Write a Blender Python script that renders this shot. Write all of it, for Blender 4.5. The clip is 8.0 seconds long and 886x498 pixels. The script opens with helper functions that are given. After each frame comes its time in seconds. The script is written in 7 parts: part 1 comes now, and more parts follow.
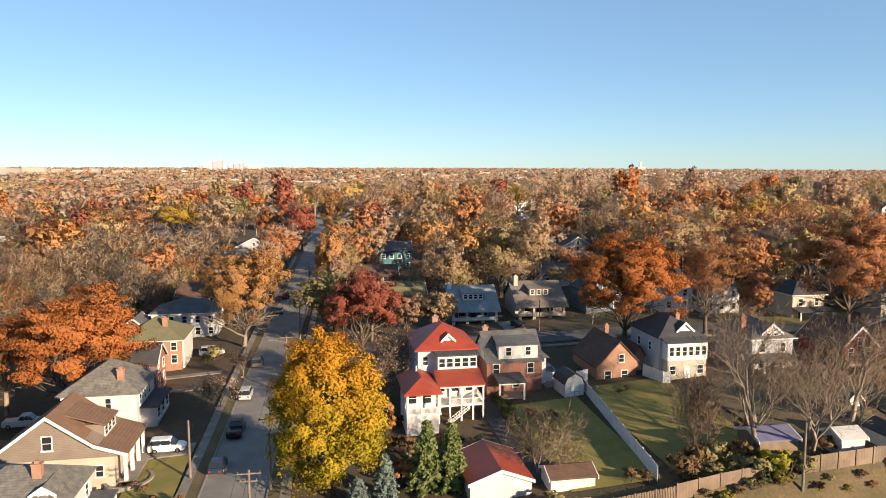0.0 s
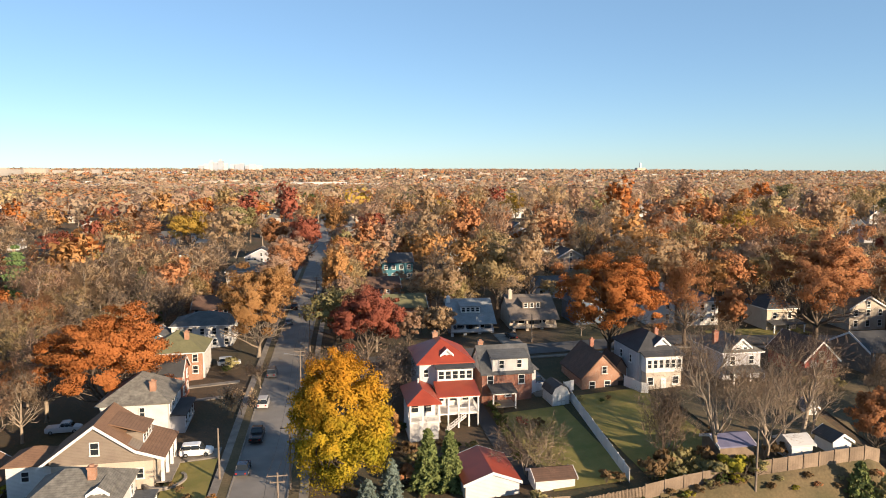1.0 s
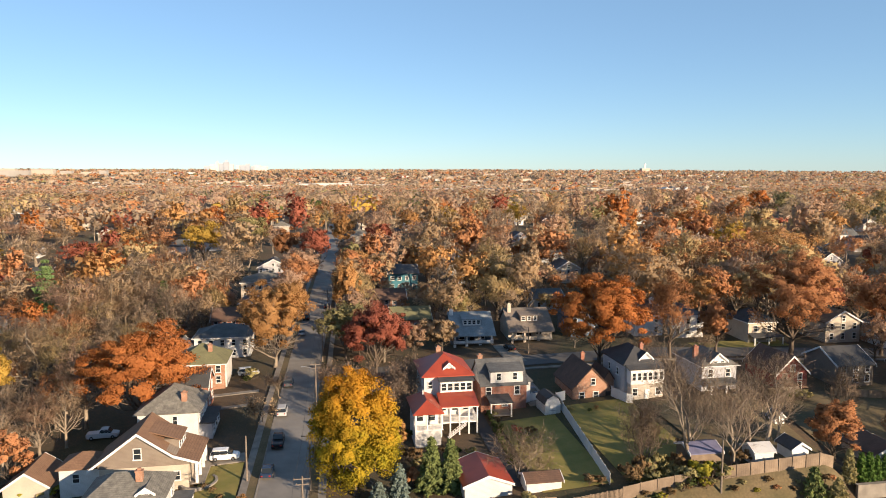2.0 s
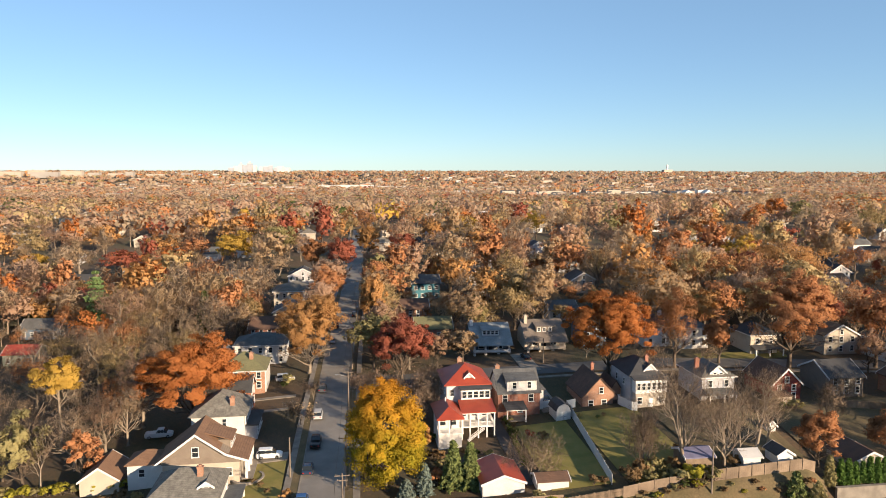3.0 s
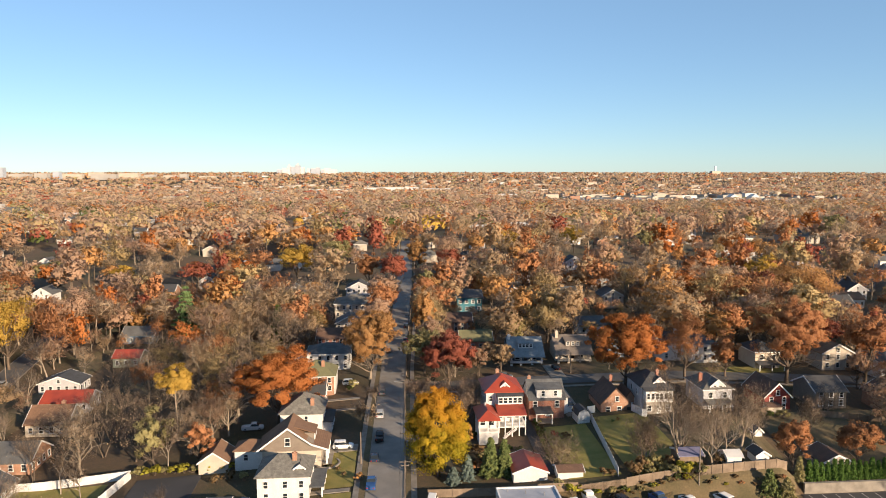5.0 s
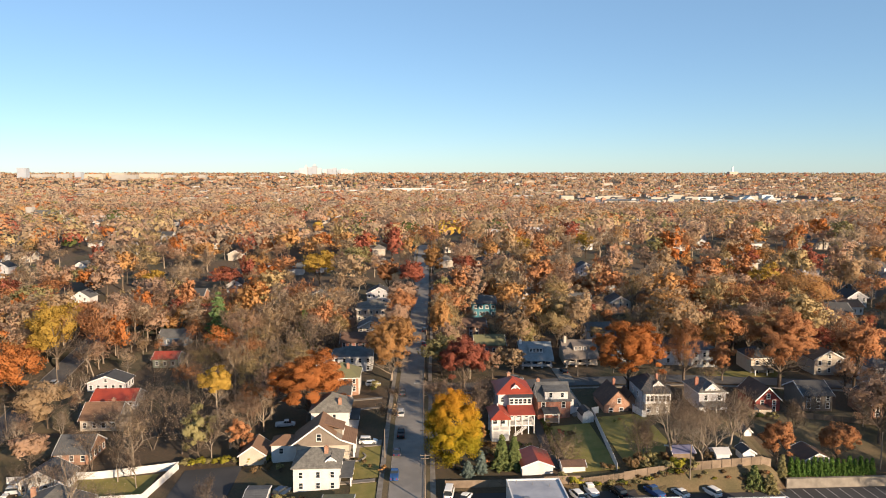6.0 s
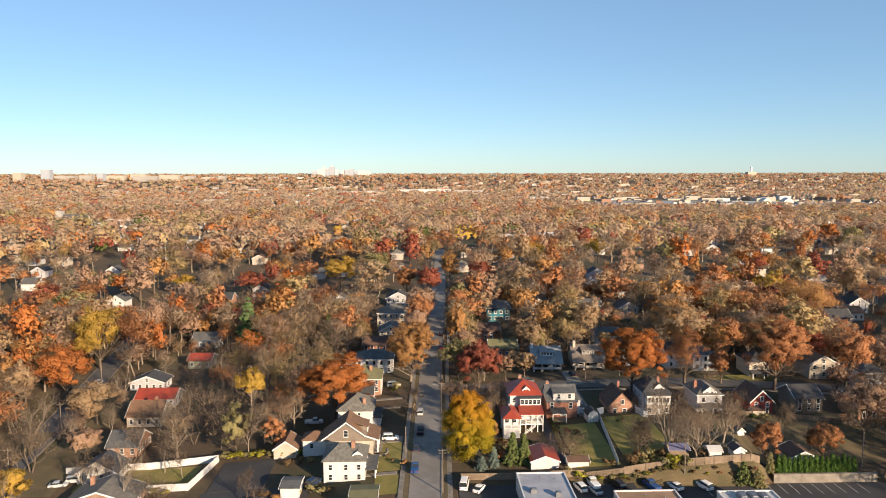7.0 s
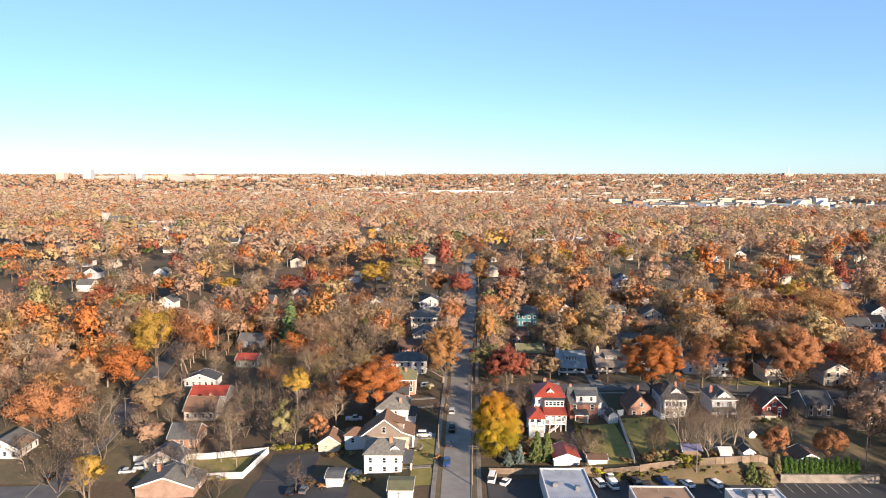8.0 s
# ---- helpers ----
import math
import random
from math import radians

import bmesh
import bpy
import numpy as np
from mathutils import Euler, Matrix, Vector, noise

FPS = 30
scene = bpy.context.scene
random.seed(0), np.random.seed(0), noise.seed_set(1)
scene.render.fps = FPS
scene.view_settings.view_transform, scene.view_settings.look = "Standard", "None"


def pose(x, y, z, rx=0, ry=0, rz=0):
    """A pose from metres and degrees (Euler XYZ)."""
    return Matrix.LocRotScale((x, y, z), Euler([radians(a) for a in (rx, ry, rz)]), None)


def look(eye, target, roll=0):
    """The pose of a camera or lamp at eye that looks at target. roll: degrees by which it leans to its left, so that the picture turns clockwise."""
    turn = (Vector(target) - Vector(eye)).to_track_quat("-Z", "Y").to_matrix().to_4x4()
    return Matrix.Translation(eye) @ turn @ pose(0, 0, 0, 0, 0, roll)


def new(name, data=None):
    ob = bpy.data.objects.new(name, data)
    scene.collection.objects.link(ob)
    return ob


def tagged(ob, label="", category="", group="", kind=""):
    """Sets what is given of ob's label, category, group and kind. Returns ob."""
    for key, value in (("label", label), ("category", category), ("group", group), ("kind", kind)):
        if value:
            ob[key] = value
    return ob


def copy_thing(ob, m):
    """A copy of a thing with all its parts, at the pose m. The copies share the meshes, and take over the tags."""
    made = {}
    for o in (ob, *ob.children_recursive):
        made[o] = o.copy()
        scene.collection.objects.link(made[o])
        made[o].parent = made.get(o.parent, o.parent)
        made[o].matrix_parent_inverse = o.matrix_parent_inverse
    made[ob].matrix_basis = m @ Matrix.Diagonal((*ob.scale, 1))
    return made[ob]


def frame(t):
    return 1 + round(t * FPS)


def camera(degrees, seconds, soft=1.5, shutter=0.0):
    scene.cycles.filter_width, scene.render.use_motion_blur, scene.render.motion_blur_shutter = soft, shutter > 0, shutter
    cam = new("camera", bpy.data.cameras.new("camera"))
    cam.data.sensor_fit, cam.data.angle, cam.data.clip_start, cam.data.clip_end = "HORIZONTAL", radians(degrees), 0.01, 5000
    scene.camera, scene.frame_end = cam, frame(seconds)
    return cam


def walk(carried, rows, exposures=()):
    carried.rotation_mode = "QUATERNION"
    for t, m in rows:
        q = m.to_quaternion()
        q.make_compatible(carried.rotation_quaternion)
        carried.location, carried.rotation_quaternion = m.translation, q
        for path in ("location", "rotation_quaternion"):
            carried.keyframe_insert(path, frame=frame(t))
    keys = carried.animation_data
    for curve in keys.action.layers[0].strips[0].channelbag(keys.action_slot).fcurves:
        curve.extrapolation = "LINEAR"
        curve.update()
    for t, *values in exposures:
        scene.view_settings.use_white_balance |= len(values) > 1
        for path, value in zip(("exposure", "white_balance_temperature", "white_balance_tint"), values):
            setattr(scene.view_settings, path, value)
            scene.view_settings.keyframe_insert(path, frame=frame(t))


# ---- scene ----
cam = camera(64.9, 8.0, soft=0.95)
PATH = [
    (0, (-0.29, -0.38, 39.26), (17.16, 97.47, 28.56), 0.0),
    (0.5, (-1.23, -5.7, 41.64), (16.27, 92.2, 30.99), 0.0),
    (1, (-2.05, -11.16, 44.36), (15.4, 86.74, 33.66), -0.0),
    (2.5, (-4.73, -28.71, 52.79), (10.87, 69.49, 42.09), 0.0),
    (3, (-5.94, -35.26, 55.5), (7.91, 63.19, 44.85), 0.0),
    (3.5, (-6.95, -41.92, 58.09), (5.75, 56.73, 47.44), 0.0),
    (4, (-7.98, -49.33, 60.92), (3.22, 49.47, 50.22), 0.1),
    (4.5, (-8.67, -56.7, 63.57), (0.53, 42.3, 52.92), 0.0),
    (6, (-10.8, -80.05, 71.68), (-5.4, 19.2, 60.98), -0.0),
    (6.5, (-11.25, -87.79, 74.35), (-7.0, 11.51, 63.65), -0.1),
    (7, (-11.56, -95.64, 76.95), (-8.51, 3.71, 66.25), -0.1),
    (7.5, (-11.86, -103.44, 79.69), (-10.61, -4.04, 68.94), -0.1),
    (8, (-12.15, -111.6, 82.44), (-13.5, -12.2, 71.69), -0.0),
]
walk(cam, [(t, look(eye, target, roll)) for t, eye, target, roll in PATH],
     exposures=[(0.0, 1.27, 6050, 12), (3.5, 1.23, 6050, 12), (6.0, 1.18, 6050, 12), (7.5, 1.16, 6000, 12), (8.0, 1.5, 5650, 14)])

# ---- sky and sun: low afternoon sun behind the camera, to its right ----
SUN_UP, SUN_X, SUN_Y = 16.0, 0.60, -0.80
world = bpy.data.worlds.new("sky")
scene.world = world
world.use_nodes = True
wn = world.node_tree.nodes
sky = wn.new("ShaderNodeTexSky")
sky.sky_type = "NISHITA"
sky.sun_disc = False
sky.sun_elevation = radians(SUN_UP)
sky.sun_rotation = math.atan2(SUN_X, SUN_Y)
sky.altitude = 800
sky.air_density, sky.dust_density, sky.ozone_density = 0.90, 0.2, 1.0
wn["Background"].inputs["Strength"].default_value = 0.0505
tint, veil = wn.new("ShaderNodeMix"), wn.new("ShaderNodeMix")
tint.data_type, tint.blend_type, veil.data_type = "RGBA", "MULTIPLY", "RGBA"
tint.inputs["Factor"].default_value, veil.inputs["Factor"].default_value = 1.0, 0.22
t_in, v_in = [s for s in tint.inputs if s.type == "RGBA"], [s for s in veil.inputs if s.type == "RGBA"]
t_in[1].default_value, v_in[1].default_value = (0.82, 0.95, 1.05, 1), (5.2, 8.0, 10.4, 1)
world.node_tree.links.new(sky.outputs["Color"], t_in[0])
world.node_tree.links.new([s for s in tint.outputs if s.type == "RGBA"][0], v_in[0])
world.node_tree.links.new([s for s in veil.outputs if s.type == "RGBA"][0], wn["Background"].inputs["Color"])
sun = new("sun", bpy.data.lights.new("sun", "SUN"))
sun.data.energy, sun.data.angle, sun.data.color = 5.0, radians(0.6), (1.0, 0.74, 0.46)
flat_up = math.tan(radians(SUN_UP))
sun.matrix_world = look((300 * SUN_X, 300 * SUN_Y, 300 * flat_up), (0, 0, 0))

# ---- materials ----
def shader(name):
    m = bpy.data.materials.new(name)
    m.use_nodes = True
    return m, m.node_tree.nodes, m.node_tree.links


def tone(nodes, links, a, b, scale, detail, where, low=0.35, high=0.65, dim=None):
    """A noise that blends two colours; returns the colour socket."""
    n = nodes.new("ShaderNodeTexNoise")
    n.inputs["Scale"].default_value = scale
    n.inputs["Detail"].default_value = detail
    links.new(where, n.inputs["Vector"])
    r = nodes.new("ShaderNodeMapRange")
    r.inputs["From Min"].default_value, r.inputs["From Max"].default_value = low, high
    links.new(n.outputs["Fac"], r.inputs["Value"])
    mix = nodes.new("ShaderNodeMix")
    mix.data_type = "RGBA"
    links.new(r.outputs["Result"], mix.inputs["Factor"])
    for key, c in (("A", a), ("B", b)):
        socket = [s for s in mix.inputs if s.name == key and s.type == "RGBA"][0]
        if isinstance(c, tuple):
            socket.default_value = (*c, 1)
        else:
            links.new(c, socket)
    return [s for s in mix.outputs if s.type == "RGBA"][0]


def plain(name, a, b=None, scale=1.5, rough=0.8, metal=0.0, bump=0.0, bump_scale=30.0, vary=0.0, lines=0.0, grain=0.12):
    """A surface with large stains, fine grain, relief, and lap or course lines every so many metres."""
    m, nodes, links = shader(name)
    p = nodes["Principled BSDF"]
    p.inputs["Roughness"].default_value, p.inputs["Metallic"].default_value = rough, metal
    at = nodes.new("ShaderNodeTexCoord").outputs["Object"]
    b = b or tuple(c * 0.8 for c in a)
    c = tone(nodes, links, a, b, scale, 5, at)
    dark = tuple(v * (1 - 2 * grain) for v in a)
    fine = nodes.new("ShaderNodeMix")
    fine.data_type, fine.blend_type = "RGBA", "MULTIPLY"
    fine.inputs["Factor"].default_value = min(1.0, grain * 3)
    g2 = nodes.new("ShaderNodeTexNoise")
    g2.inputs["Scale"].default_value, g2.inputs["Detail"].default_value = bump_scale * 0.35, 4
    links.new(at, g2.inputs["Vector"])
    sock = [s for s in fine.inputs if s.type == "RGBA"]
    links.new(c, sock[0])
    links.new(g2.outputs["Fac"], sock[1])
    c = [s for s in fine.outputs if s.type == "RGBA"][0]
    if lines:
        w = nodes.new("ShaderNodeTexWave")
        w.bands_direction, w.wave_profile = "Z", "SAW"
        w.inputs["Scale"].default_value = 0.314 / lines
        w.inputs["Distortion"].default_value = 0.0
        links.new(at, w.inputs["Vector"])
        mr = nodes.new("ShaderNodeMapRange")
        mr.inputs["From Min"].default_value, mr.inputs["From Max"].default_value = 0.0, 0.25
        mr.inputs["To Min"].default_value, mr.inputs["To Max"].default_value = 0.62, 1.0
        links.new(w.outputs["Fac"], mr.inputs["Value"])
        cut = nodes.new("ShaderNodeMix")
        cut.data_type, cut.blend_type = "RGBA", "MULTIPLY"
        cut.inputs["Factor"].default_value = 1.0
        sk = [s for s in cut.inputs if s.type == "RGBA"]
        links.new(c, sk[0])
        links.new(mr.outputs["Result"], sk[1])
        c = [s for s in cut.outputs if s.type == "RGBA"][0]
    if vary:
        info = nodes.new("ShaderNodeObjectInfo")
        hsv = nodes.new("ShaderNodeHueSaturation")
        mr = nodes.new("ShaderNodeMapRange")
        mr.inputs["To Min"].default_value, mr.inputs["To Max"].default_value = 1 - vary, 1 + vary
        links.new(info.outputs["Random"], mr.inputs["Value"])
        links.new(mr.outputs["Result"], hsv.inputs["Value"])
        links.new(c, hsv.inputs["Color"])
        c = hsv.outputs["Color"]
    links.new(c, p.inputs["Base Color"])
    if bump:
        n = nodes.new("ShaderNodeTexNoise")
        n.inputs["Scale"].default_value, n.inputs["Detail"].default_value = bump_scale, 4
        links.new(at, n.inputs["Vector"])
        bp = nodes.new("ShaderNodeBump")
        bp.inputs["Strength"].default_value, bp.inputs["Distance"].default_value = bump, 0.05
        links.new(n.outputs["Fac"], bp.inputs["Height"])
        links.new(bp.outputs["Normal"], p.inputs["Normal"])
    return m


def leafy(name, a, b, top=None, height=16.0, through_light=0.28):
    """Leaves: two tones by leaf, a larger blotch, and, where given, another tone towards the tree's top."""
    m, nodes, links = shader(name)
    at = nodes.new("ShaderNodeTexCoord").outputs["Object"]
    geo = nodes.new("ShaderNodeNewGeometry")
    mix = nodes.new("ShaderNodeMix")
    mix.data_type = "RGBA"
    sk = [s for s in mix.inputs if s.type == "RGBA"]
    sk[0].default_value, sk[1].default_value = (*a, 1), (*b, 1)
    wide = nodes.new("ShaderNodeTexNoise")
    wide.inputs["Scale"].default_value, wide.inputs["Detail"].default_value = 0.22, 3
    links.new(at, wide.inputs["Vector"])
    spread = nodes.new("ShaderNodeMapRange")
    spread.inputs["From Min"].default_value, spread.inputs["From Max"].default_value = 0.3, 0.7
    links.new(wide.outputs["Fac"], spread.inputs["Value"])
    blend = nodes.new("ShaderNodeMix")
    blend.inputs["Factor"].default_value = 0.6
    links.new(geo.outputs["Random Per Island"], blend.inputs["A"])
    links.new(spread.outputs["Result"], blend.inputs["B"])
    links.new(blend.outputs["Result"], mix.inputs["Factor"])
    c = [s for s in mix.outputs if s.type == "RGBA"][0]
    if top:
        sep = nodes.new("ShaderNodeSeparateXYZ")
        links.new(at, sep.inputs["Vector"])
        nz = nodes.new("ShaderNodeTexNoise")
        nz.inputs["Scale"].default_value = 0.45
        links.new(at, nz.inputs["Vector"])
        add = nodes.new("ShaderNodeMath")
        add.operation = "MULTIPLY_ADD"
        add.inputs[1].default_value = 9.0
        links.new(nz.outputs["Fac"], add.inputs[0])
        links.new(sep.outputs["Z"], add.inputs[2])
        mr = nodes.new("ShaderNodeMapRange")
        mr.inputs["From Min"].default_value, mr.inputs["From Max"].default_value = height * 0.55, height * 1.15
        links.new(add.outputs["Value"], mr.inputs["Value"])
        mt = nodes.new("ShaderNodeMix")
        mt.data_type = "RGBA"
        st = [s for s in mt.inputs if s.type == "RGBA"]
        links.new(c, st[0])
        st[1].default_value = (*top, 1)
        links.new(mr.outputs["Result"], mt.inputs["Factor"])
        c = [s for s in mt.outputs if s.type == "RGBA"][0]
    info = nodes.new("ShaderNodeObjectInfo")
    mr = nodes.new("ShaderNodeMapRange")
    mr.inputs["To Min"].default_value, mr.inputs["To Max"].default_value = 1.02, 1.32
    links.new(info.outputs["Random"], mr.inputs["Value"])
    hsv = nodes.new("ShaderNodeHueSaturation")
    links.new(mr.outputs["Result"], hsv.inputs["Value"])
    links.new(c, hsv.inputs["Color"])
    d, t, both = nodes.new("ShaderNodeBsdfDiffuse"), nodes.new("ShaderNodeBsdfTranslucent"), nodes.new("ShaderNodeMixShader")
    both.inputs["Fac"].default_value = through_light
    for s in (d, t):
        links.new(hsv.outputs["Color"], s.inputs["Color"])
    links.new(d.outputs["BSDF"], both.inputs[1])
    links.new(t.outputs["BSDF"], both.inputs[2])
    nodes.remove(nodes["Principled BSDF"])
    links.new(both.outputs["Shader"], nodes["Material Output"].inputs["Surface"])
    return m


def glassy(name, tint=(0.02, 0.025, 0.03)):
    m, nodes, links = shader(name)
    p = nodes["Principled BSDF"]
    p.inputs["Base Color"].default_value = (*tint, 1)
    p.inputs["Roughness"].default_value = 0.06
    p.inputs["IOR"].default_value = 1.5
    return m


def bricked(name, a, b, mortar):
    m, nodes, links = shader(name)
    p = nodes["Principled BSDF"]
    at = nodes.new("ShaderNodeTexCoord").outputs["Object"]
    mp = nodes.new("ShaderNodeMapping")
    mp.inputs["Rotation"].default_value = (radians(90), 0, 0)
    links.new(at, mp.inputs["Vector"])
    br = nodes.new("ShaderNodeTexBrick")
    br.inputs["Scale"].default_value = 1.0
    br.inputs["Brick Width"].default_value, br.inputs["Row Height"].default_value = 0.22, 0.075
    br.inputs["Mortar Size"].default_value = 0.008
    for k, c in (("Color1", a), ("Color2", b), ("Mortar", mortar)):
        br.inputs[k].default_value = (*c, 1)
    links.new(mp.outputs["Vector"], br.inputs["Vector"])
    c = tone(nodes, links, br.outputs["Color"], tuple(v * 0.72 for v in a), 0.7, 5, at, 0.4, 0.75)
    links.new(c, p.inputs["Base Color"])
    p.inputs["Roughness"].default_value = 0.85
    return m


M_ROAD = plain("worn_asphalt", (0.245, 0.230, 0.212), (0.180, 0.170, 0.158), 0.25, 0.85, bump=0.2, bump_scale=60)
# side streets' asphalt, darkened in colour to stand in for tree shade
M_SHADE_ROAD = plain("newer_asphalt", (0.105, 0.104, 0.106), (0.078, 0.077, 0.08), 0.25, 0.85, bump=0.2, bump_scale=60)
M_LOT = plain("dark_asphalt", (0.050, 0.050, 0.054), (0.034, 0.034, 0.038), 0.12, 0.85, bump=0.2, bump_scale=60)
M_WALK = plain("concrete", (0.270, 0.240, 0.205), (0.180, 0.160, 0.135), 0.6, 0.9, bump=0.15)
M_KERB = plain("kerb_stone", (0.250, 0.232, 0.208), (0.170, 0.155, 0.140), 0.8, 0.9)
M_LINE = plain("road_paint", (0.576, 0.576, 0.560), (0.440, 0.440, 0.424), 2, 0.7)
M_WHITE = plain("white_siding", (0.610, 0.605, 0.595), (0.530, 0.525, 0.515), 0.6, 0.6, lines=0.18, grain=0.05)
M_TRIM = plain("white_paint", (0.670, 0.665, 0.655), (0.600, 0.595, 0.585), 1.0, 0.5, grain=0.04)
M_CREAM = plain("cream_stucco", (0.528, 0.464, 0.376), (0.464, 0.400, 0.328), 0.5, 0.85, bump=0.15)
M_TAUPE = plain("taupe_shingle_siding", (0.240, 0.200, 0.160), (0.208, 0.168, 0.136), 0.7, 0.85, lines=0.2)
M_GRAYWALL = plain("pale_grey_siding", (0.440, 0.440, 0.464), (0.376, 0.376, 0.400), 0.6, 0.7, lines=0.18, grain=0.06)
M_BEIGE = plain("beige_siding", (0.448, 0.400, 0.336), (0.392, 0.344, 0.288), 0.6, 0.75, lines=0.18, grain=0.06)
M_TEAL = plain("teal_siding", (0.040, 0.176, 0.232), (0.032, 0.136, 0.184), 0.6, 0.7, lines=0.18)
M_GREENWALL = plain("sage_siding", (0.264, 0.296, 0.240), (0.216, 0.248, 0.200), 0.6, 0.75, lines=0.18)
M_BLUEWALL = plain("slate_blue_siding", (0.120, 0.160, 0.216), (0.096, 0.128, 0.176), 0.6, 0.75, lines=0.18)
M_REDWALL = plain("deep_red_siding", (0.260, 0.045, 0.035), (0.205, 0.036, 0.028), 0.6, 0.75, lines=0.18, grain=0.06)
M_BRICK = bricked("red_brick", (0.288, 0.104, 0.060), (0.224, 0.076, 0.048), (0.304, 0.256, 0.216))
M_BRICK2 = bricked("orange_brick", (0.328, 0.168, 0.100), (0.272, 0.132, 0.080), (0.320, 0.264, 0.216))
M_BRICK3 = bricked("faded_brick", (0.288, 0.180, 0.128), (0.240, 0.144, 0.104), (0.304, 0.264, 0.224))
M_TANBRICK = bricked("tan_brick", (0.336, 0.264, 0.188), (0.288, 0.224, 0.160), (0.336, 0.296, 0.248))
M_STONE = plain("chimney_stone", (0.320, 0.288, 0.248), (0.216, 0.192, 0.168), 2.5, 0.9, bump=0.4, bump_scale=8)
M_R_RED = plain("red_metal_roof", (0.300, 0.050, 0.022), (0.240, 0.040, 0.019), 0.5, 0.45, grain=0.06)
M_R_GRAY = plain("grey_shingles", (0.136, 0.140, 0.144), (0.096, 0.098, 0.100), 0.5, 0.9, bump=0.3, bump_scale=9, lines=0.14, grain=0.18)
M_R_DARK = plain("charcoal_shingles", (0.068, 0.070, 0.076), (0.048, 0.050, 0.054), 0.5, 0.85, bump=0.3, bump_scale=9, lines=0.14, grain=0.18)
M_R_BROWN = plain("brown_shingles", (0.240, 0.140, 0.084), (0.192, 0.108, 0.064), 0.5, 0.9, bump=0.3, bump_scale=9, lines=0.14, grain=0.18)
M_R_DBROWN = plain("dark_brown_shingles", (0.150, 0.085, 0.058), (0.105, 0.062, 0.044), 0.5, 0.9, bump=0.3, bump_scale=9, lines=0.14, grain=0.18)
M_R_GREEN = plain("green_shingles", (0.200, 0.192, 0.096), (0.160, 0.156, 0.080), 0.5, 0.9, bump=0.3, bump_scale=9, lines=0.14, grain=0.18)
M_R_STONE = plain("weathered_shingles", (0.240, 0.228, 0.200), (0.152, 0.144, 0.128), 1.1, 0.9, bump=0.4, bump_scale=7, lines=0.16, grain=0.22)
M_R_SLATE = plain("blue_grey_shingles", (0.32, 0.345, 0.36), (0.25, 0.27, 0.28), 0.5, 0.85, bump=0.3, bump_scale=9, lines=0.14, grain=0.18)
M_R_WEATHER = plain("weathered_brown_shingles", (0.235, 0.195, 0.165), (0.18, 0.15, 0.125), 0.5, 0.9, bump=0.3, bump_scale=9, lines=0.14, grain=0.2)
M_R_FLAT = plain("roof_membrane", (0.360, 0.376, 0.416), (0.272, 0.288, 0.328), 0.3, 0.7, grain=0.06)
M_R_TAN = plain("tan_roof_felt", (0.336, 0.216, 0.136), (0.264, 0.168, 0.104), 0.3, 0.9, grain=0.1)
M_R_PALE = plain("pale_roof_coating", (0.480, 0.480, 0.480), (0.384, 0.384, 0.392), 0.3, 0.7, grain=0.06)
# concrete of far buildings, greyed in its colour in place of haze
M_HAZED_CONCRETE = plain("weathered_concrete", (0.344, 0.328, 0.304), (0.288, 0.272, 0.256), 0.02, 0.85, grain=0.05)
# far tower colours with the paleness of haze mixed into the base
M_HAZY_BLUE = plain("far_tower_glass", (0.33, 0.36, 0.41), (0.28, 0.31, 0.36), 0.02, 0.9, grain=0.03)
M_HAZY_PALE = plain("far_tower_stone", (0.52, 0.51, 0.50), (0.45, 0.44, 0.43), 0.02, 0.9, grain=0.03)
M_PANE = glassy("window_glass")
M_DOOR = plain("dark_door", (0.040, 0.024, 0.020), (0.032, 0.020, 0.016), 3, 0.5)
M_WOOD = plain("weathered_wood", (0.288, 0.216, 0.152), (0.200, 0.148, 0.104), 0.6, 0.9, vary=0.18, grain=0.2)
M_POLE = plain("pole_wood", (0.272, 0.224, 0.176), (0.192, 0.152, 0.120), 1.2, 0.9, grain=0.2)
M_VINYL = plain("white_vinyl", (0.624, 0.624, 0.624), (0.560, 0.560, 0.560), 0.4, 0.5, grain=0.04)
M_METAL = plain("galvanised_metal", (0.360, 0.368, 0.384), (0.288, 0.296, 0.312), 2, 0.45, 0.7)
M_WIRE = plain("black_wire", (0.024, 0.024, 0.026), (0.020, 0.020, 0.021), 2, 0.6)
M_TYRE = plain("tyre_rubber", (0.016, 0.016, 0.016), (0.012, 0.012, 0.012), 8, 0.85)
M_BARK = plain("grey_brown_bark", (0.170, 0.128, 0.094), (0.105, 0.080, 0.058), 1.2, 0.95, bump=0.5, bump_scale=6, vary=0.25, grain=0.2)
M_PALEBARK = plain("pale_bark", (0.368, 0.304, 0.232), (0.240, 0.192, 0.144), 0.8, 0.95, bump=0.4, bump_scale=6, vary=0.2, grain=0.2)
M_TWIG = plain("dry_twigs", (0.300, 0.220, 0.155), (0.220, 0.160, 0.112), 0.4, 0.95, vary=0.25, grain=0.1)
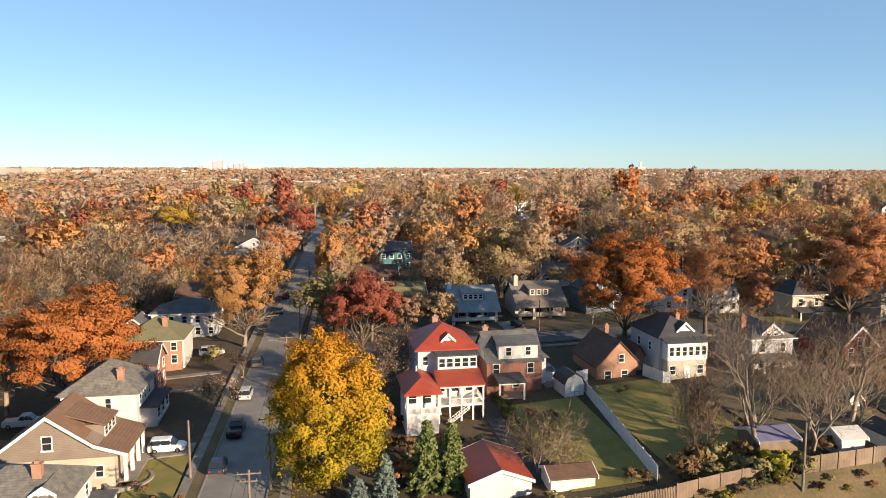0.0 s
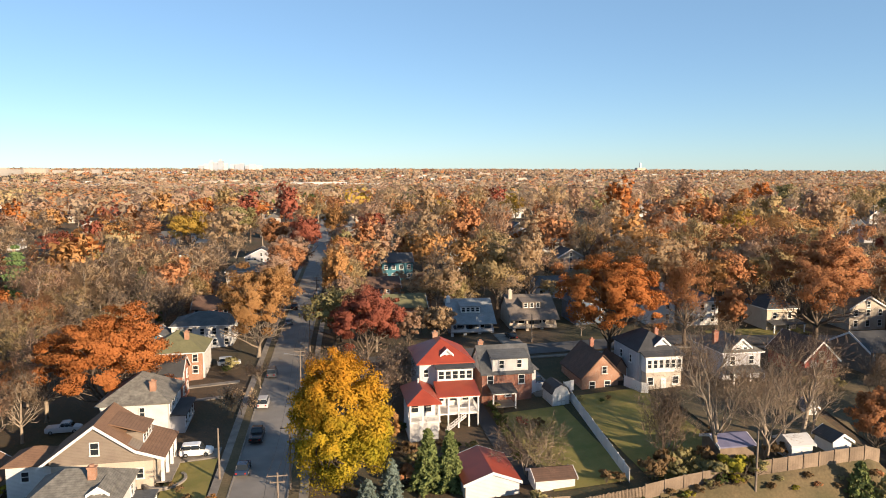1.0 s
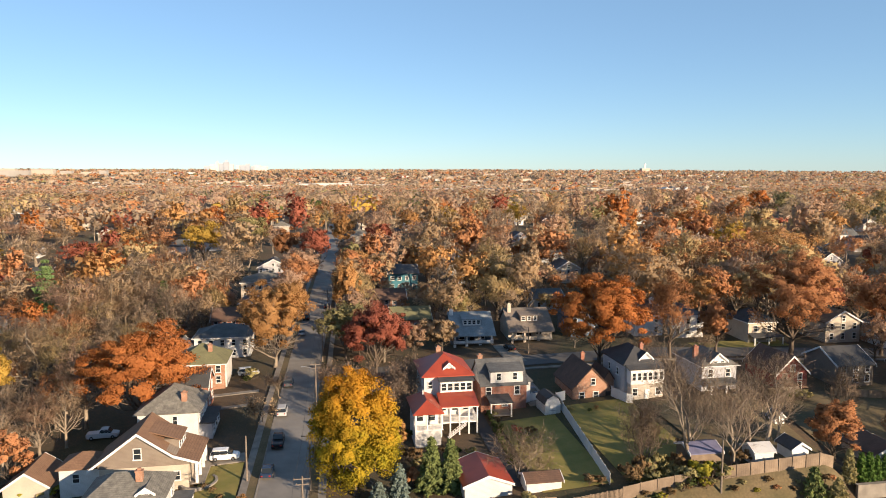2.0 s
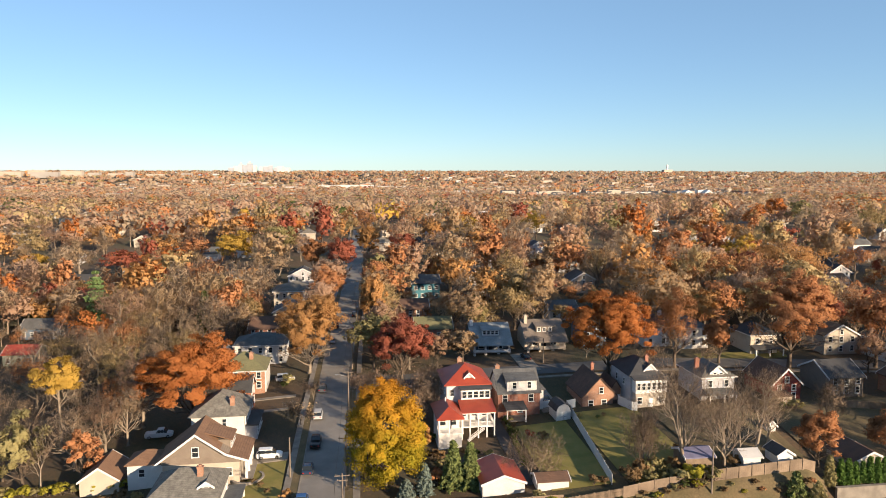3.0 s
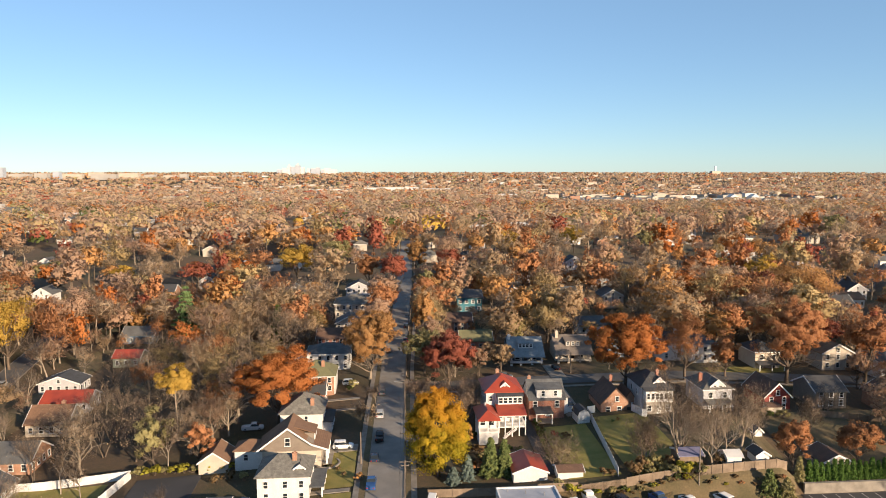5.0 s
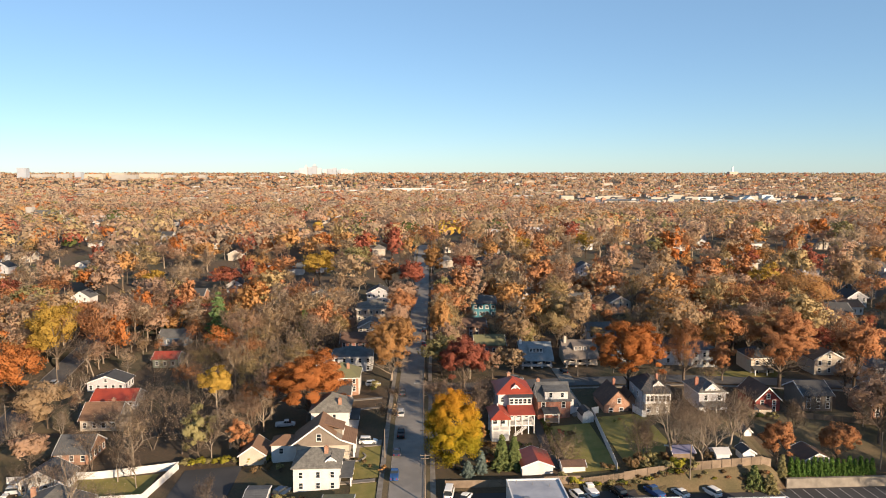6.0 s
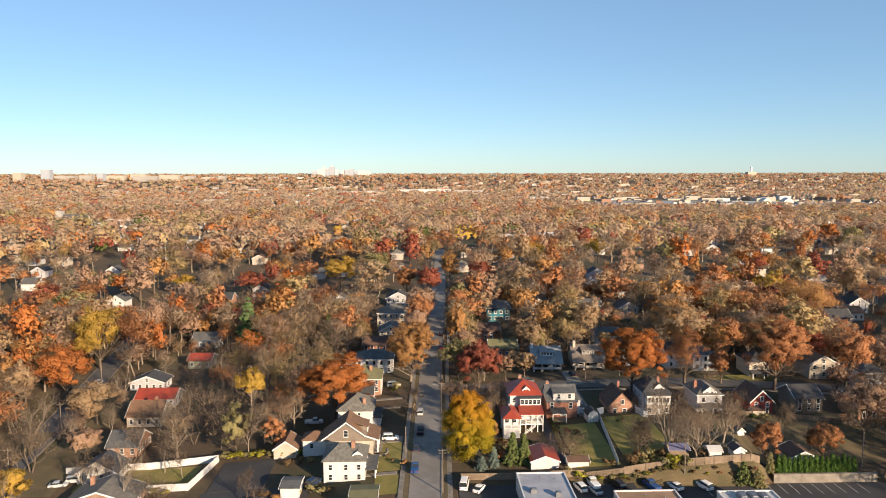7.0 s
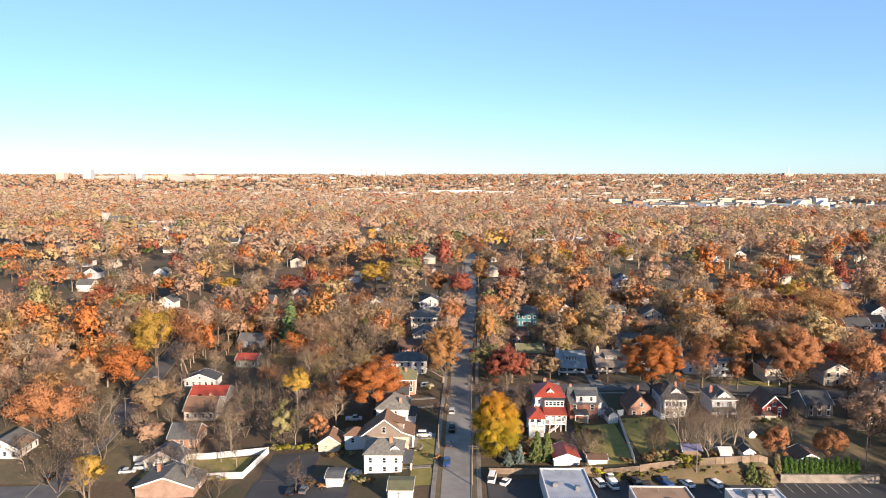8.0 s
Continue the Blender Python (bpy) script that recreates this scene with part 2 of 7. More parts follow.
LEAF = {
    "gold": leafy("golden_leaves", (0.160, 0.160, 0.016), (0.395, 0.272, 0.022), (0.450, 0.195, 0.024), 23.0),
    "yellow": leafy("yellow_leaves", (0.320, 0.215, 0.045), (0.410, 0.270, 0.060)),
    "dull": leafy("withered_leaves", (0.120, 0.082, 0.045), (0.190, 0.128, 0.066)),
    "lime": leafy("yellow_green_leaves", (0.200, 0.200, 0.030), (0.330, 0.280, 0.040)),
    "straw": leafy("straw_yellow_leaves", (0.290, 0.220, 0.112), (0.370, 0.278, 0.142)),
    "orange": leafy("orange_leaves", (0.290, 0.108, 0.036), (0.385, 0.156, 0.052)),
    "rust": leafy("rusty_leaves", (0.285, 0.138, 0.066), (0.372, 0.185, 0.090)),
    "amber": leafy("amber_leaves", (0.310, 0.172, 0.070), (0.395, 0.225, 0.092)),
    "red": leafy("dark_red_leaves", (0.205, 0.068, 0.046), (0.275, 0.098, 0.064)),
    "tan": leafy("dry_tan_leaves", (0.325, 0.236, 0.145), (0.405, 0.296, 0.182), None, 16, 0.5),
    "brown": leafy("brown_leaves", (0.315, 0.212, 0.146), (0.385, 0.264, 0.182), None, 16, 0.45),
    # grey-brown of bare twigs; in the far woods it also stands in for haze
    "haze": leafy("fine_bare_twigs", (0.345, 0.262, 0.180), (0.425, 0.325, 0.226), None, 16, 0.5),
    "olive": leafy("olive_leaves", (0.190, 0.172, 0.082), (0.272, 0.236, 0.108)),
    "green": leafy("green_leaves", (0.060, 0.078, 0.028), (0.095, 0.110, 0.040)),
    "spruce": leafy("spruce_needles", (0.098, 0.125, 0.045), (0.150, 0.168, 0.060), None, 16, 0.1),
    "blue": leafy("blue_spruce_needles", (0.109, 0.143, 0.126), (0.151, 0.185, 0.160), None, 16, 0.1),
    "pine": leafy("pine_needles", (0.085, 0.135, 0.055), (0.130, 0.180, 0.072), None, 16, 0.1),
    "arbor": leafy("arborvitae_leaves", (0.050, 0.092, 0.021), (0.076, 0.126, 0.029), None, 16, 0.1),
}
CAR_PAINT = {}
for key, c in (("white", (0.75, 0.75, 0.74)), ("black", (0.012, 0.012, 0.014)), ("silver", (0.42, 0.44, 0.46)), ("blue", (0.03, 0.08, 0.22)),
               ("red", (0.28, 0.02, 0.015)), ("grey", (0.12, 0.13, 0.14)), ("navy", (0.02, 0.035, 0.07))):
    CAR_PAINT[key] = plain(key + "_car_paint", c, tuple(v * 0.93 for v in c), 2, 0.25, 0.0, grain=0.02)


def earth_material():
    m, nodes, links = shader("leaf_strewn_ground")
    p = nodes["Principled BSDF"]
    p.inputs["Roughness"].default_value = 0.95
    at = nodes.new("ShaderNodeTexCoord").outputs["Object"]
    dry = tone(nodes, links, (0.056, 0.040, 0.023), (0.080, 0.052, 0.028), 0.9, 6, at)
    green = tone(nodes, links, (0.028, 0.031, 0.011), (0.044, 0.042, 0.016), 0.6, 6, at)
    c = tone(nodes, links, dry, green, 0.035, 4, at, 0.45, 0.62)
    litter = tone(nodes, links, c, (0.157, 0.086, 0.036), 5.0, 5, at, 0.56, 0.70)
    links.new(litter, p.inputs["Base Color"])
    n = nodes.new("ShaderNodeTexNoise")
    n.inputs["Scale"].default_value, n.inputs["Detail"].default_value = 3.0, 6
    links.new(at, n.inputs["Vector"])
    bp = nodes.new("ShaderNodeBump")
    bp.inputs["Strength"].default_value, bp.inputs["Distance"].default_value = 0.5, 0.15
    links.new(n.outputs["Fac"], bp.inputs["Height"])
    links.new(bp.outputs["Normal"], p.inputs["Normal"])
    return m


def lawn_material():
    m, nodes, links = shader("mown_lawn")
    p = nodes["Principled BSDF"]
    p.inputs["Roughness"].default_value = 0.95
    at = nodes.new("ShaderNodeTexCoord").outputs["Object"]
    base = tone(nodes, links, (0.150, 0.140, 0.028), (0.220, 0.178, 0.045), 0.35, 6, at)
    c = tone(nodes, links, base, (0.176, 0.109, 0.042), 3.5, 6, at, 0.60, 0.75)
    links.new(c, p.inputs["Base Color"])
    n = nodes.new("ShaderNodeTexNoise")
    n.inputs["Scale"].default_value, n.inputs["Detail"].default_value = 14.0, 4
    links.new(at, n.inputs["Vector"])
    bp = nodes.new("ShaderNodeBump")
    bp.inputs["Strength"].default_value, bp.inputs["Distance"].default_value = 0.6, 0.08
    links.new(n.outputs["Fac"], bp.inputs["Height"])
    links.new(bp.outputs["Normal"], p.inputs["Normal"])
    return m


M_EARTH, M_LAWN = earth_material(), lawn_material()
M_DRY = plain("dry_leafy_grass", (0.175, 0.128, 0.066), (0.110, 0.092, 0.042), 0.25, 0.95, bump=0.4, bump_scale=9, grain=0.22)

# ---- building blocks ----
def smooth(a, b, x):
    t = min(1.0, max(0.0, (x - a) / (b - a)))
    return t * t * (3 - 2 * t)


def ground_z(x, y):
    """Height of the ground: a street that climbs gently, a lower lot, a far valley and a last rise."""
    z = 2.65 + 0.03 * (min(max(y, 40), 495) - 84)
    side = 0.07 * max(min(x + 16, 0), -69) + 0.07 * min(max(x - 9, 0), 63)
    z += side * (1 - smooth(290, 690, y))
    east = smooth(70, 74, x)
    z -= 2.6 * east * (1 - smooth(72, 95, y))
    edge = 66.4 - 3.2 * smooth(38, 52, x) * (1 - east) - 0.8 * east
    k = (1 - smooth(edge, 67.8 - 1.2 * east, y)) * smooth(-3.5, 1, x)
    z = z * (1 - k) + 1.5 * k
    return z - 23 * smooth(495, 1700, y) + 75 * smooth(3000, 4850, y)


def mesh_of(name, bm, material, flat=True):
    bmesh.ops.recalc_face_normals(bm, faces=bm.faces)
    me = bpy.data.meshes.new(name)
    bm.to_mesh(me)
    bm.free()
    me.materials.append(material)
    return me


def part(name, bm, material, parent=None, label=""):
    """One mesh object under a thing or a part."""
    me = bm if isinstance(bm, bpy.types.Mesh) else mesh_of(name, bm, material)
    ob = new(name, me)
    if parent is not None:
        ob.parent = parent
    return tagged(ob, label)


def thing(name, m, label, category, group="", kind=""):
    ob = new(name)
    ob.matrix_basis = m
    return tagged(ob, label, category, group, kind)


def box(bm, x0, x1, y0, y1, z0, z1):
    v = [bm.verts.new((x, y, z)) for z in (z0, z1) for x, y in ((x0, y0), (x1, y0), (x1, y1), (x0, y1))]
    for f in ((3, 2, 1, 0), (4, 5, 6, 7), (0, 1, 5, 4), (1, 2, 6, 5), (2, 3, 7, 6), (3, 0, 4, 7)):
        bm.faces.new([v[i] for i in f])
    return v


def prism(bm, outline, axis, a, b):
    """An outline in the two other axes, drawn out along axis from a to b."""
    def place(p, s):
        q = list(p)
        q.insert(axis, s)
        return bm.verts.new(q)
    n = len(outline)
    one, two = [place(p, a) for p in outline], [place(p, b) for p in outline]
    bm.faces.new(one[::-1])
    bm.faces.new(two)
    for i in range(n):
        bm.faces.new((one[i], one[(i + 1) % n], two[(i + 1) % n], two[i]))


def tube(bm, p, q, r0, r1=None, n=6):
    p, q = Vector(p), Vector(q)
    turn = (q - p).to_track_quat("Z", "Y").to_matrix()
    r1 = r0 if r1 is None else r1
    rings = []
    for c, r in ((p, r0), (q, r1)):
        rings.append([bm.verts.new(c + turn @ Vector((r * math.cos(6.2832 * i / n), r * math.sin(6.2832 * i / n), 0))) for i in range(n)])
    for i in range(n):
        bm.faces.new((rings[0][i], rings[0][(i + 1) % n], rings[1][(i + 1) % n], rings[1][i]))
    bm.faces.new(rings[0][::-1])
    bm.faces.new(rings[1])


def sheet(name, xs, ys, lift, material, label, category, edge=0.0):
    """A piece of paving or lawn that follows the ground; edge: how far its rim reaches down."""
    bm = bmesh.new()
    grid = [[bm.verts.new((x, y, ground_z(x, y) + lift)) for x in xs] for y in ys]
    for j in range(len(ys) - 1):
        for i in range(len(xs) - 1):
            bm.faces.new((grid[j][i], grid[j][i + 1], grid[j + 1][i + 1], grid[j + 1][i]))
    if edge:
        rim = [e for e in bm.edges if e.is_boundary]
        ext = bmesh.ops.extrude_edge_only(bm, edges=rim)["geom"]
        for v in ext:
            if isinstance(v, bmesh.types.BMVert):
                v.co.z -= edge
    ob = part(name, bm, material)
    return tagged(ob, label, category, "", "structure")


def steps(a, b, n):
    return [a + (b - a) * i / n for i in range(n + 1)]


def ribbon(name, line, left, right, lift, material, label, category, edge=0.0, kind="structure"):
    """A strip along a line of points, from `left` to `right` metres beside it."""
    bm = bmesh.new()
    rows = []
    pts = []
    for (x0, y0), (x1, y1) in zip(line, line[1:]):
        n = max(1, int(math.hypot(x1 - x0, y1 - y0) / 4))
        pts += [(x0 + (x1 - x0) * i / n, y0 + (y1 - y0) * i / n) for i in range(n)]
    pts.append(line[-1])
    across = max(1, int((right - left) / 2.5))
    for i, (x, y) in enumerate(pts):
        a, b = pts[max(0, i - 1)], pts[min(len(pts) - 1, i + 1)]
        d = Vector((b[0] - a[0], b[1] - a[1])).normalized()
        row = []
        for k in range(across + 1):
            s = left + (right - left) * k / across
            px, py = x + d.y * s, y - d.x * s
            row.append(bm.verts.new((px, py, ground_z(px, py) + lift)))
        if edge:
            for end, at in ((row[0], 0), (row[-1], len(row))):
                low = bm.verts.new(end.co - Vector((0, 0, edge)))
                row.insert(0 if at == 0 else len(row), low)
        rows.append(row)
    for r, q in zip(rows, rows[1:]):
        for k in range(len(r) - 1):
            bm.faces.new((r[k], r[k + 1], q[k + 1], q[k]))
    ob = part(name, bm, material)
    return tagged(ob, label, category, "", kind)


# ---- ground, streets, pavements ----
def make_ground():
    xs = steps(-5200, -700, 12)[:-1] + steps(-700, -220, 16)[:-1] + steps(-220, 220, 120)[:-1] + steps(220, 700, 16)[:-1] + steps(700, 5200, 12)
    ys = steps(-500, 30, 10)[:-1] + steps(30, 76, 46)[:-1] + steps(76, 300, 75)[:-1] + steps(300, 800, 34)[:-1] + steps(800, 4950, 60)
    verts, faces = [], []
    for y in ys:
        for x in xs:
            verts.append((x, y, ground_z(x, y)))
    w = len(xs)
    for j in range(len(ys) - 1):
        for i in range(w - 1):
            a = j * w + i
            faces.append((a, a + 1, a + 1 + w, a + w))
    me = bpy.data.meshes.new("ground")
    me.from_pydata(verts, [], faces)
    me.materials.append(M_EARTH)
    tagged(new("ground", me), "rolling ground of dry grass and fallen leaves", "ground", "", "structure")


make_ground()
MAIN = [(-11.6, 20), (-11.0, 62), (-10.4, 85), (-9.7, 115), (-8.4, 155), (-6.2, 200), (-3.4, 262), (-0.5, 340), (4.0, 480)]
CROSS = [(-5.6, 136.5), (30, 133.5), (60, 129), (95, 123.5), (150, 114), (230, 98)]
WEST = [(-116, 20), (-121, 66), (-126, 117), (-143, 222), (-160, 330)]
SOUTHWEST = [(-260, 60), (-180, 62.5), (-123, 66)]
STREETS = [(MAIN, 3.75), (CROSS, 3.6), (WEST, 4.0), (SOUTHWEST, 3.6)]
ribbon("road", MAIN, -3.75, 3.75, 0.16, M_ROAD, "worn grey asphalt street with tar seams", "road")
# side and west streets take the asphalt with shade in its colour
ribbon("road", CROSS, -3.6, 3.6, 0.14, M_SHADE_ROAD, "grey asphalt side street", "road")
ribbon("road", WEST, -4.0, 4.0, 0.14, M_SHADE_ROAD, "grey asphalt street between lawns", "road")
ribbon("road", SOUTHWEST, -3.6, 3.6, 0.12, M_SHADE_ROAD, "grey asphalt side street", "road")
for line, half in ((MAIN, 3.75), (WEST, 4.0)):
    for s in (-1, 1):
        a, b = sorted((s * half, s * (half + 0.2)))
        if line is MAIN and s > 0:
            for cut in ([p for p in MAIN if p[1] < 120] + [(-9.2, 130)], [(-8.9, 141)] + [p for p in MAIN if p[1] > 150]):
                ribbon("kerb", cut, a, b, 0.28, M_KERB, "pale concrete kerb along the street", "kerb", 0.3)
                ribbon("pavement", cut, 5.3, 6.5, 0.24, M_WALK, "concrete pavement beside the street", "pavement", 0.2)
        else:
            ribbon("kerb", line, a, b, 0.28, M_KERB, "pale concrete kerb along the street", "kerb", 0.3)
            if line is MAIN:
                ribbon("pavement", line, -6.5, -5.3, 0.24, M_WALK, "concrete pavement beside the street", "pavement", 0.2)
ribbon("pavement", CROSS, 5.4, 6.6, 0.22, M_WALK, "concrete pavement beside the side street", "pavement", 0.2)

# lots, driveways and lawns
sheet("parking_lot", steps(-3.0, 40, 22), steps(30, 66.5, 18), 0.10, M_LOT, "dark asphalt parking lot behind the shops", "parking lot", 0.2)
sheet("parking_lot", steps(40, 73.5, 16), steps(30, 63.6, 17), 0.10, M_LOT, "dark asphalt parking lot below a dry verge", "parking lot", 0.2)
sheet("parking_lot", steps(73.5, 104, 14), steps(30, 65.0, 17), 0.10, M_LOT, "dark asphalt parking lot below a wall", "parking lot", 0.2)
sheet("verge", steps(40, 73.0, 22), steps(63.6, 67.4, 6), 0.10, M_DRY, "dry sandy verge below the plank fence", "verge")
ribbon("verge", MAIN, -5.3, -3.95, 0.22, M_DRY, "leaf-strewn grass verge along the street", "verge")
ribbon("verge", [p for p in MAIN if p[1] < 120] + [(-9.2, 130)], 3.95, 5.3, 0.22, M_DRY, "leaf-strewn grass verge along the street", "verge")
sheet("parking_lot", steps(-66, -39, 14), steps(34, 70, 16), 0.10, M_LOT, "dark asphalt lot behind a hedge", "parking lot", 0.2)
sheet("driveway", steps(-27, -17.2, 6), steps(91.8, 95.2, 3), 0.20, M_WALK, "concrete driveway with a parked car", "driveway", 0.2)
sheet("driveway", steps(23.0, 25.4, 2), steps(74, 132, 20), 0.14, M_LOT, "narrow dark driveway between two houses", "driveway", 0.2)
sheet("driveway", steps(38.0, 42.5, 3), steps(131, 146, 6), 0.20, M_WALK, "concrete driveway in front of a bungalow", "driveway", 0.2)
sheet("driveway", steps(35.2, 39.5, 3), steps(104, 129, 9), 0.14, M_WALK, "concrete driveway beside a brick house", "driveway", 0.2)
sheet("path", steps(-28, -18, 5), steps(72.2, 73.6, 1), 0.18, M_WALK, "concrete front path across a lawn", "path", 0.2)
sheet("path", steps(-28, -18, 5), steps(126.2, 127.6, 1), 0.18, M_WALK, "concrete front path across a lawn", "path", 0.2)
sheet("path", steps(-27, -18, 5), steps(118.2, 119.4, 1), 0.18, M_WALK, "concrete front path across a lawn", "path", 0.2)
sheet("lawn", steps(-23.6, -17.3, 4), steps(74.2, 91.5, 10), 0.10, M_LAWN, "sunlit green lawn with scattered leaves", "lawn")
sheet("lawn", steps(-23.4, -17.6, 4), steps(62, 71.8, 6), 0.10, M_LAWN, "sunlit green lawn with scattered leaves", "lawn")
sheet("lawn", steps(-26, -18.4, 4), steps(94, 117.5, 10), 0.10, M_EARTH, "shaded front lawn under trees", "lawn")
sheet("lawn", steps(40.2, 54, 8), steps(70, 102, 16), 0.10, M_LAWN, "back lawn of mown grass beside a fence", "lawn")
sheet("lawn", steps(27.2, 38.2, 6), steps(71, 98.5, 14), 0.10, M_LAWN, "back lawn of mown grass, mostly in shade", "lawn")
sheet("lawn", steps(-100, -71, 14), steps(74.5, 86.5, 6), 0.10, M_LAWN, "fenced lawn", "lawn")
sheet("lawn", steps(84, 108, 10), steps(127, 133, 3), 0.10, M_LAWN, "front lawn beside the side street", "lawn")
for xs, ys in (((-160, -123), (70, 113)), ((-118, -104), (72, 112)), ((-117, -108), (116, 196)), ((-148, -132), (118, 150)), ((78, 116), (70, 96)), ((56, 76), (70, 98))):
    sheet("lawn", steps(*xs, 12), steps(*ys, 14), 0.2, M_DRY, "dry front lawn strewn with leaves", "lawn")
sheet("parking_lot", steps(-65, -51, 7), steps(70.2, 87, 8), 0.14, M_LOT, "dark asphalt yard below the hedge", "parking lot", 0.2)

# ---- houses ----
CACHE = {}


def window_meshes(w, h):
    key = ("win", round(w, 2), round(h, 2))
    if key not in CACHE:
        f = bmesh.new()
        t = 0.12
        for x0, x1, z0, z1 in ((-w / 2 - t, -w / 2, -t, h + t), (w / 2, w / 2 + t, -t, h + t), (-w / 2, w / 2, h, h + t), (-w / 2, w / 2, h * 0.5 - 0.035, h * 0.5 + 0.035)):
            box(f, x0, x1, -0.07, 0.05, z0, z1)
        box(f, -w / 2 - t - 0.06, w / 2 + t + 0.06, -0.16, 0.05, -t - 0.06, 0.0)
        p = bmesh.new()
        box(p, -w / 2 + 0.005, w / 2 - 0.005, -0.02, 0.03, 0.005, h - 0.005)
        CACHE[key] = (mesh_of("window", f, M_TRIM), mesh_of("pane", p, M_PANE))
    return CACHE[key]


def window_at(parent, m, w, h, deep=False):
    """A window in a dormer: frame and pane in one level under it."""
    frame_mesh, pane_mesh = window_meshes(w, h)
    for nm, me in (("window", frame_mesh), ("pane", pane_mesh)):
        ob = new(nm, me)
        ob.parent = parent
        ob.matrix_basis = m


SIDES = {"s": 0, "e": 90, "n": 180, "w": 270}


def window(parent, side, u, z, w, h, half_w, half_d, name="window"):
    """A window on one side of a box of walls; u runs along that side from its middle."""
    frame_mesh, pane_mesh = window_meshes(w, h)
    turn = Matrix.Rotation(radians(SIDES[side]), 4, "Z")
    out = half_d if side in "sn" else half_w
    ob = new(name, frame_mesh)
    ob.parent = parent
    ob.matrix_basis = turn @ Matrix.Translation((u, -out - 0.02, z))
    pane = new("pane", pane_mesh)
    pane.parent = ob
    return ob


def roof_hip(bm, w, d, z, rise, over, cx=0.0, cy=0.0, flat_len=None, thick=0.18):
    x0, x1, y0, y1 = cx - w / 2 - over, cx + w / 2 + over, cy - d / 2 - over, cy + d / 2 + over
    W, D = x1 - x0, y1 - y0
    ridge = flat_len if flat_len is not None else max(0.3, abs(W - D))
    if W >= D:
        r = [(cx - ridge / 2, cy), (cx + ridge / 2, cy)]
    else:
        r = [(cx, cy - ridge / 2), (cx, cy + ridge / 2)]
    lo = [bm.verts.new((x, y, z)) for x, y in ((x0, y0), (x1, y0), (x1, y1), (x0, y1))]
    up = [bm.verts.new((x, y, z + thick)) for x, y in ((x0, y0), (x1, y0), (x1, y1), (x0, y1))]
    t = [bm.verts.new((x, y, z + rise)) for x, y in r]
    bm.faces.new(lo[::-1])
    for i in range(4):
        bm.faces.new((lo[i], lo[(i + 1) % 4], up[(i + 1) % 4], up[i]))
    if W >= D:
        fs = ((up[0], up[1], t[1], t[0]), (up[1], up[2], t[1]), (up[2], up[3], t[0], t[1]), (up[3], up[0], t[0]))
    else:
        fs = ((up[0], up[1], t[0]), (up[1], up[2], t[1], t[0]), (up[2], up[3], t[1]), (up[3], up[0], t[0], t[1]))
    for f in fs:
        bm.faces.new(f)


def roof_gable(bm, w, d, z, rise, over, axis, cx=0.0, cy=0.0, thick=0.2):
    """Two slabs that meet at a ridge along axis (0: x, 1: y)."""
    half = (d if axis == 0 else w) / 2
    e = over
    drop = rise * e / half
    profile = [(-half - e, z - drop), (0, z + rise), (half + e, z - drop), (half + e, z - drop + thick), (0, z + rise + thick), (-half - e, z - drop + thick)]
    if axis == 0:
        prism(bm, [(cy + p[0], p[1]) for p in profile], 0, cx - w / 2 - over * 0.8, cx + w / 2 + over * 0.8)
    else:
        prism(bm, [(cx + p[0], p[1]) for p in profile], 1, cy - d / 2 - over * 0.8, cy + d / 2 + over * 0.8)


def gable_trim(bm, w, d, z, rise, over, axis, cx=0.0, cy=0.0, end=-1):
    """The white board along one gable's edges."""
    half = (d if axis == 0 else w) / 2
    e = over + 0.02
    drop = rise * e / half
    profile = [(-half - e, z - drop - 0.16), (0, z + rise - 0.16), (half + e, z - drop - 0.16), (half + e, z - drop + 0.23), (0, z + rise + 0.23), (-half - e, z - drop + 0.23)]
    if axis == 0:
        s = cx + end * (w / 2 + over * 0.8 + 0.04)
        prism(bm, [(cy + p[0], p[1]) for p in profile], 0, s - 0.04, s + 0.04)
    else:
        s = cy + end * (d / 2 + over * 0.8 + 0.04)
        prism(bm, [(cx + p[0], p[1]) for p in profile], 1, s - 0.04, s + 0.04)


def walls(parent, w, d, z0, z1, material, cx=0.0, cy=0.0, gable=None, name="wall", label=""):
    """A block of walls; gable: (axis, rise) draws the walls up under a gable roof."""
    bm = bmesh.new()
    if gable:
        axis, rise = gable
        half = (d if axis == 0 else w) / 2
        c = cy if axis == 0 else cx
        prof = [(c - half, z0), (c + half, z0), (c + half, z1), (c, z1 + rise), (c - half, z1)]
        if axis == 0:
            prism(bm, prof, 0, cx - w / 2, cx + w / 2)
        else:
            prism(bm, prof, 1, cy - d / 2, cy + d / 2)
    else:
        box(bm, cx - w / 2, cx + w / 2, cy - d / 2, cy + d / 2, z0, z1)
    return part(name, bm, material, parent, label)


def chimney(parent, x, y, z0, z1, material=None, s=0.45):
    bm = bmesh.new()
    box(bm, x - s, x + s, y - s * 0.8, y + s * 0.8, z0, z1 - 0.25)
    box(bm, x - s - 0.08, x + s + 0.08, y - s * 0.8 - 0.08, y + s * 0.8 + 0.08, z1 - 0.25, z1 - 0.08)
    box(bm, x - s * 0.5, x + s * 0.5, y - s * 0.4, y + s * 0.4, z1 - 0.08, z1 + 0.2)
    return part("chimney", bm, material or M_BRICK2, parent, "brick chimney with a corbelled cap")


def roof_part(parent, bm, material, label="", name="roof"):
    return part(name, bm, material, parent, label)


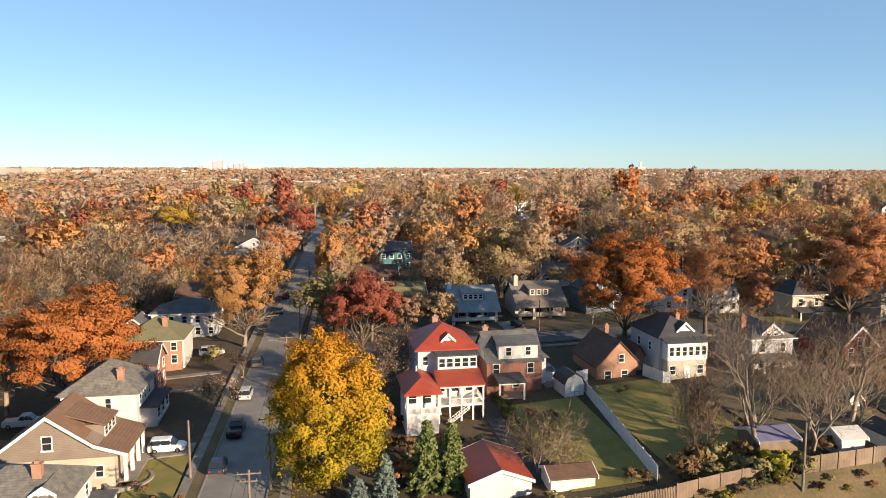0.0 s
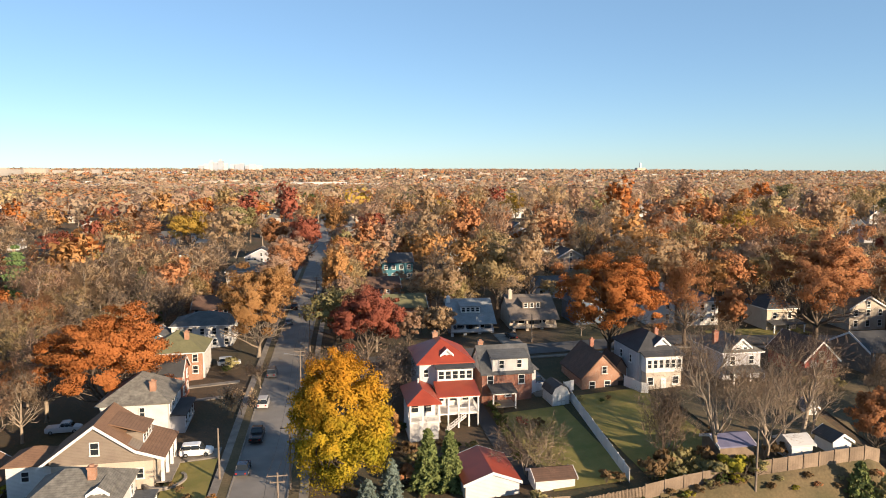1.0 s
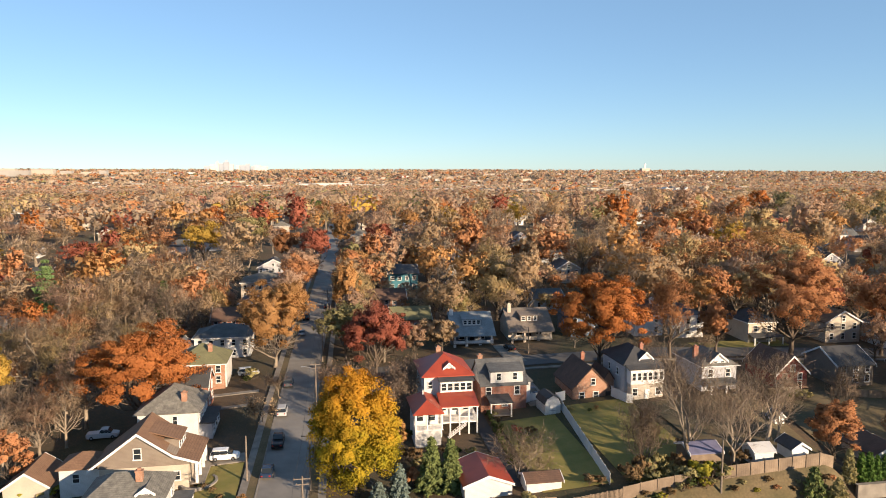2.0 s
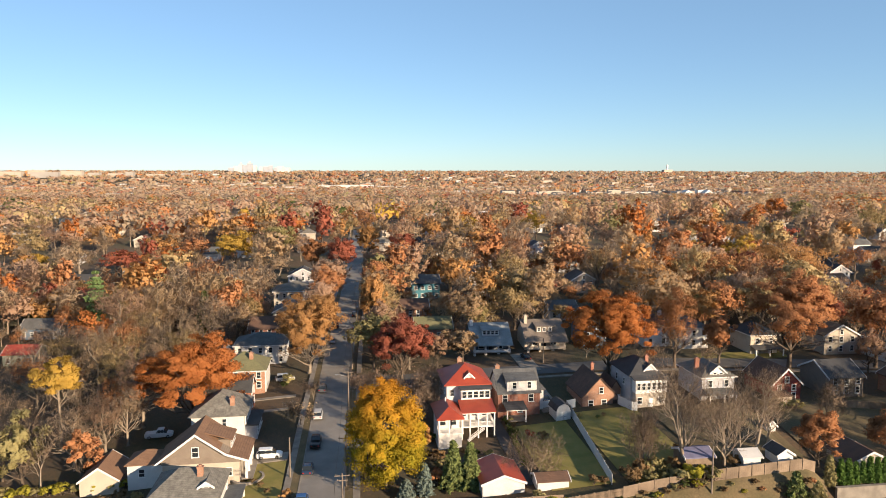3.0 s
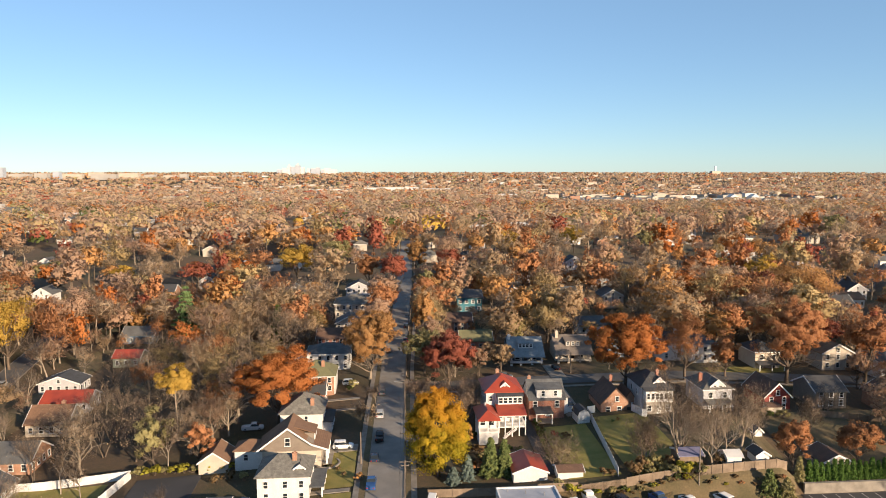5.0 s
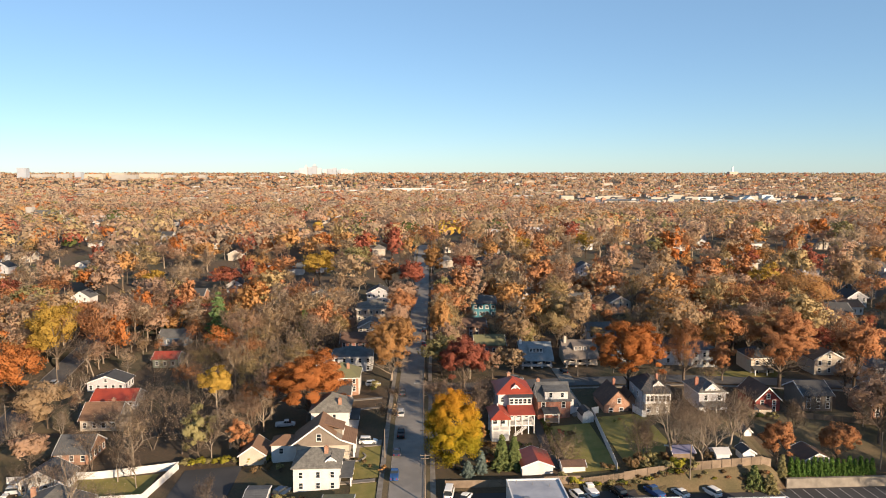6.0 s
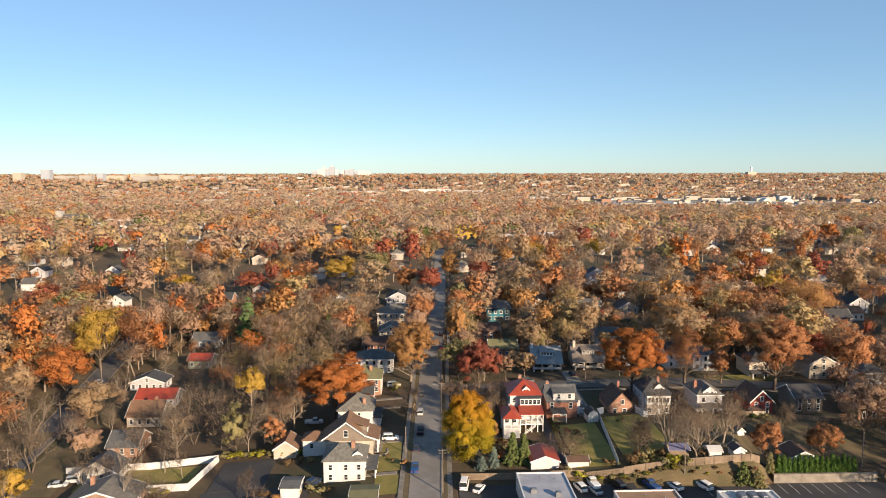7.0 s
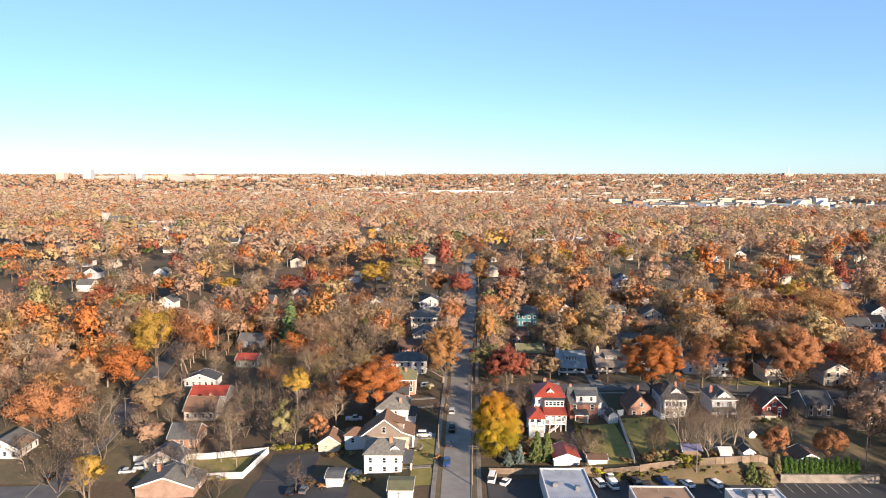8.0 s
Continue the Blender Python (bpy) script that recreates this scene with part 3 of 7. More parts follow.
def slab(parent, name, x0, x1, y0, y1, z_front, z_back, thick, material, label=""):
    """A lean-to roof or a deck: a slab that may fall towards the front."""
    bm = bmesh.new()
    prism(bm, [(y0, z_front), (y1, z_back), (y1, z_back + thick), (y0, z_front + thick)], 0, x0, x1)
    return part(name, bm, material, parent, label)


def posts(parent, xs, y, z0, z1, s=0.12, material=None, name="post"):
    for x in xs:
        bm = bmesh.new()
        box(bm, x - s, x + s, y - s, y + s, z0, z1)
        part(name, bm, material or M_TRIM, parent)


def railing(parent, x0, x1, y, z, h=0.95, along=0):
    bm = bmesh.new()
    n = max(2, int(abs(x1 - x0) / 0.16))

    def bar(a, b, z0, z1, t):
        if along == 0:
            box(bm, a, b, y - t, y + t, z0, z1)
        else:
            box(bm, y - t, y + t, a, b, z0, z1)
    bar(x0, x1, z + h - 0.09, z + h, 0.06)
    bar(x0, x1, z + 0.08, z + 0.15, 0.05)
    for i in range(n + 1):
        c = x0 + (x1 - x0) * i / n
        bar(c - 0.025, c + 0.025, z + 0.15, z + h - 0.09, 0.025)
    return part("railing", bm, M_TRIM, parent)


def door(parent, side, u, z, half_w, half_d, w=0.95, h=2.05, material=None):
    bm = bmesh.new()
    box(bm, -w / 2, w / 2, -0.06, 0.06, 0, h)
    box(bm, -w / 2 + 0.12, w / 2 - 0.12, -0.08, 0.06, h * 0.55, h - 0.15)
    ob = part("door", bm, material or M_DOOR, parent)
    out = half_d if side in "sn" else half_w
    ob.matrix_basis = Matrix.Rotation(radians(SIDES[side]), 4, "Z") @ Matrix.Translation((u, -out - 0.02, z))
    return ob


def shed_dormer(parent, x, y0, y1, w, z0, z1, wall_m, roof_m, panes=3, ww=0.8, drop=0.5):
    """A dormer with a lean-to roof, its windows facing front."""
    bm = bmesh.new()
    box(bm, x - w / 2, x + w / 2, y0, y1, z0, z1)
    d = part("dormer", bm, wall_m, parent)
    bm = bmesh.new()
    prism(bm, [(y0 - 0.35, z1 - 0.06), (y1 + 0.2, z1 + drop), (y1 + 0.2, z1 + drop + 0.14), (y0 - 0.35, z1 + 0.08)], 0, x - w / 2 - 0.3, x + w / 2 + 0.3)
    part("dormer_roof", bm, roof_m, d)
    for i in range(panes):
        u = x + (i - (panes - 1) / 2) * (w / panes)
        window_at(d, Matrix.Translation((u, y0 - 0.02, z0 + (z1 - z0) * 0.28)), min(ww, w / panes - 0.35), (z1 - z0) * 0.55)
    return d


def gable_dormer(parent, x, y0, y1, w, z0, z1, rise, wall_m, roof_m, panes=2):
    bm = bmesh.new()
    prism(bm, [(x - w / 2, z0), (x + w / 2, z0), (x + w / 2, z1), (x, z1 + rise), (x - w / 2, z1)], 1, y0, y1)
    d = part("dormer", bm, wall_m, parent)
    bm = bmesh.new()
    roof_gable(bm, w, y1 - y0, z1, rise, 0.3, 1, x, (y0 + y1) / 2, 0.12)
    part("dormer_roof", bm, roof_m, d)
    bm = bmesh.new()
    gable_trim(bm, w, y1 - y0, z1, rise, 0.3, 1, x, (y0 + y1) / 2, -1)
    part("trim_board", bm, M_TRIM, d)
    for i in range(panes):
        u = x + (i - (panes - 1) / 2) * (w / (panes + 0.4))
        window_at(d, Matrix.Translation((u, y0 - 0.02, z0 + (z1 - z0) * 0.2)), min(0.7, w / panes - 0.35), max(0.5, (z1 - z0) * 0.7), False)
    return d


def house(label, x0, x1, y0, y1, eave, rise, kind, wall_m, roof_m, base=None, turn=0.0, over=0.45, upper=None, rows=None, side="se",
          chim=(), trim=True, gap=2.2, win=(0.9, 1.4), name="house", group="houses of the neighbourhood"):
    """A house on a rectangle of ground, with regular windows. eave: height of the walls; kind: hip, gx or gy (ridge along x or y)."""
    w, d = x1 - x0, y1 - y0
    cx, cy = (x0 + x1) / 2, (y0 + y1) / 2
    z = base if base is not None else ground_z(cx, y0)
    h = thing(name, pose(cx, cy, z, 0, 0, turn), label, "house", group)
    gable = None if kind == "hip" else ((0 if kind == "gx" else 1), rise)
    split = eave * 0.5 if upper else None
    if upper:
        walls(h, w, d, -1.6, split, wall_m)
        walls(h, w + 0.06, d + 0.06, split, eave, upper, gable=gable and (gable[0], rise))
    else:
        walls(h, w, d, -1.6, eave, wall_m, gable=gable)
    bm = bmesh.new()
    if kind == "hip":
        roof_hip(bm, w, d, eave, rise, over)
    else:
        roof_gable(bm, w, d, eave, rise, over, gable[0])
    roof_part(h, bm, roof_m)
    bm = bmesh.new()
    if kind == "hip":
        o = over - 0.03
        for a in ((-w / 2 - o, w / 2 + o, -d / 2 - o - 0.1, -d / 2 - o), (-w / 2 - o, w / 2 + o, d / 2 + o, d / 2 + o + 0.1),
                  (-w / 2 - o - 0.1, -w / 2 - o, -d / 2 - o - 0.1, d / 2 + o + 0.1), (w / 2 + o, w / 2 + o + 0.1, -d / 2 - o - 0.1, d / 2 + o + 0.1)):
            box(bm, *a, eave - 0.03, eave + 0.16)
    else:
        gable_trim(bm, w, d, eave, rise, over, gable[0], end=-1)
        if trim:
            back = bmesh.new()
            gable_trim(back, w, d, eave, rise, over, gable[0], end=1)
            part("trim_board", back, M_TRIM, h)
    if trim:
        part("gutter" if kind == "hip" else "trim_board", bm, M_TRIM, h)
    else:
        bm.free()
    ww, wh = win
    if rows is None:
        rows = [1.0] if eave < 4.2 else [0.9, eave * 0.5 + 0.75]
    for s in side:
        run = w if s in "sn" else d
        n = max(1, int((run - 1.0) / gap))
        for zr in rows:
            for i in range(n):
                window(h, s, (i - (n - 1) / 2) * (run / n), zr, ww, min(wh, eave - zr - 0.25), w / 2 + 0.03, d / 2 + 0.03)
    if kind == "gy" and "s" in side and rise > 1.8:
        window(h, "s", 0, eave + 0.25, 0.8, min(1.2, rise * 0.45), w / 2 + 0.03, d / 2 + 0.03)
    for c in chim:
        chimney(h, *c)
    return h

# ---- trees ----
def raw_mesh(name, verts, faces, material, soft=None):
    """A mesh straight from arrays: verts (n, 3), faces (m, 3) or (m, 4); soft: a smooth normal for each vertex."""
    me = bpy.data.meshes.new(name)
    n, m = len(verts), len(faces)
    k = faces.shape[1]
    me.vertices.add(n)
    me.vertices.foreach_set("co", np.ascontiguousarray(verts, np.float32).ravel())
    me.loops.add(m * k)
    me.loops.foreach_set("vertex_index", np.ascontiguousarray(faces, np.int32).ravel())
    me.polygons.add(m)
    me.polygons.foreach_set("loop_start", np.arange(0, m * k, k, dtype=np.int32))
    me.update(calc_edges=True)
    if soft is not None:
        me.attributes.new("custom_normal", "FLOAT_VECTOR", "POINT").data.foreach_set("vector", np.ascontiguousarray(soft, np.float32).ravel())
        me.update()
    if material is not None:
        me.materials.append(material)
    return me


def unit(v):
    return v / np.maximum(1e-6, np.linalg.norm(v, axis=-1, keepdims=True))


def slivers(rng, centres, outward, length, width):
    """Fine twigs, one thin triangle each, that point outward."""
    n = len(centres)
    d = unit(outward + rng.normal(size=(n, 3)) * 0.45 + np.array([0, 0, 0.35]))
    side = unit(np.cross(d, rng.normal(size=(n, 3)))) * width * 0.5
    L = d * length * rng.uniform(0.6, 1.4, (n, 1))
    side *= np.where((np.cross(side, d) * outward).sum(1, keepdims=True) > 0, -1.0, 1.0)
    v = np.stack([centres - L * 0.5 + side, centres - L * 0.5 - side, centres + L * 0.5], 1).reshape(-1, 3)
    return v, np.arange(3 * n).reshape(-1, 3)


def leaf_quads(rng, centres, normals, size, long=1.35):
    """A small bent leaf clump at every centre."""
    n = len(centres)
    up = unit(np.cross(normals, unit(rng.normal(size=(n, 3)))))
    side = np.cross(normals, up)
    s = size * rng.uniform(0.6, 1.35, (n, 1))
    a, b = up * s * 0.5 * long, side * s * 0.5
    fold = normals * s * rng.uniform(-0.25, 0.25, (n, 1))
    v = np.stack([centres + a + fold, centres - a * 0.6 + b * 0.95, centres - a * 0.6 - b * 0.95], 1).reshape(-1, 3)
    return v, np.arange(3 * n).reshape(-1, 3)


def crown_points(rng, n, R, half, clumps, hollow=0.5, ragged=0.22, skirt=False, lobe=(0.13, 0.25)):
    """Leaf places centred at 0, in sprays that gather into a few large boughs: places, leaf normals and the crown's own normals."""
    shape = np.array([R, R, half])
    boughs = max(15, clumps // 6)
    d = unit(rng.normal(size=(boughs, 3)))
    if not skirt:
        d[:, 2] = np.where(d[:, 2] < -0.45, -d[:, 2] * 0.6, d[:, 2])
    bough = d * rng.uniform(hollow, 1.0, (boughs, 1)) ** 0.5 * (0.72 + rng.uniform(-ragged, ragged * 0.3, (boughs, 1)))
    wide = rng.uniform(0.26, 0.42, (boughs, 1)) * (0.8 if skirt else 1.0)
    owner = rng.integers(0, boughs, clumps)
    off = unit(rng.normal(size=(clumps, 3)))
    spray = bough[owner] + off * wide[owner] * (1.25 if clumps < 120 else 1.0) * rng.uniform(0.3, 1.0, (clumps, 1)) ** 0.5
    reach = np.linalg.norm(spray, axis=1, keepdims=True)
    spray /= np.maximum(1.0, reach / rng.uniform(0.86, 1.0, (clumps, 1)))
    size = rng.uniform(*lobe, (clumps, 1))
    pick = rng.integers(0, clumps, n)
    jitter = unit(rng.normal(size=(n, 3))) * rng.uniform(0, 1, (n, 1)) ** 0.45 * np.array([1.0, 1.0, 0.6])
    p = spray[pick] + jitter * size[pick]
    shade = unit(p * 0.55 + (p - bough[owner[pick]]) * 1.1 + jitter * 0.25 + np.array([0, 0, 0.10]))
    normal = unit(shade * 0.75 + rng.normal(size=(n, 3)) * 0.6)
    p = p * shape
    if skirt:
        p[:, :2] *= 1.10 - 0.24 * (p[:, 2:3] / half + 0.2)
    return p, normal, unit(shade * 0.75 + normal * 0.35)


def grow(rng, base, way, length, radius, level, out, spread=0.75, lift=0.12, kids=(3, 4)):
    """Branches by forking: appends (start, end, r0, r1, level)."""
    parts_ = 3 if level > 2 else 2
    p, d, r = base, way, radius
    for i in range(parts_):
        d = unit(d + rng.normal(size=3) * 0.13 + np.array([0, 0, lift * 0.6]))
        q = p + d * length / parts_
        r2 = r * (0.86 if level else 0.6)
        out.append((p, q, r, r2, level))
        if level and (i or level < 4):
            for _ in range(rng.integers(1, 3) if i < parts_ - 1 else 0):
                side = unit(np.cross(d, rng.normal(size=3)))
                nd = unit(d * 0.65 + side * spread + np.array([0, 0, lift]))
                grow(rng, q, nd, length * rng.uniform(0.5, 0.75), r2 * 0.55, level - 1, out, spread, lift, kids)
        p, r = q, r2
    if level:
        for _ in range(rng.integers(*kids)):
            side = unit(np.cross(d, rng.normal(size=3)))
            nd = unit(d * 0.8 + side * spread * rng.uniform(0.5, 1.0) + np.array([0, 0, lift]))
            grow(rng, p, nd, length * rng.uniform(0.6, 0.82), r * 0.68, level - 1, out, spread, lift, kids)


def limbs_mesh(name, segs, material, sides=5, thin=0.012):
    """Tapered tubes for every segment."""
    a = np.array([s[0] for s in segs])
    b = np.array([s[1] for s in segs])
    r0 = np.maximum(thin, np.array([s[2] for s in segs]))[:, None]
    r1 = np.maximum(thin, np.array([s[3] for s in segs]))[:, None]
    d = unit(b - a)
    ref = np.where(np.abs(d[:, 2:3]) > 0.9, np.array([[1.0, 0, 0]]), np.array([[0, 0, 1.0]]))
    u = unit(np.cross(d, ref))
    w = np.cross(d, u)
    rings = []
    for c, r in ((a, r0), (b + d * 0.02, r1)):
        for k in range(sides):
            t = 2 * math.pi * k / sides
            rings.append(c + (u * math.cos(t) + w * math.sin(t)) * r)
    v = np.stack(rings, 1)
    n = len(segs)
    faces = []
    for k in range(sides):
        k2 = (k + 1) % sides
        faces.append([k, k2, sides + k2, sides + k])
    f = (np.array(faces)[None] + (np.arange(n) * 2 * sides)[:, None, None]).reshape(-1, 4)
    return raw_mesh(name, v.reshape(-1, 3), f, material)


def twig_quads(rng, segs, per, length, width):
    """Thin twigs off the outer branches."""
    tips = [s for s in segs if s[4] <= 1]
    a = np.array([s[0] for s in tips])
    b = np.array([s[1] for s in tips])
    pick = rng.integers(0, len(tips), per * len(tips))
    t = rng.uniform(0, 1, (len(pick), 1))
    p = a[pick] * (1 - t) + b[pick] * t
    d = unit(unit(b - a)[pick] * 0.8 + rng.normal(size=(len(pick), 3)) * 0.55 + np.array([0, 0, 0.15]))
    L = length * rng.uniform(0.5, 1.3, (len(pick), 1))
    s = unit(np.cross(d, rng.normal(size=(len(pick), 3)))) * width
    q = p + d * L
    v = np.stack([p - s, p + s, q + s * 0.45, q - s * 0.45], 1).reshape(-1, 3)
    return v, np.arange(len(v)).reshape(-1, 4), q


def leafy_tree(seed, R, half, clear, n, size, clumps, levels=3, bark=None, hollow=0.5, ragged=0.22, trunk=None, limbs=900, skirt=False, lobe=(0.13, 0.25), twig=0.0):
    """Meshes of a tree in leaf: trunk with limbs, and crown. clear: height of the crown's lower edge."""
    rng = np.random.default_rng(seed)
    top = clear + 2 * half
    trunk = trunk or 0.035 * top * 0.5 + 0.1
    segs = []
    p = np.array([0.0, 0.0, -0.4])
    q = np.array([rng.uniform(-0.2, 0.2), rng.uniform(-0.2, 0.2), clear + half * 0.25])
    mid = (p + q) / 2 + np.array([rng.uniform(-0.15, 0.15), rng.uniform(-0.15, 0.15), 0])
    segs.append((p, p + np.array([0, 0, 0.9]), trunk * 1.45, trunk, 9))
    segs.append((p + np.array([0, 0, 0.9]), mid, trunk, trunk * 0.9, 9))
    segs.append((mid, q, trunk * 0.9, trunk * 0.75, 9))
    for i in range(6):
        t = 2 * math.pi * i / 6 + rng.uniform(-0.4, 0.4)
        start = mid + (q - mid) * rng.uniform(0.3, 1.0)
        d = unit(np.array([math.cos(t), math.sin(t), rng.uniform(0.5, 1.3)]))
        grow(rng, start, d, min(R, half) * rng.uniform(0.45, 0.6), trunk * 0.45, levels - 1, segs, 0.8, 0.1, (2, 3))
    grow(rng, q, np.array([0, 0, 1.0]), half * 0.55, trunk * 0.7, levels - 1, segs, 0.7, 0.2, (2, 3))
    inside, ends = [], set()
    for g in segs:
        fits = np.linalg.norm((g[1] - np.array([0, 0, clear + half])) / np.array([R, R, half])) < 0.98
        rooted = tuple(np.round(g[0], 3)) in ends or np.hypot(g[0][0], g[0][1]) < 0.35
        if g[4] == 9 or (fits and rooted):
            inside.append(g)
            ends.add(tuple(np.round(g[1], 3)))
    if len(inside) > limbs:
        inside = sorted(inside, key=lambda g: -g[2])[:limbs]
    wood = limbs_mesh("trunk", inside, bark or M_BARK, 4 if n > 5000 else 3, 0.02)
    c, nrm, soft = crown_points(rng, n, R, half, clumps, hollow, ragged, skirt, lobe)
    c[:, 2] += clear + half
    v, f = slivers(rng, c, nrm, size, twig) if twig else leaf_quads(rng, c, nrm, size)
    return wood, raw_mesh("crown", v, f, None, np.repeat(soft, 3, 0))


def bare_tree(seed, height, levels=4, spread=0.7, lift=0.12, twigs=3, bark=None, stems=1, width=0.014, lean=0.0, leaves=0, leaf_size=0.3, twig_len=1.1, thick=1.0, cap=6000, sides=4):
    rng = np.random.default_rng(seed)
    segs = []
    for k in range(stems):
        t = 2 * math.pi * k / max(1, stems) + 0.6
        d = unit(np.array([math.cos(t) * 0.35 * (stems > 1) + lean, math.sin(t) * 0.35 * (stems > 1), 1.0]))
        base = np.array([math.cos(t) * 0.3 * (stems > 1), math.sin(t) * 0.3 * (stems > 1), -0.4])
        grow(rng, base, d, height * 0.40, height * 0.017 * thick / (1 + 0.35 * (stems > 1)), levels, segs, spread, lift, (2, 4))
    zmax = max(s[1][2] for s in segs)
    k = height / zmax
    segs = [(a * k, b * k, r0, r1, l) for a, b, r0, r1, l in segs]
    wood = limbs_mesh("trunk", [s for s in segs if s[4] >= 2], bark or M_BARK, sides, 0.02)
    fine = [s for s in segs if s[4] < 2]
    if len(fine) > cap * 0.45:
        fine = [fine[i] for i in rng.choice(len(fine), int(cap * 0.45), replace=False)]
    v, f, tips = twig_quads(rng, fine, max(1, int(cap * 0.55 / len(fine))), twig_len, width)
    a = np.array([s[0] for s in fine])
    b = np.array([s[1] for s in fine])
    sd = unit(np.cross(b - a, rng.normal(size=a.shape))) * np.maximum(0.013, np.array([s[2] for s in fine]))[:, None]
    v2 = np.stack([a - sd, a + sd, b + sd * 0.8, b - sd * 0.8], 1).reshape(-1, 3)
    verts = np.concatenate([v, v2])
    mid = verts.reshape(-1, 4, 3).mean(1)
    soft = unit(unit(mid - np.array([0, 0, height * 0.5])) + rng.normal(size=mid.shape) * 0.45)
    crown = raw_mesh("crown", verts, np.arange(len(verts)).reshape(-1, 4), None, np.repeat(soft, 4, 0))
    fol = None
    if leaves:
        pick = rng.integers(0, len(tips), leaves)
        c = tips[pick] + rng.normal(size=(leaves, 3)) * 0.35
        lv, lf = leaf_quads(rng, c, unit(rng.normal(size=(leaves, 3))), leaf_size)
        fol = raw_mesh("foliage", lv, lf, None)
    return wood, crown, fol


def conifer(seed, height, R, n, size, sparse=0.0, tiers=16, base=0.04):
    rng = np.random.default_rng(seed)
    segs = [(np.array([0, 0, -0.3]), np.array([0, 0, height * 0.97]), height * 0.018 + 0.04, 0.03, 9)]
    pts, nrm = [], []
    for i in range(tiers):
        f = (i + rng.uniform(-0.2, 0.2)) / tiers
        z = height * (base + (1 - base) * f)
        reach = R * (1 - f) ** 0.85 * rng.uniform(0.85, 1.1) + 0.12
        arms = 7 if i < tiers * 0.7 else 5
        for k in range(arms):
            if rng.uniform() < sparse:
                continue
            t = 2 * math.pi * (k + rng.uniform(-0.3, 0.3)) / arms + i
            rr = reach * rng.uniform(0.75, 1.12)
            tip = np.array([math.cos(t) * rr, math.sin(t) * rr, z - rr * 0.18])
            segs.append((np.array([0, 0, z + 0.1]), tip, 0.05, 0.02, 1))
            m = max(4, int(n / (tiers * arms) * (0.4 + 1.2 * (1 - f))))
            s = rng.uniform(0.12, 1.0, (m, 1)) ** 0.7
            p = np.array([0, 0, z + 0.1]) * (1 - s) + tip * s + rng.normal(size=(m, 3)) * np.array([1, 1, 0.5]) * (0.10 + 0.10 * rr * (1.1 - s))
            pts.append(p)
            nrm.append(unit(rng.normal(size=(m, 3)) * 0.7 + np.array([math.cos(t) * 0.5, math.sin(t) * 0.5, 0.6])))
    wood = limbs_mesh("trunk", segs, M_BARK, 5, 0.02)
    v, f = leaf_quads(rng, np.concatenate(pts), np.concatenate(nrm), size, 1.8)
    return wood, raw_mesh("crown", v, f, None)


def shrub_mesh(seed, R, h, n, size, clumps=12):
    rng = np.random.default_rng(seed)
    c, nrm, soft = crown_points(rng, n, R, h / 2, clumps, 0.3)
    c[:, 2] = np.maximum(0.05, c[:, 2] + h / 2)
    v, f = leaf_quads(rng, c, nrm, size)
    segs = []
    for k in range(5):
        grow(rng, np.array([0, 0, -0.1]), unit(np.array([rng.normal() * 0.5, rng.normal() * 0.5, 1.0])), h * 0.5, 0.035, 1, segs)
    return limbs_mesh("stem", segs, M_BARK, 3), raw_mesh("crown", v, f, None, np.repeat(soft, 3, 0))


def paint(ob, material):
    ob.material_slots[0].link = "OBJECT"
    ob.material_slots[0].material = material


def plant(meshes, x, y, leaf, label, scale=1.0, tall=1.0, turn=None, name="tree", category="tree", group="", rest=None, sink=0.0):
    """Sets a tree from its meshes: trunk, crown and, where it has them, the last leaves."""
    turn = random.uniform(0, 360) if turn is None else turn
    m = pose(x, y, ground_z(x, y) - sink, 0, 0, turn) @ Matrix.Diagonal((scale, scale, scale * tall, 1))
    t = thing(name, m, label, category, group)
    for i, me in enumerate(meshes):
        if me is None:
            continue
        ob = new(me.name.split(".")[0], me)
        ob.parent = t
        if i == 0:
            continue
        if not me.materials:
            me.materials.append(None)
        paint(ob, leaf if i == 1 else rest)
    return t


ARRAYS = {}


def join_trees(name, label, rows):
    """Many alike trees in one mesh: rows of (meshes, pose, materials for crown and last leaves)."""
    verts, faces, mats, slots, softs, base = [], [], [], [], [], 0
    for meshes, m, looks in rows:
        t = np.array(m)
        for me, look_ in zip(meshes, looks):
            if me is None:
                continue
            if me.name not in ARRAYS:
                v = np.empty(len(me.vertices) * 3, np.float32)
                me.vertices.foreach_get("co", v)
                f = np.empty(len(me.loops), np.int32)
                me.loops.foreach_get("vertex_index", f)
                f = f.reshape(len(me.polygons), -1)
                if f.shape[1] == 4:
                    f = np.concatenate([f[:, :3], f[:, [0, 2, 3]]])
                w = np.empty(len(me.vertices) * 3, np.float32)
                me.vertices.foreach_get("normal", w)
                if "custom_normal" in me.attributes:
                    me.attributes["custom_normal"].data.foreach_get("vector", w)
                ARRAYS[me.name] = (v.reshape(-1, 3), f, w.reshape(-1, 3))
            v, f, w = ARRAYS[me.name]
            look_ = look_ or me.materials[0]
            if look_ not in slots:
                slots.append(look_)
            verts.append(v @ t[:3, :3].T + t[:3, 3])
            softs.append(unit(w @ t[:3, :3].T))
            faces.append(f + base)
            mats.append(np.full(len(f), slots.index(look_), np.int32))
            base += len(v)
    me = raw_mesh(name, np.concatenate(verts), np.concatenate(faces), None, np.concatenate(softs))
    for s in slots:
        me.materials.append(s)
    me.polygons.foreach_set("material_index", np.concatenate(mats))
    me.update()
    return tagged(new(name, me), label, "woods", "", "stuff")

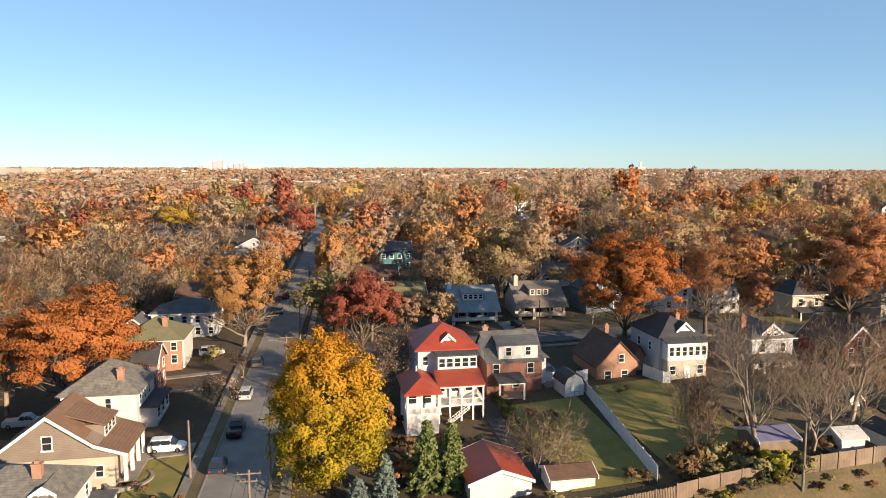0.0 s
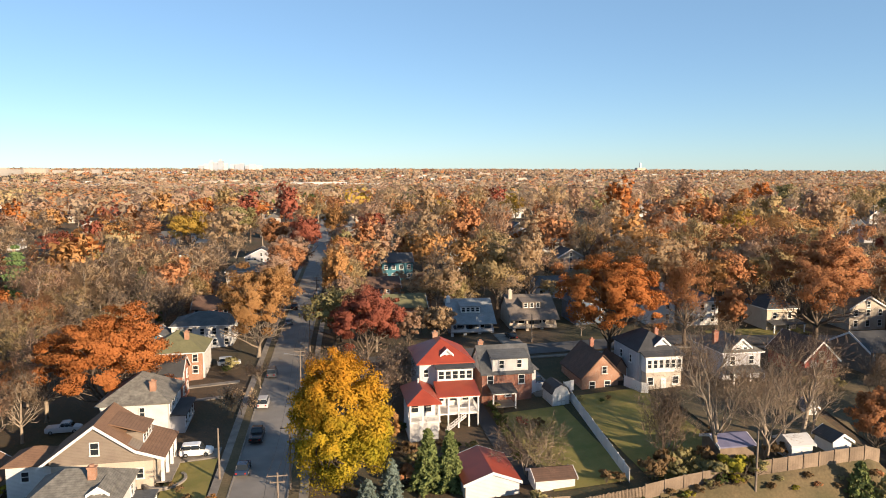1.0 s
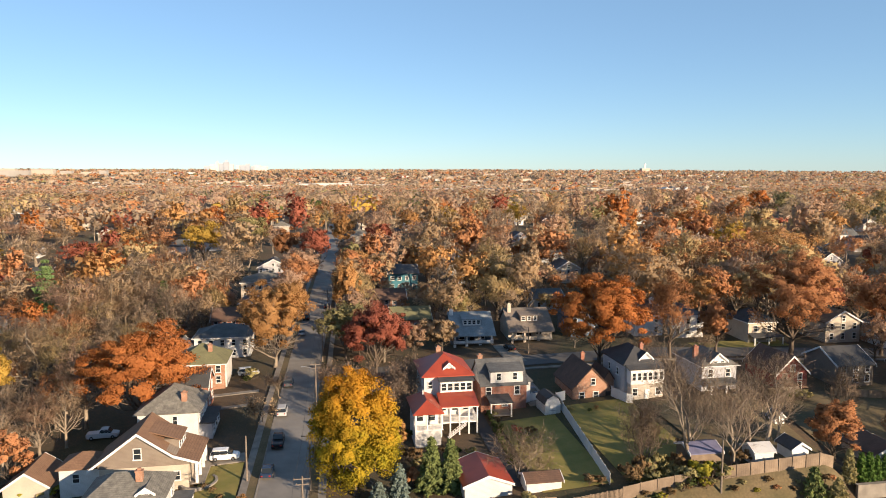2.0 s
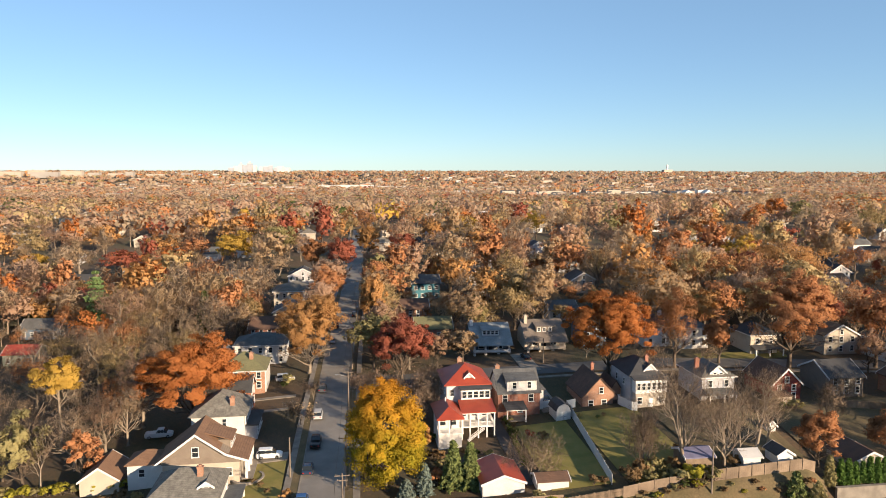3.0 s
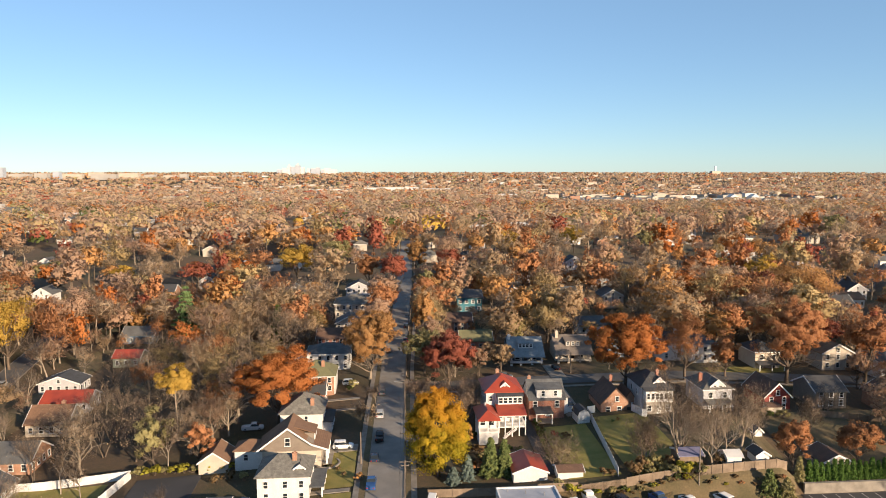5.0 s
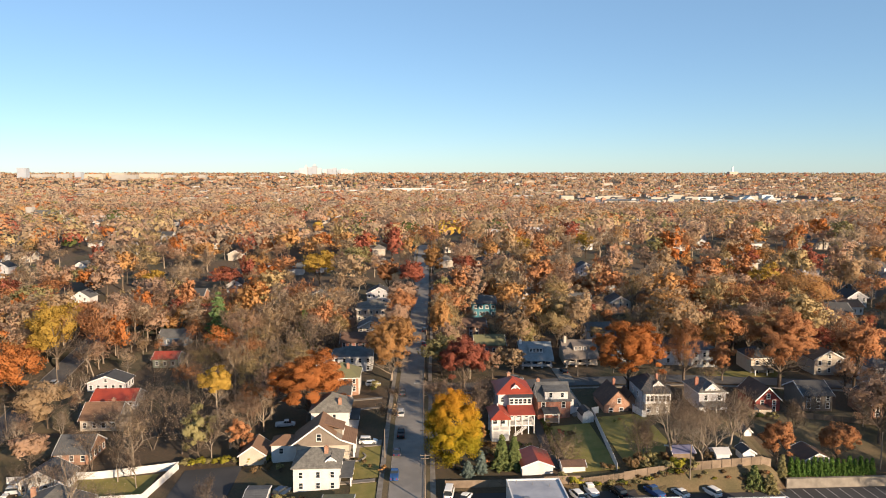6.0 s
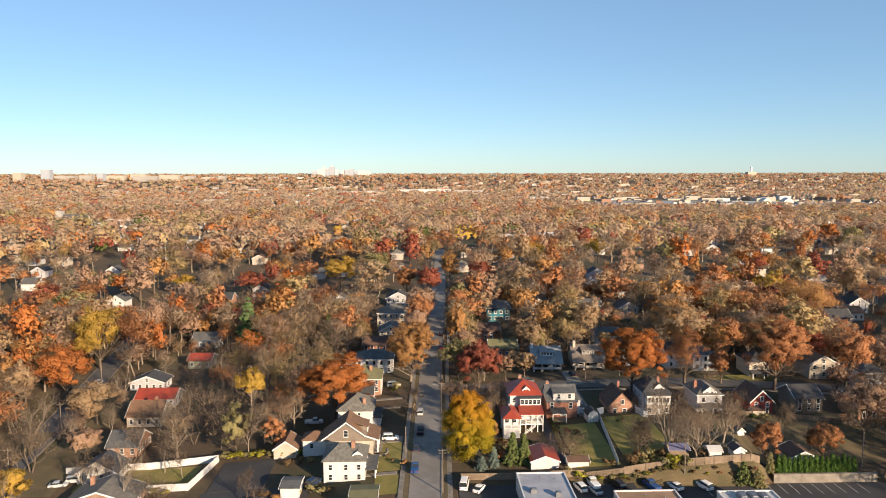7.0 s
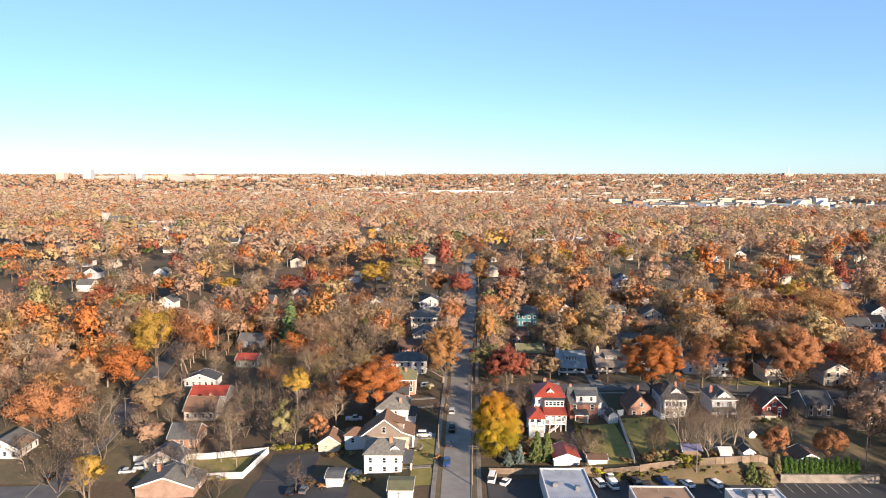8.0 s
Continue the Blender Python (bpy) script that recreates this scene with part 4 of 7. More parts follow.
# ---- the red-roofed house with its porches ----
def red_roof_house():
    z = 3.4
    h = thing("house", pose(18.4, 106.5, z), "white three-storey house with bright red roofs and a back porch", "house", "houses along the side street")
    W, D = 8.8, 10.6
    walls(h, W, D, -1.5, 9.4, M_WHITE)
    bm = bmesh.new()
    roof_hip(bm, W, D, 9.4, 3.2, 0.6, flat_len=1.6)
    roof_part(h, bm, M_R_RED, "bright red hipped roof")
    gable_dormer(h, 0.4, -4.3, -1.2, 1.7, 9.7, 10.7, 0.8, M_TRIM, M_R_RED, 2)
    chimney(h, -0.6, 2.0, 9, 13.2)
    # closed sun porch on the upper floor
    walls(h, 6.0, 1.8, 6.6, 8.9, M_TRIM, 1.3, -6.2, name="sun_porch")
    for i in range(5):
        window_at(h, Matrix.Translation((-1.05 + i * 1.18, -7.13, 7.25)), 0.85, 1.25)
    # porch roof in charcoal: the shadow below the eave is in its colour
    slab(h, "sun_porch_roof", -2.0, 4.6, -7.5, -5.2, 8.9, 9.35, 0.16, M_R_DARK)
    # lower porch with its lean-to roof
    slab(h, "porch_roof", -2.4, 4.6, -11.6, -7.0, 5.55, 6.75, 0.16, M_R_RED, "red lean-to porch roof")
    slab(h, "porch_deck", -2.4, 4.4, -11.3, -5.3, 2.55, 2.55, 0.22, M_TRIM)
    slab(h, "porch_beam", -2.4, 4.5, -11.35, -11.1, 5.3, 5.3, 0.26, M_TRIM)
    walls(h, 6.6, 0.2, 2.7, 5.5, M_WHITE, 1.0, -7.2, name="porch_wall")
    for i in range(3):
        window_at(h, Matrix.Translation((-1.2 + i * 2.1, -7.32, 3.6)), 1.0, 1.4)
    posts(h, (-2.2, -0.6, 1.1, 2.8, 4.3), -11.2, -1.0, 5.3)
    railing(h, -0.6, 4.3, -11.2, 2.75)
    railing(h, -11.2, -7.2, 4.3, 2.75, along=1)
    bm = bmesh.new()
    for i in range(12):
        x, zz = 2.1 - i * 0.27, 2.5 - i * 0.2
        box(bm, x - 0.3, x, -12.4, -11.4, zz - 0.05, zz)
    box(bm, -1.1, 2.1, -12.45, -12.4, 0.0, 0.06)
    part("stair", bm, M_TRIM, h, "white wooden stair down to the garden")
    bm = bmesh.new()
    for zz in (0.0, 0.45, 0.9):
        prism(bm, [(-1.1, 0.05 + zz), (2.1, 2.45 + zz), (2.1, 2.55 + zz), (-1.1, 0.15 + zz)], 1, -12.44, -12.38)
    for i in range(9):
        x = -1.0 + i * 0.38
        zz = 0.15 + (x + 1.1) * 0.75
        box(bm, x - 0.03, x + 0.03, -12.44, -12.38, zz, zz + 0.9)
    part("stair_rail", bm, M_TRIM, h)
    # side wing with a balcony
    walls(h, 4.5, 7.6, -1.5, 2.6, M_WHITE, -5.0, -10.6, name="wing_base")
    walls(h, 4.4, 5.4, 2.6, 5.6, M_WHITE, -5.0, -9.0, name="wing_wall")
    slab(h, "balcony_deck", -7.3, -2.4, -14.5, -11.4, 2.6, 2.6, 0.18, M_TRIM)
    railing(h, -7.25, -2.5, -14.4, 2.75)
    railing(h, -14.4, -11.7, -7.2, 2.75, along=1)
    posts(h, (-7.15, -5.2, -2.6), -14.35, 2.75, 5.6)
    window_at(h, Matrix.Translation((-6.1, -11.73, 3.5)), 1.1, 1.5)
    window_at(h, Matrix.Translation((-4.0, -11.73, 3.5)), 1.1, 1.5)
    bm = bmesh.new()
    roof_hip(bm, 4.7, 9.2, 5.6, 1.9, 0.35, -5.0, -10.0, 5.0)
    roof_part(h, bm, M_R_RED, "red hipped roof of the side wing", "wing_roof")
    bm = bmesh.new()
    tube(bm, (-5.2, -9.0, 6.6), (-5.2, -9.0, 8.2), 0.12)
    part("vent_pipe", bm, M_TRIM, h)
    for u in (-2.6, 0.2, 2.8):
        window(h, "w", u, 7.2, 0.9, 1.3, W / 2, D / 2)
    window(h, "s", -3.3, 7.2, 0.7, 1.2, W / 2, D / 2)
    window_at(h, Matrix.Translation((-7.23, -9.0, 3.5)) @ Matrix.Rotation(radians(-90), 4, "Z"), 0.9, 1.3)


red_roof_house()


def grey_roof_house():
    z = 4.9
    h = thing("house", pose(29.8, 108.0, z), "brick house with grey roof and white upper storey", "house", "houses along the side street")
    W, D = 9.0, 8.6
    walls(h, W, D, -1.5, 5.0, M_BRICK, gable=(0, 3.6))
    walls(h, 0.12, D * 0.86, 4.9, 5.3, M_WHITE, -W / 2 - 0.02, 0, gable=(0, 3.0), name="gable_wall")
    bm = bmesh.new()
    roof_gable(bm, W, D, 5.0, 3.8, 0.35, 0)
    roof_part(h, bm, M_R_GRAY)
    shed_dormer(h, 0.6, -4.2, 0.0, 6.4, 5.2, 7.5, M_WHITE, M_R_GRAY, 2, 0.8, 0.9)
    for u in (-3.0, 2.6):
        window(h, "s", u, 3.0, 0.95, 1.5, W / 2, D / 2)
    window(h, "s", 0.2, 0.8, 0.95, 1.4, W / 2, D / 2)
    slab(h, "porch_roof", -3.6, 0.9, -8.0, -4.2, 2.45, 3.0, 0.16, M_R_DARK, "dark porch roof")
    slab(h, "porch_beam", -3.4, 0.7, -7.8, -7.6, 2.2, 2.2, 0.26, M_TRIM)
    posts(h, (-3.3, 0.6), -7.7, -0.8, 2.2)
    slab(h, "porch_floor", -3.5, 0.8, -7.9, -4.3, 0.0, 0.0, 0.12, M_WALK)
    walls(h, 1.5, 5.0, -1.0, 4.6, M_TRIM, 5.2, 0.5, name="side_bay")
    bm = bmesh.new()
    roof_hip(bm, 1.8, 5.2, 4.6, 0.7, 0.3, 5.2, 0.5)
    roof_part(h, bm, M_R_GRAY, "", "bay_roof")
    chimney(h, -3.6, 1.0, 6, 9.6)


grey_roof_house()


def garden_shed(x, y, z):
    s = thing("garden_shed", pose(x, y, z, 0, 0, 4), "white barn-shaped garden shed with a dark roof", "shed")
    bm = bmesh.new()
    prof = [(-1.55, -0.4), (1.55, -0.4), (1.55, 2.1), (1.15, 3.0), (0, 3.6), (-1.15, 3.0), (-1.55, 2.1)]
    prism(bm, prof, 1, -2.2, 2.2)
    part("wall", bm, M_WHITE, s)
    bm = bmesh.new()
    for a, b in (((-1.7, 2.0), (-1.2, 3.06)), ((-1.2, 3.06), (0, 3.68)), ((0, 3.68), (1.2, 3.06)), ((1.2, 3.06), (1.7, 2.0))):
        prism(bm, [a, b, (b[0], b[1] + 0.09), (a[0], a[1] + 0.09)], 1, -2.35, 2.35)
    part("roof", bm, M_R_DARK, s)
    bm = bmesh.new()
    box(bm, -0.65, 0.65, -2.26, -2.2, -0.1, 1.85)
    part("door", bm, M_TRIM, s)
    bm = bmesh.new()
    box(bm, -0.04, 0.04, -2.28, -2.26, -0.1, 1.85)
    box(bm, -0.65, 0.65, -2.28, -2.26, 0.8, 0.9)
    part("door_brace", bm, M_METAL, s)


garden_shed(37.9, 101.2, 5.0)


def brick_gable_house():
    z = 5.0
    h = thing("house", pose(47.9, 110.0, z), "orange brick bungalow with a gabled end and brown roof", "house", "houses along the side street")
    W, D = 7.8, 10.8
    walls(h, W, D, -1.5, 2.9, M_BRICK2, gable=(1, 3.9))
    bm = bmesh.new()
    roof_gable(bm, W, D, 2.9, 4.0, 0.3, 1)
    roof_part(h, bm, M_R_DBROWN)
    walls(h, 3.4, 7.0, -1.5, 2.7, M_BRICK2, 4.6, 0.6, gable=(1, 2.6), name="wing")
    bm = bmesh.new()
    roof_gable(bm, 3.6, 7.0, 2.7, 2.7, 0.25, 1, 4.6, 0.6)
    roof_part(h, bm, M_R_DBROWN, "", "wing_roof")
    for u in (-2.0, 0.9):
        window(h, "s", u, 0.8, 1.0, 1.3, W / 2, D / 2)
    window(h, "s", 0.3, 3.6, 0.8, 1.2, W / 2, D / 2)
    window_at(h, Matrix.Translation((4.9, -2.95, 0.9)), 0.9, 1.3)
    chimney(h, 1.2, 3.0, 4, 8.0, M_BRICK, 0.36)
    door(h, "s", 3.4, 0.0, W / 2, D / 2)
    slab(h, "terrace", -4.6, 5.2, -9.4, -5.5, -0.35, -0.35, 0.3, M_STONE)


brick_gable_house()


def tall_pale_house():
    z = 6.4
    h = thing("house", pose(57.4, 107.6, z), "pale grey two-storey house with white windowed upper porch", "house", "houses along the side street")
    W, D = 7.4, 10.6
    walls(h, W, D, -1.5, 6.4, M_GRAYWALL)
    bm = bmesh.new()
    roof_hip(bm, W, D, 6.4, 2.9, 0.5, flat_len=3.0)
    roof_part(h, bm, M_R_DARK)
    walls(h, 6.9, 1.9, 3.1, 6.0, M_TRIM, 0.2, -6.2, name="upper_porch")
    walls(h, 6.7, 1.7, -1.5, 3.1, M_BEIGE, 0.2, -6.2, name="lower_porch")
    slab(h, "porch_roof", -3.8, 4.0, -7.6, -5.0, 6.0, 6.7, 0.14, M_R_DARK)
    for i in range(6):
        window_at(h, Matrix.Translation((-2.6 + i * 1.12, -7.17, 3.9)), 0.7, 1.4)
    for u in (-2.3, 2.5):
        window_at(h, Matrix.Translation((u, -7.08, 0.9)), 1.0, 1.3)
    d = door(h, "s", 0.2, 0.0, W / 2, 7.07, material=M_TRIM)
    gable_dormer(h, 1.0, -4.6, -1.0, 2.6, 6.5, 7.4, 1.2, M_TRIM, M_R_DARK, 2)
    chimney(h, 2.6, 1.0, 7, 9.1, M_BRICK, 0.36)
    window(h, "w", -2.0, 3.8, 0.8, 1.3, W / 2, D / 2)
    window(h, "w", 2.0, 3.8, 0.8, 1.3, W / 2, D / 2)
    window(h, "w", 0.0, 0.8, 0.8, 1.3, W / 2, D / 2)


tall_pale_house()

# ---- the taupe gabled house on the corner lot ----
def taupe_house():
    z = 1.9
    h = thing("house", pose(-31.2, 89.7, z), "taupe and cream house with a broad brown gabled roof", "house", "houses along the main street")
    W, D = 14.4, 9.2
    walls(h, 12.8, D, -1.5, 3.9, M_CREAM, 0.0, 0.0)
    bm = bmesh.new()
    prism(bm, [(-6.6, 3.9), (6.6, 3.9), (6.6, 4.3), (-0.8, 8.9), (-6.6, 4.6)], 1, -D / 2, D / 2)
    part("gable", bm, M_TAUPE, h, "taupe shingled gable")
    bm = bmesh.new()
    # ridge line, with a lower pitch towards the street
    prism(bm, [(-8.0, 3.75), (-0.8, 9.1), (4.3, 5.4), (8.0, 4.15), (8.0, 4.35), (4.3, 5.62), (-0.8, 9.34), (-8.0, 3.97)], 1, -D / 2 - 0.5, D / 2 + 0.3)
    roof_part(h, bm, M_R_BROWN, "brown shingled roof")
    bm = bmesh.new()
    prism(bm, [(-8.05, 3.6), (-0.8, 8.95), (4.3, 5.25), (8.05, 4.0), (8.05, 4.38), (4.3, 5.66), (-0.8, 9.38), (-8.05, 4.0)], 1, -D / 2 - 0.58, -D / 2 - 0.5)
    part("trim_board", bm, M_TRIM, h)
    window_at(h, Matrix.Translation((-0.9, -D / 2 - 0.03, 5.2)), 1.0, 1.6)
    for u, zz, w, hh in ((-2.2, 2.9, 1.1, 0.5), (-0.9, 2.9, 1.1, 0.5), (2.2, 1.6, 0.8, 1.3), (4.7, 1.6, 0.8, 1.3)):
        window_at(h, Matrix.Translation((u, -D / 2 - 0.03, zz)), w, hh)
    # dormer towards the street
    bm = bmesh.new()
    box(bm, 1.6, 4.6, -1.9, 2.7, 5.0, 7.0)
    d = part("dormer", bm, M_TAUPE, h)
    bm = bmesh.new()
    prism(bm, [(-0.6, 8.7), (5.0, 6.9), (5.0, 7.05), (-0.6, 8.86)], 1, -2.3, 3.1)
    part("dormer_roof", bm, M_R_BROWN, d)
    for v in (-1.1, 0.4, 1.9):
        window_at(d, Matrix.Translation((4.63, v, 5.55)) @ Matrix.Rotation(radians(90), 4, "Z"), 1.2, 1.0)
    # street porch
    slab(h, "porch_floor", 6.4, 8.6, -4.5, 4.4, 0.6, 0.6, 0.2, M_WALK)
    for v in (-4.3, -1.4, 1.5, 4.2):
        bm = bmesh.new()
        box(bm, 7.35, 7.75, v - 0.2, v + 0.2, 0.8, 4.2)
        part("porch_post", bm, M_TRIM, h)
    bm = bmesh.new()
    arcs = [math.pi * (1.15 + 1.1 * i / 18) for i in range(19)]
    rings = [[bm.verts.new((7.6 + r * math.cos(t), -3.6 + r * math.sin(t), zz)) for r, zz in ((2.9, -0.7), (2.9, 0.75), (2.5, 0.75), (2.5, -0.7))] for t in arcs]
    for p, q in zip(rings, rings[1:]):
        for k in range(4):
            bm.faces.new((p[k], p[(k + 1) % 4], q[(k + 1) % 4], q[k]))
    bm.faces.new(rings[0])
    bm.faces.new(rings[-1][::-1])
    part("terrace_wall", bm, M_STONE, h, "curved stone terrace wall")
    # low wing at the back
    walls(h, 6.4, 5.4, -1.5, 3.4, M_WHITE, -9.6, 0.2, name="wing")
    bm = bmesh.new()
    roof_hip(bm, 6.4, 5.4, 3.4, 1.8, 0.4, -9.6, 0.2)
    roof_part(h, bm, M_R_BROWN, "", "wing_roof")
    window_at(h, Matrix.Translation((-10.4, -2.53, 1.3)), 0.9, 1.3)


taupe_house()


def corner_white_house():
    z = 0.9
    h = thing("house", pose(-31.0, 75.4, z), "white two-storey house with a grey hipped roof", "house", "houses along the main street")
    W, D = 10.2, 9.6
    walls(h, W, D, -1.5, 5.5, M_WHITE)
    bm = bmesh.new()
    roof_hip(bm, W, D, 5.5, 3.0, 0.5, flat_len=3.0)
    roof_part(h, bm, M_R_STONE)
    chimney(h, 2.0, -1.4, 6, 9.2)
    gable_dormer(h, 3.2, -3.6, -0.6, 2.0, 5.9, 6.7, 0.7, M_TRIM, M_R_STONE, 1)
    for u in (-3.4, 0.4, 3.6):
        window(h, "s", u, 3.3, 0.8, 1.3, W / 2, D / 2)
        window(h, "s", u, 0.8, 0.8, 1.3, W / 2, D / 2)
    for u in (-3.0, 3.0):
        window(h, "e", u, 3.4, 0.8, 1.3, W / 2, D / 2)
    slab(h, "porch_roof", 5.1, 8.0, -4.6, 4.4, 3.0, 3.0, 0.2, M_R_GRAY)
    slab(h, "porch_floor", 5.1, 7.9, -4.5, 4.3, 0.2, 0.2, 0.2, M_WALK)
    for v in (-4.3, -1.4, 1.4, 4.1):
        bm = bmesh.new()
        box(bm, 7.5, 7.8, v - 0.15, v + 0.15, 0.4, 3.0)
        part("porch_post", bm, M_TRIM, h)


corner_white_house()


def street_white_house():
    z = 3.1
    h = thing("house", pose(-31.2, 107.0, z), "white stucco house with a weathered grey hipped roof", "house", "houses along the main street")
    W, D = 10.0, 10.6
    walls(h, W, D, -1.5, 5.3, M_WHITE)
    bm = bmesh.new()
    roof_hip(bm, W, D, 5.3, 3.7, 0.6, flat_len=2.0)
    roof_part(h, bm, M_R_STONE)
    chimney(h, 2.6, -3.6, 5, 8.6)
    window(h, "s", 1.2, 3.2, 0.7, 1.5, W / 2, D / 2)
    for u in (-3.4, -0.8, 1.8):
        window(h, "e", u, 3.2, 0.9, 1.4, W / 2, D / 2)
    walls(h, 2.2, 8.4, -1.5, 2.6, M_GRAYWALL, 6.1, 0.6, name="front_porch")
    slab(h, "porch_roof", 5.0, 7.6, -4.0, 5.2, 2.6, 2.6, 0.2, M_R_DARK)
    for v in (-2.4, 0.4, 3.2):
        window_at(h, Matrix.Translation((7.23, v, 0.7)) @ Matrix.Rotation(radians(90), 4, "Z"), 1.5, 1.5)


street_white_house()
house("red brick house with a charcoal gabled roof and porch", -36.0, -27.0, 117.5, 124.5, 5.0, 2.6, "gx", M_BRICK, M_R_DARK, 3.4, chim=((-1.6, -2.2, 5, 8.6),), group="houses along the main street")
porch = house("brick house with a green hipped roof", -36.2, -25.6, 131.5, 142.0, 5.0, 3.6, "hip", M_BRICK2, M_R_GREEN, 3.9, chim=((2.0, -2.2, 6, 8.8),), side="s", over=0.6, group="houses along the main street")
walls(porch, 0.3, 9.0, -1.0, 5.0, M_WHITE, 5.45, 0, name="street_wall")
house("white house with a grey roof among trees", -36.0, -22.5, 155.0, 166.0, 5.4, 2.6, "hip", M_WHITE, M_R_GRAY, side="se", group="houses along the main street")
house("blue gabled cottage with a white porch", -41.0, -36.5, 151.0, 158.0, 4.4, 1.8, "gy", M_TEAL, M_R_GRAY, side="s", group="houses along the main street")
house("brown brick house with a dark roof", -35.0, -23.0, 176.0, 187.0, 4.8, 2.6, "gx", M_BRICK, M_R_DBROWN, group="houses along the main street")
house("small gabled house with a grey roof", -30.0, -20.0, 198.0, 208.0, 4.6, 2.6, "gy", M_BEIGE, M_R_GRAY, group="houses along the main street")
house("large cream house with a pale grey roof", -32.6, -17.0, 226.0, 240.0, 5.8, 3.0, "hip", M_BEIGE, M_R_STONE, side="se", group="houses along the main street")
house("grey house with a gabled roof", -30, -18, 262.0, 272.0, 5.4, 3.0, "gy", M_GRAYWALL, M_R_DARK, group="houses along the main street")

# far side of the side street
def bungalow(label, x0, x1, y0, y1, wall_m, roof_m, dormer_m, posts_m, chim, panes=4):
    z = ground_z((x0 + x1) / 2, y0)
    w, d = x1 - x0, y1 - y0
    h = thing("house", pose((x0 + x1) / 2, (y0 + y1) / 2, z, 0, 0, -3), label, "house", "houses along the side street")
    walls(h, w, d, -1.5, 3.4, wall_m, gable=(0, 3.6))
    bm = bmesh.new()
    half = d / 2
    prism(bm, [(-half - 3.4, 2.35), (0, 7.0), (half + 0.5, 3.0), (half + 0.5, 3.2), (0, 7.22), (-half - 3.4, 2.55)], 0, -w / 2 - 0.5, w / 2 + 0.5)
    roof_part(h, bm, roof_m)
    shed_dormer(h, 0.0, -half + 0.2, -0.4, 4.6, 4.4, 6.1, dormer_m, roof_m, panes, 0.75, 0.5)
    slab(h, "porch_floor", -w / 2, w / 2, -half - 3.1, -half, 0.35, 0.35, 0.18, M_WALK)
    for x in (-w / 2 + 0.5, -w / 6, w / 6, w / 2 - 0.5):
        bm = bmesh.new()
        box(bm, x - 0.32, x + 0.32, -half - 3.0, -half - 2.4, -0.6, 1.4)
        box(bm, x - 0.2, x + 0.2, -half - 2.9, -half - 2.5, 1.4, 2.6)
        part("porch_post", bm, posts_m, h)
    bm = bmesh.new()
    box(bm, -w / 2 + 0.8, w / 2 - 0.8, -half - 2.85, -half - 2.6, 0.5, 1.2)
    part("porch_wall", bm, posts_m, h)
    for u in (-2.6, 2.6):
        window_at(h, Matrix.Translation((u, -half - 0.03, 1.0)), 1.4, 1.4)
    door(h, "s", 0, 0.55, w / 2, half)
    chimney(h, *chim)
    return h


bungalow("grey-roofed bungalow with a wide dormer and deep porch", 28.6, 39.2, 151.0, 161.5, M_BLUEWALL, M_R_SLATE, M_TRIM, M_WHITE, (-4.9, -1.0, 3, 8.0, M_TRIM))
bungalow("brown-roofed bungalow with a deep shaded porch", 43.2, 54.2, 149.0, 159.5, M_BEIGE, M_R_WEATHER, M_TAUPE, M_CREAM, (-4.6, -1.4, 3, 8.6, M_CREAM), 3)
house("small slate-blue house with a gabled roof", 58.5, 67.0, 146.0, 156.0, 4.8, 2.6, "gy", M_BLUEWALL, M_R_DARK, group="houses along the side street")
house("white house with a low dark roof", 74.0, 81.5, 141.0, 152.0, 5.6, 2.2, "gx", M_WHITE, M_R_DARK, chim=((2.6, -1.0, 5, 9.0, M_TRIM),), group="houses along the side street")
house("tall white house with a bare porch", 82.6, 91.0, 138.0, 149.0, 5.6, 2.6, "hip", M_WHITE, M_R_GRAY, group="houses along the side street")
cr = house("cream two-storey house with a blue-grey hipped roof", 99.0, 106.6, 131.0, 141.0, 5.8, 2.6, "hip", M_CREAM, M_R_DARK, 7.6, group="houses along the side street")
slab(cr, "porch_roof", -4.2, 4.2, -8.0, -5.2, 2.7, 3.2, 0.16, M_R_DARK)
posts(cr, (-3.8, 0.0, 3.8), -7.8, -1.0, 2.7)
slab(cr, "porch_floor", -4.0, 4.0, -7.9, -5.3, 0.3, 0.3, 0.16, M_WALK)
house("beige house with a brown roof behind a tree", 118.0, 127.5, 128.0, 138.0, 5.2, 2.6, "gy", M_BEIGE, M_R_BROWN, group="houses along the side street")
# near side of the side street, further on
gg = house("grey two-storey house with a white gabled attic", 69.0, 76.4, 100.5, 111.0, 5.6, 2.6, "hip", M_GRAYWALL, M_R_STONE, 6.7, chim=((-2.8, -1.0, 6, 8.8, M_BRICK),), group="houses along the side street")
gable_dormer(gg, 0.0, -5.0, -1.0, 3.4, 5.7, 6.6, 1.4, M_TRIM, M_R_GRAY, 2)
slab(gg, "porch_roof", -3.6, 3.0, -8.2, -5.2, 2.6, 3.1, 0.16, M_R_STONE)
posts(gg, (-3.2, 0, 2.6), -8.0, -1.0, 2.6)
rb = house("deep red house with a steep gabled front and white trim", 84.0, 90.6, 98.5, 109.0, 4.4, 3.2, "gy", M_REDWALL, M_R_DBROWN, 6.5, win=(0.8, 1.5), group="houses along the side street")
walls(rb, 3.4, 2.6, -1.0, 2.4, M_CREAM, -2.0, -6.4, name="back_porch")
slab(rb, "porch_roof", -3.9, -0.1, -7.9, -5.1, 2.4, 2.9, 0.14, M_R_DBROWN)
house("dark house in deep shade under an oak", 97.0, 105.0, 98.0, 108.0, 4.4, 2.6, "gx", M_TAUPE, M_R_DARK, group="houses along the side street")
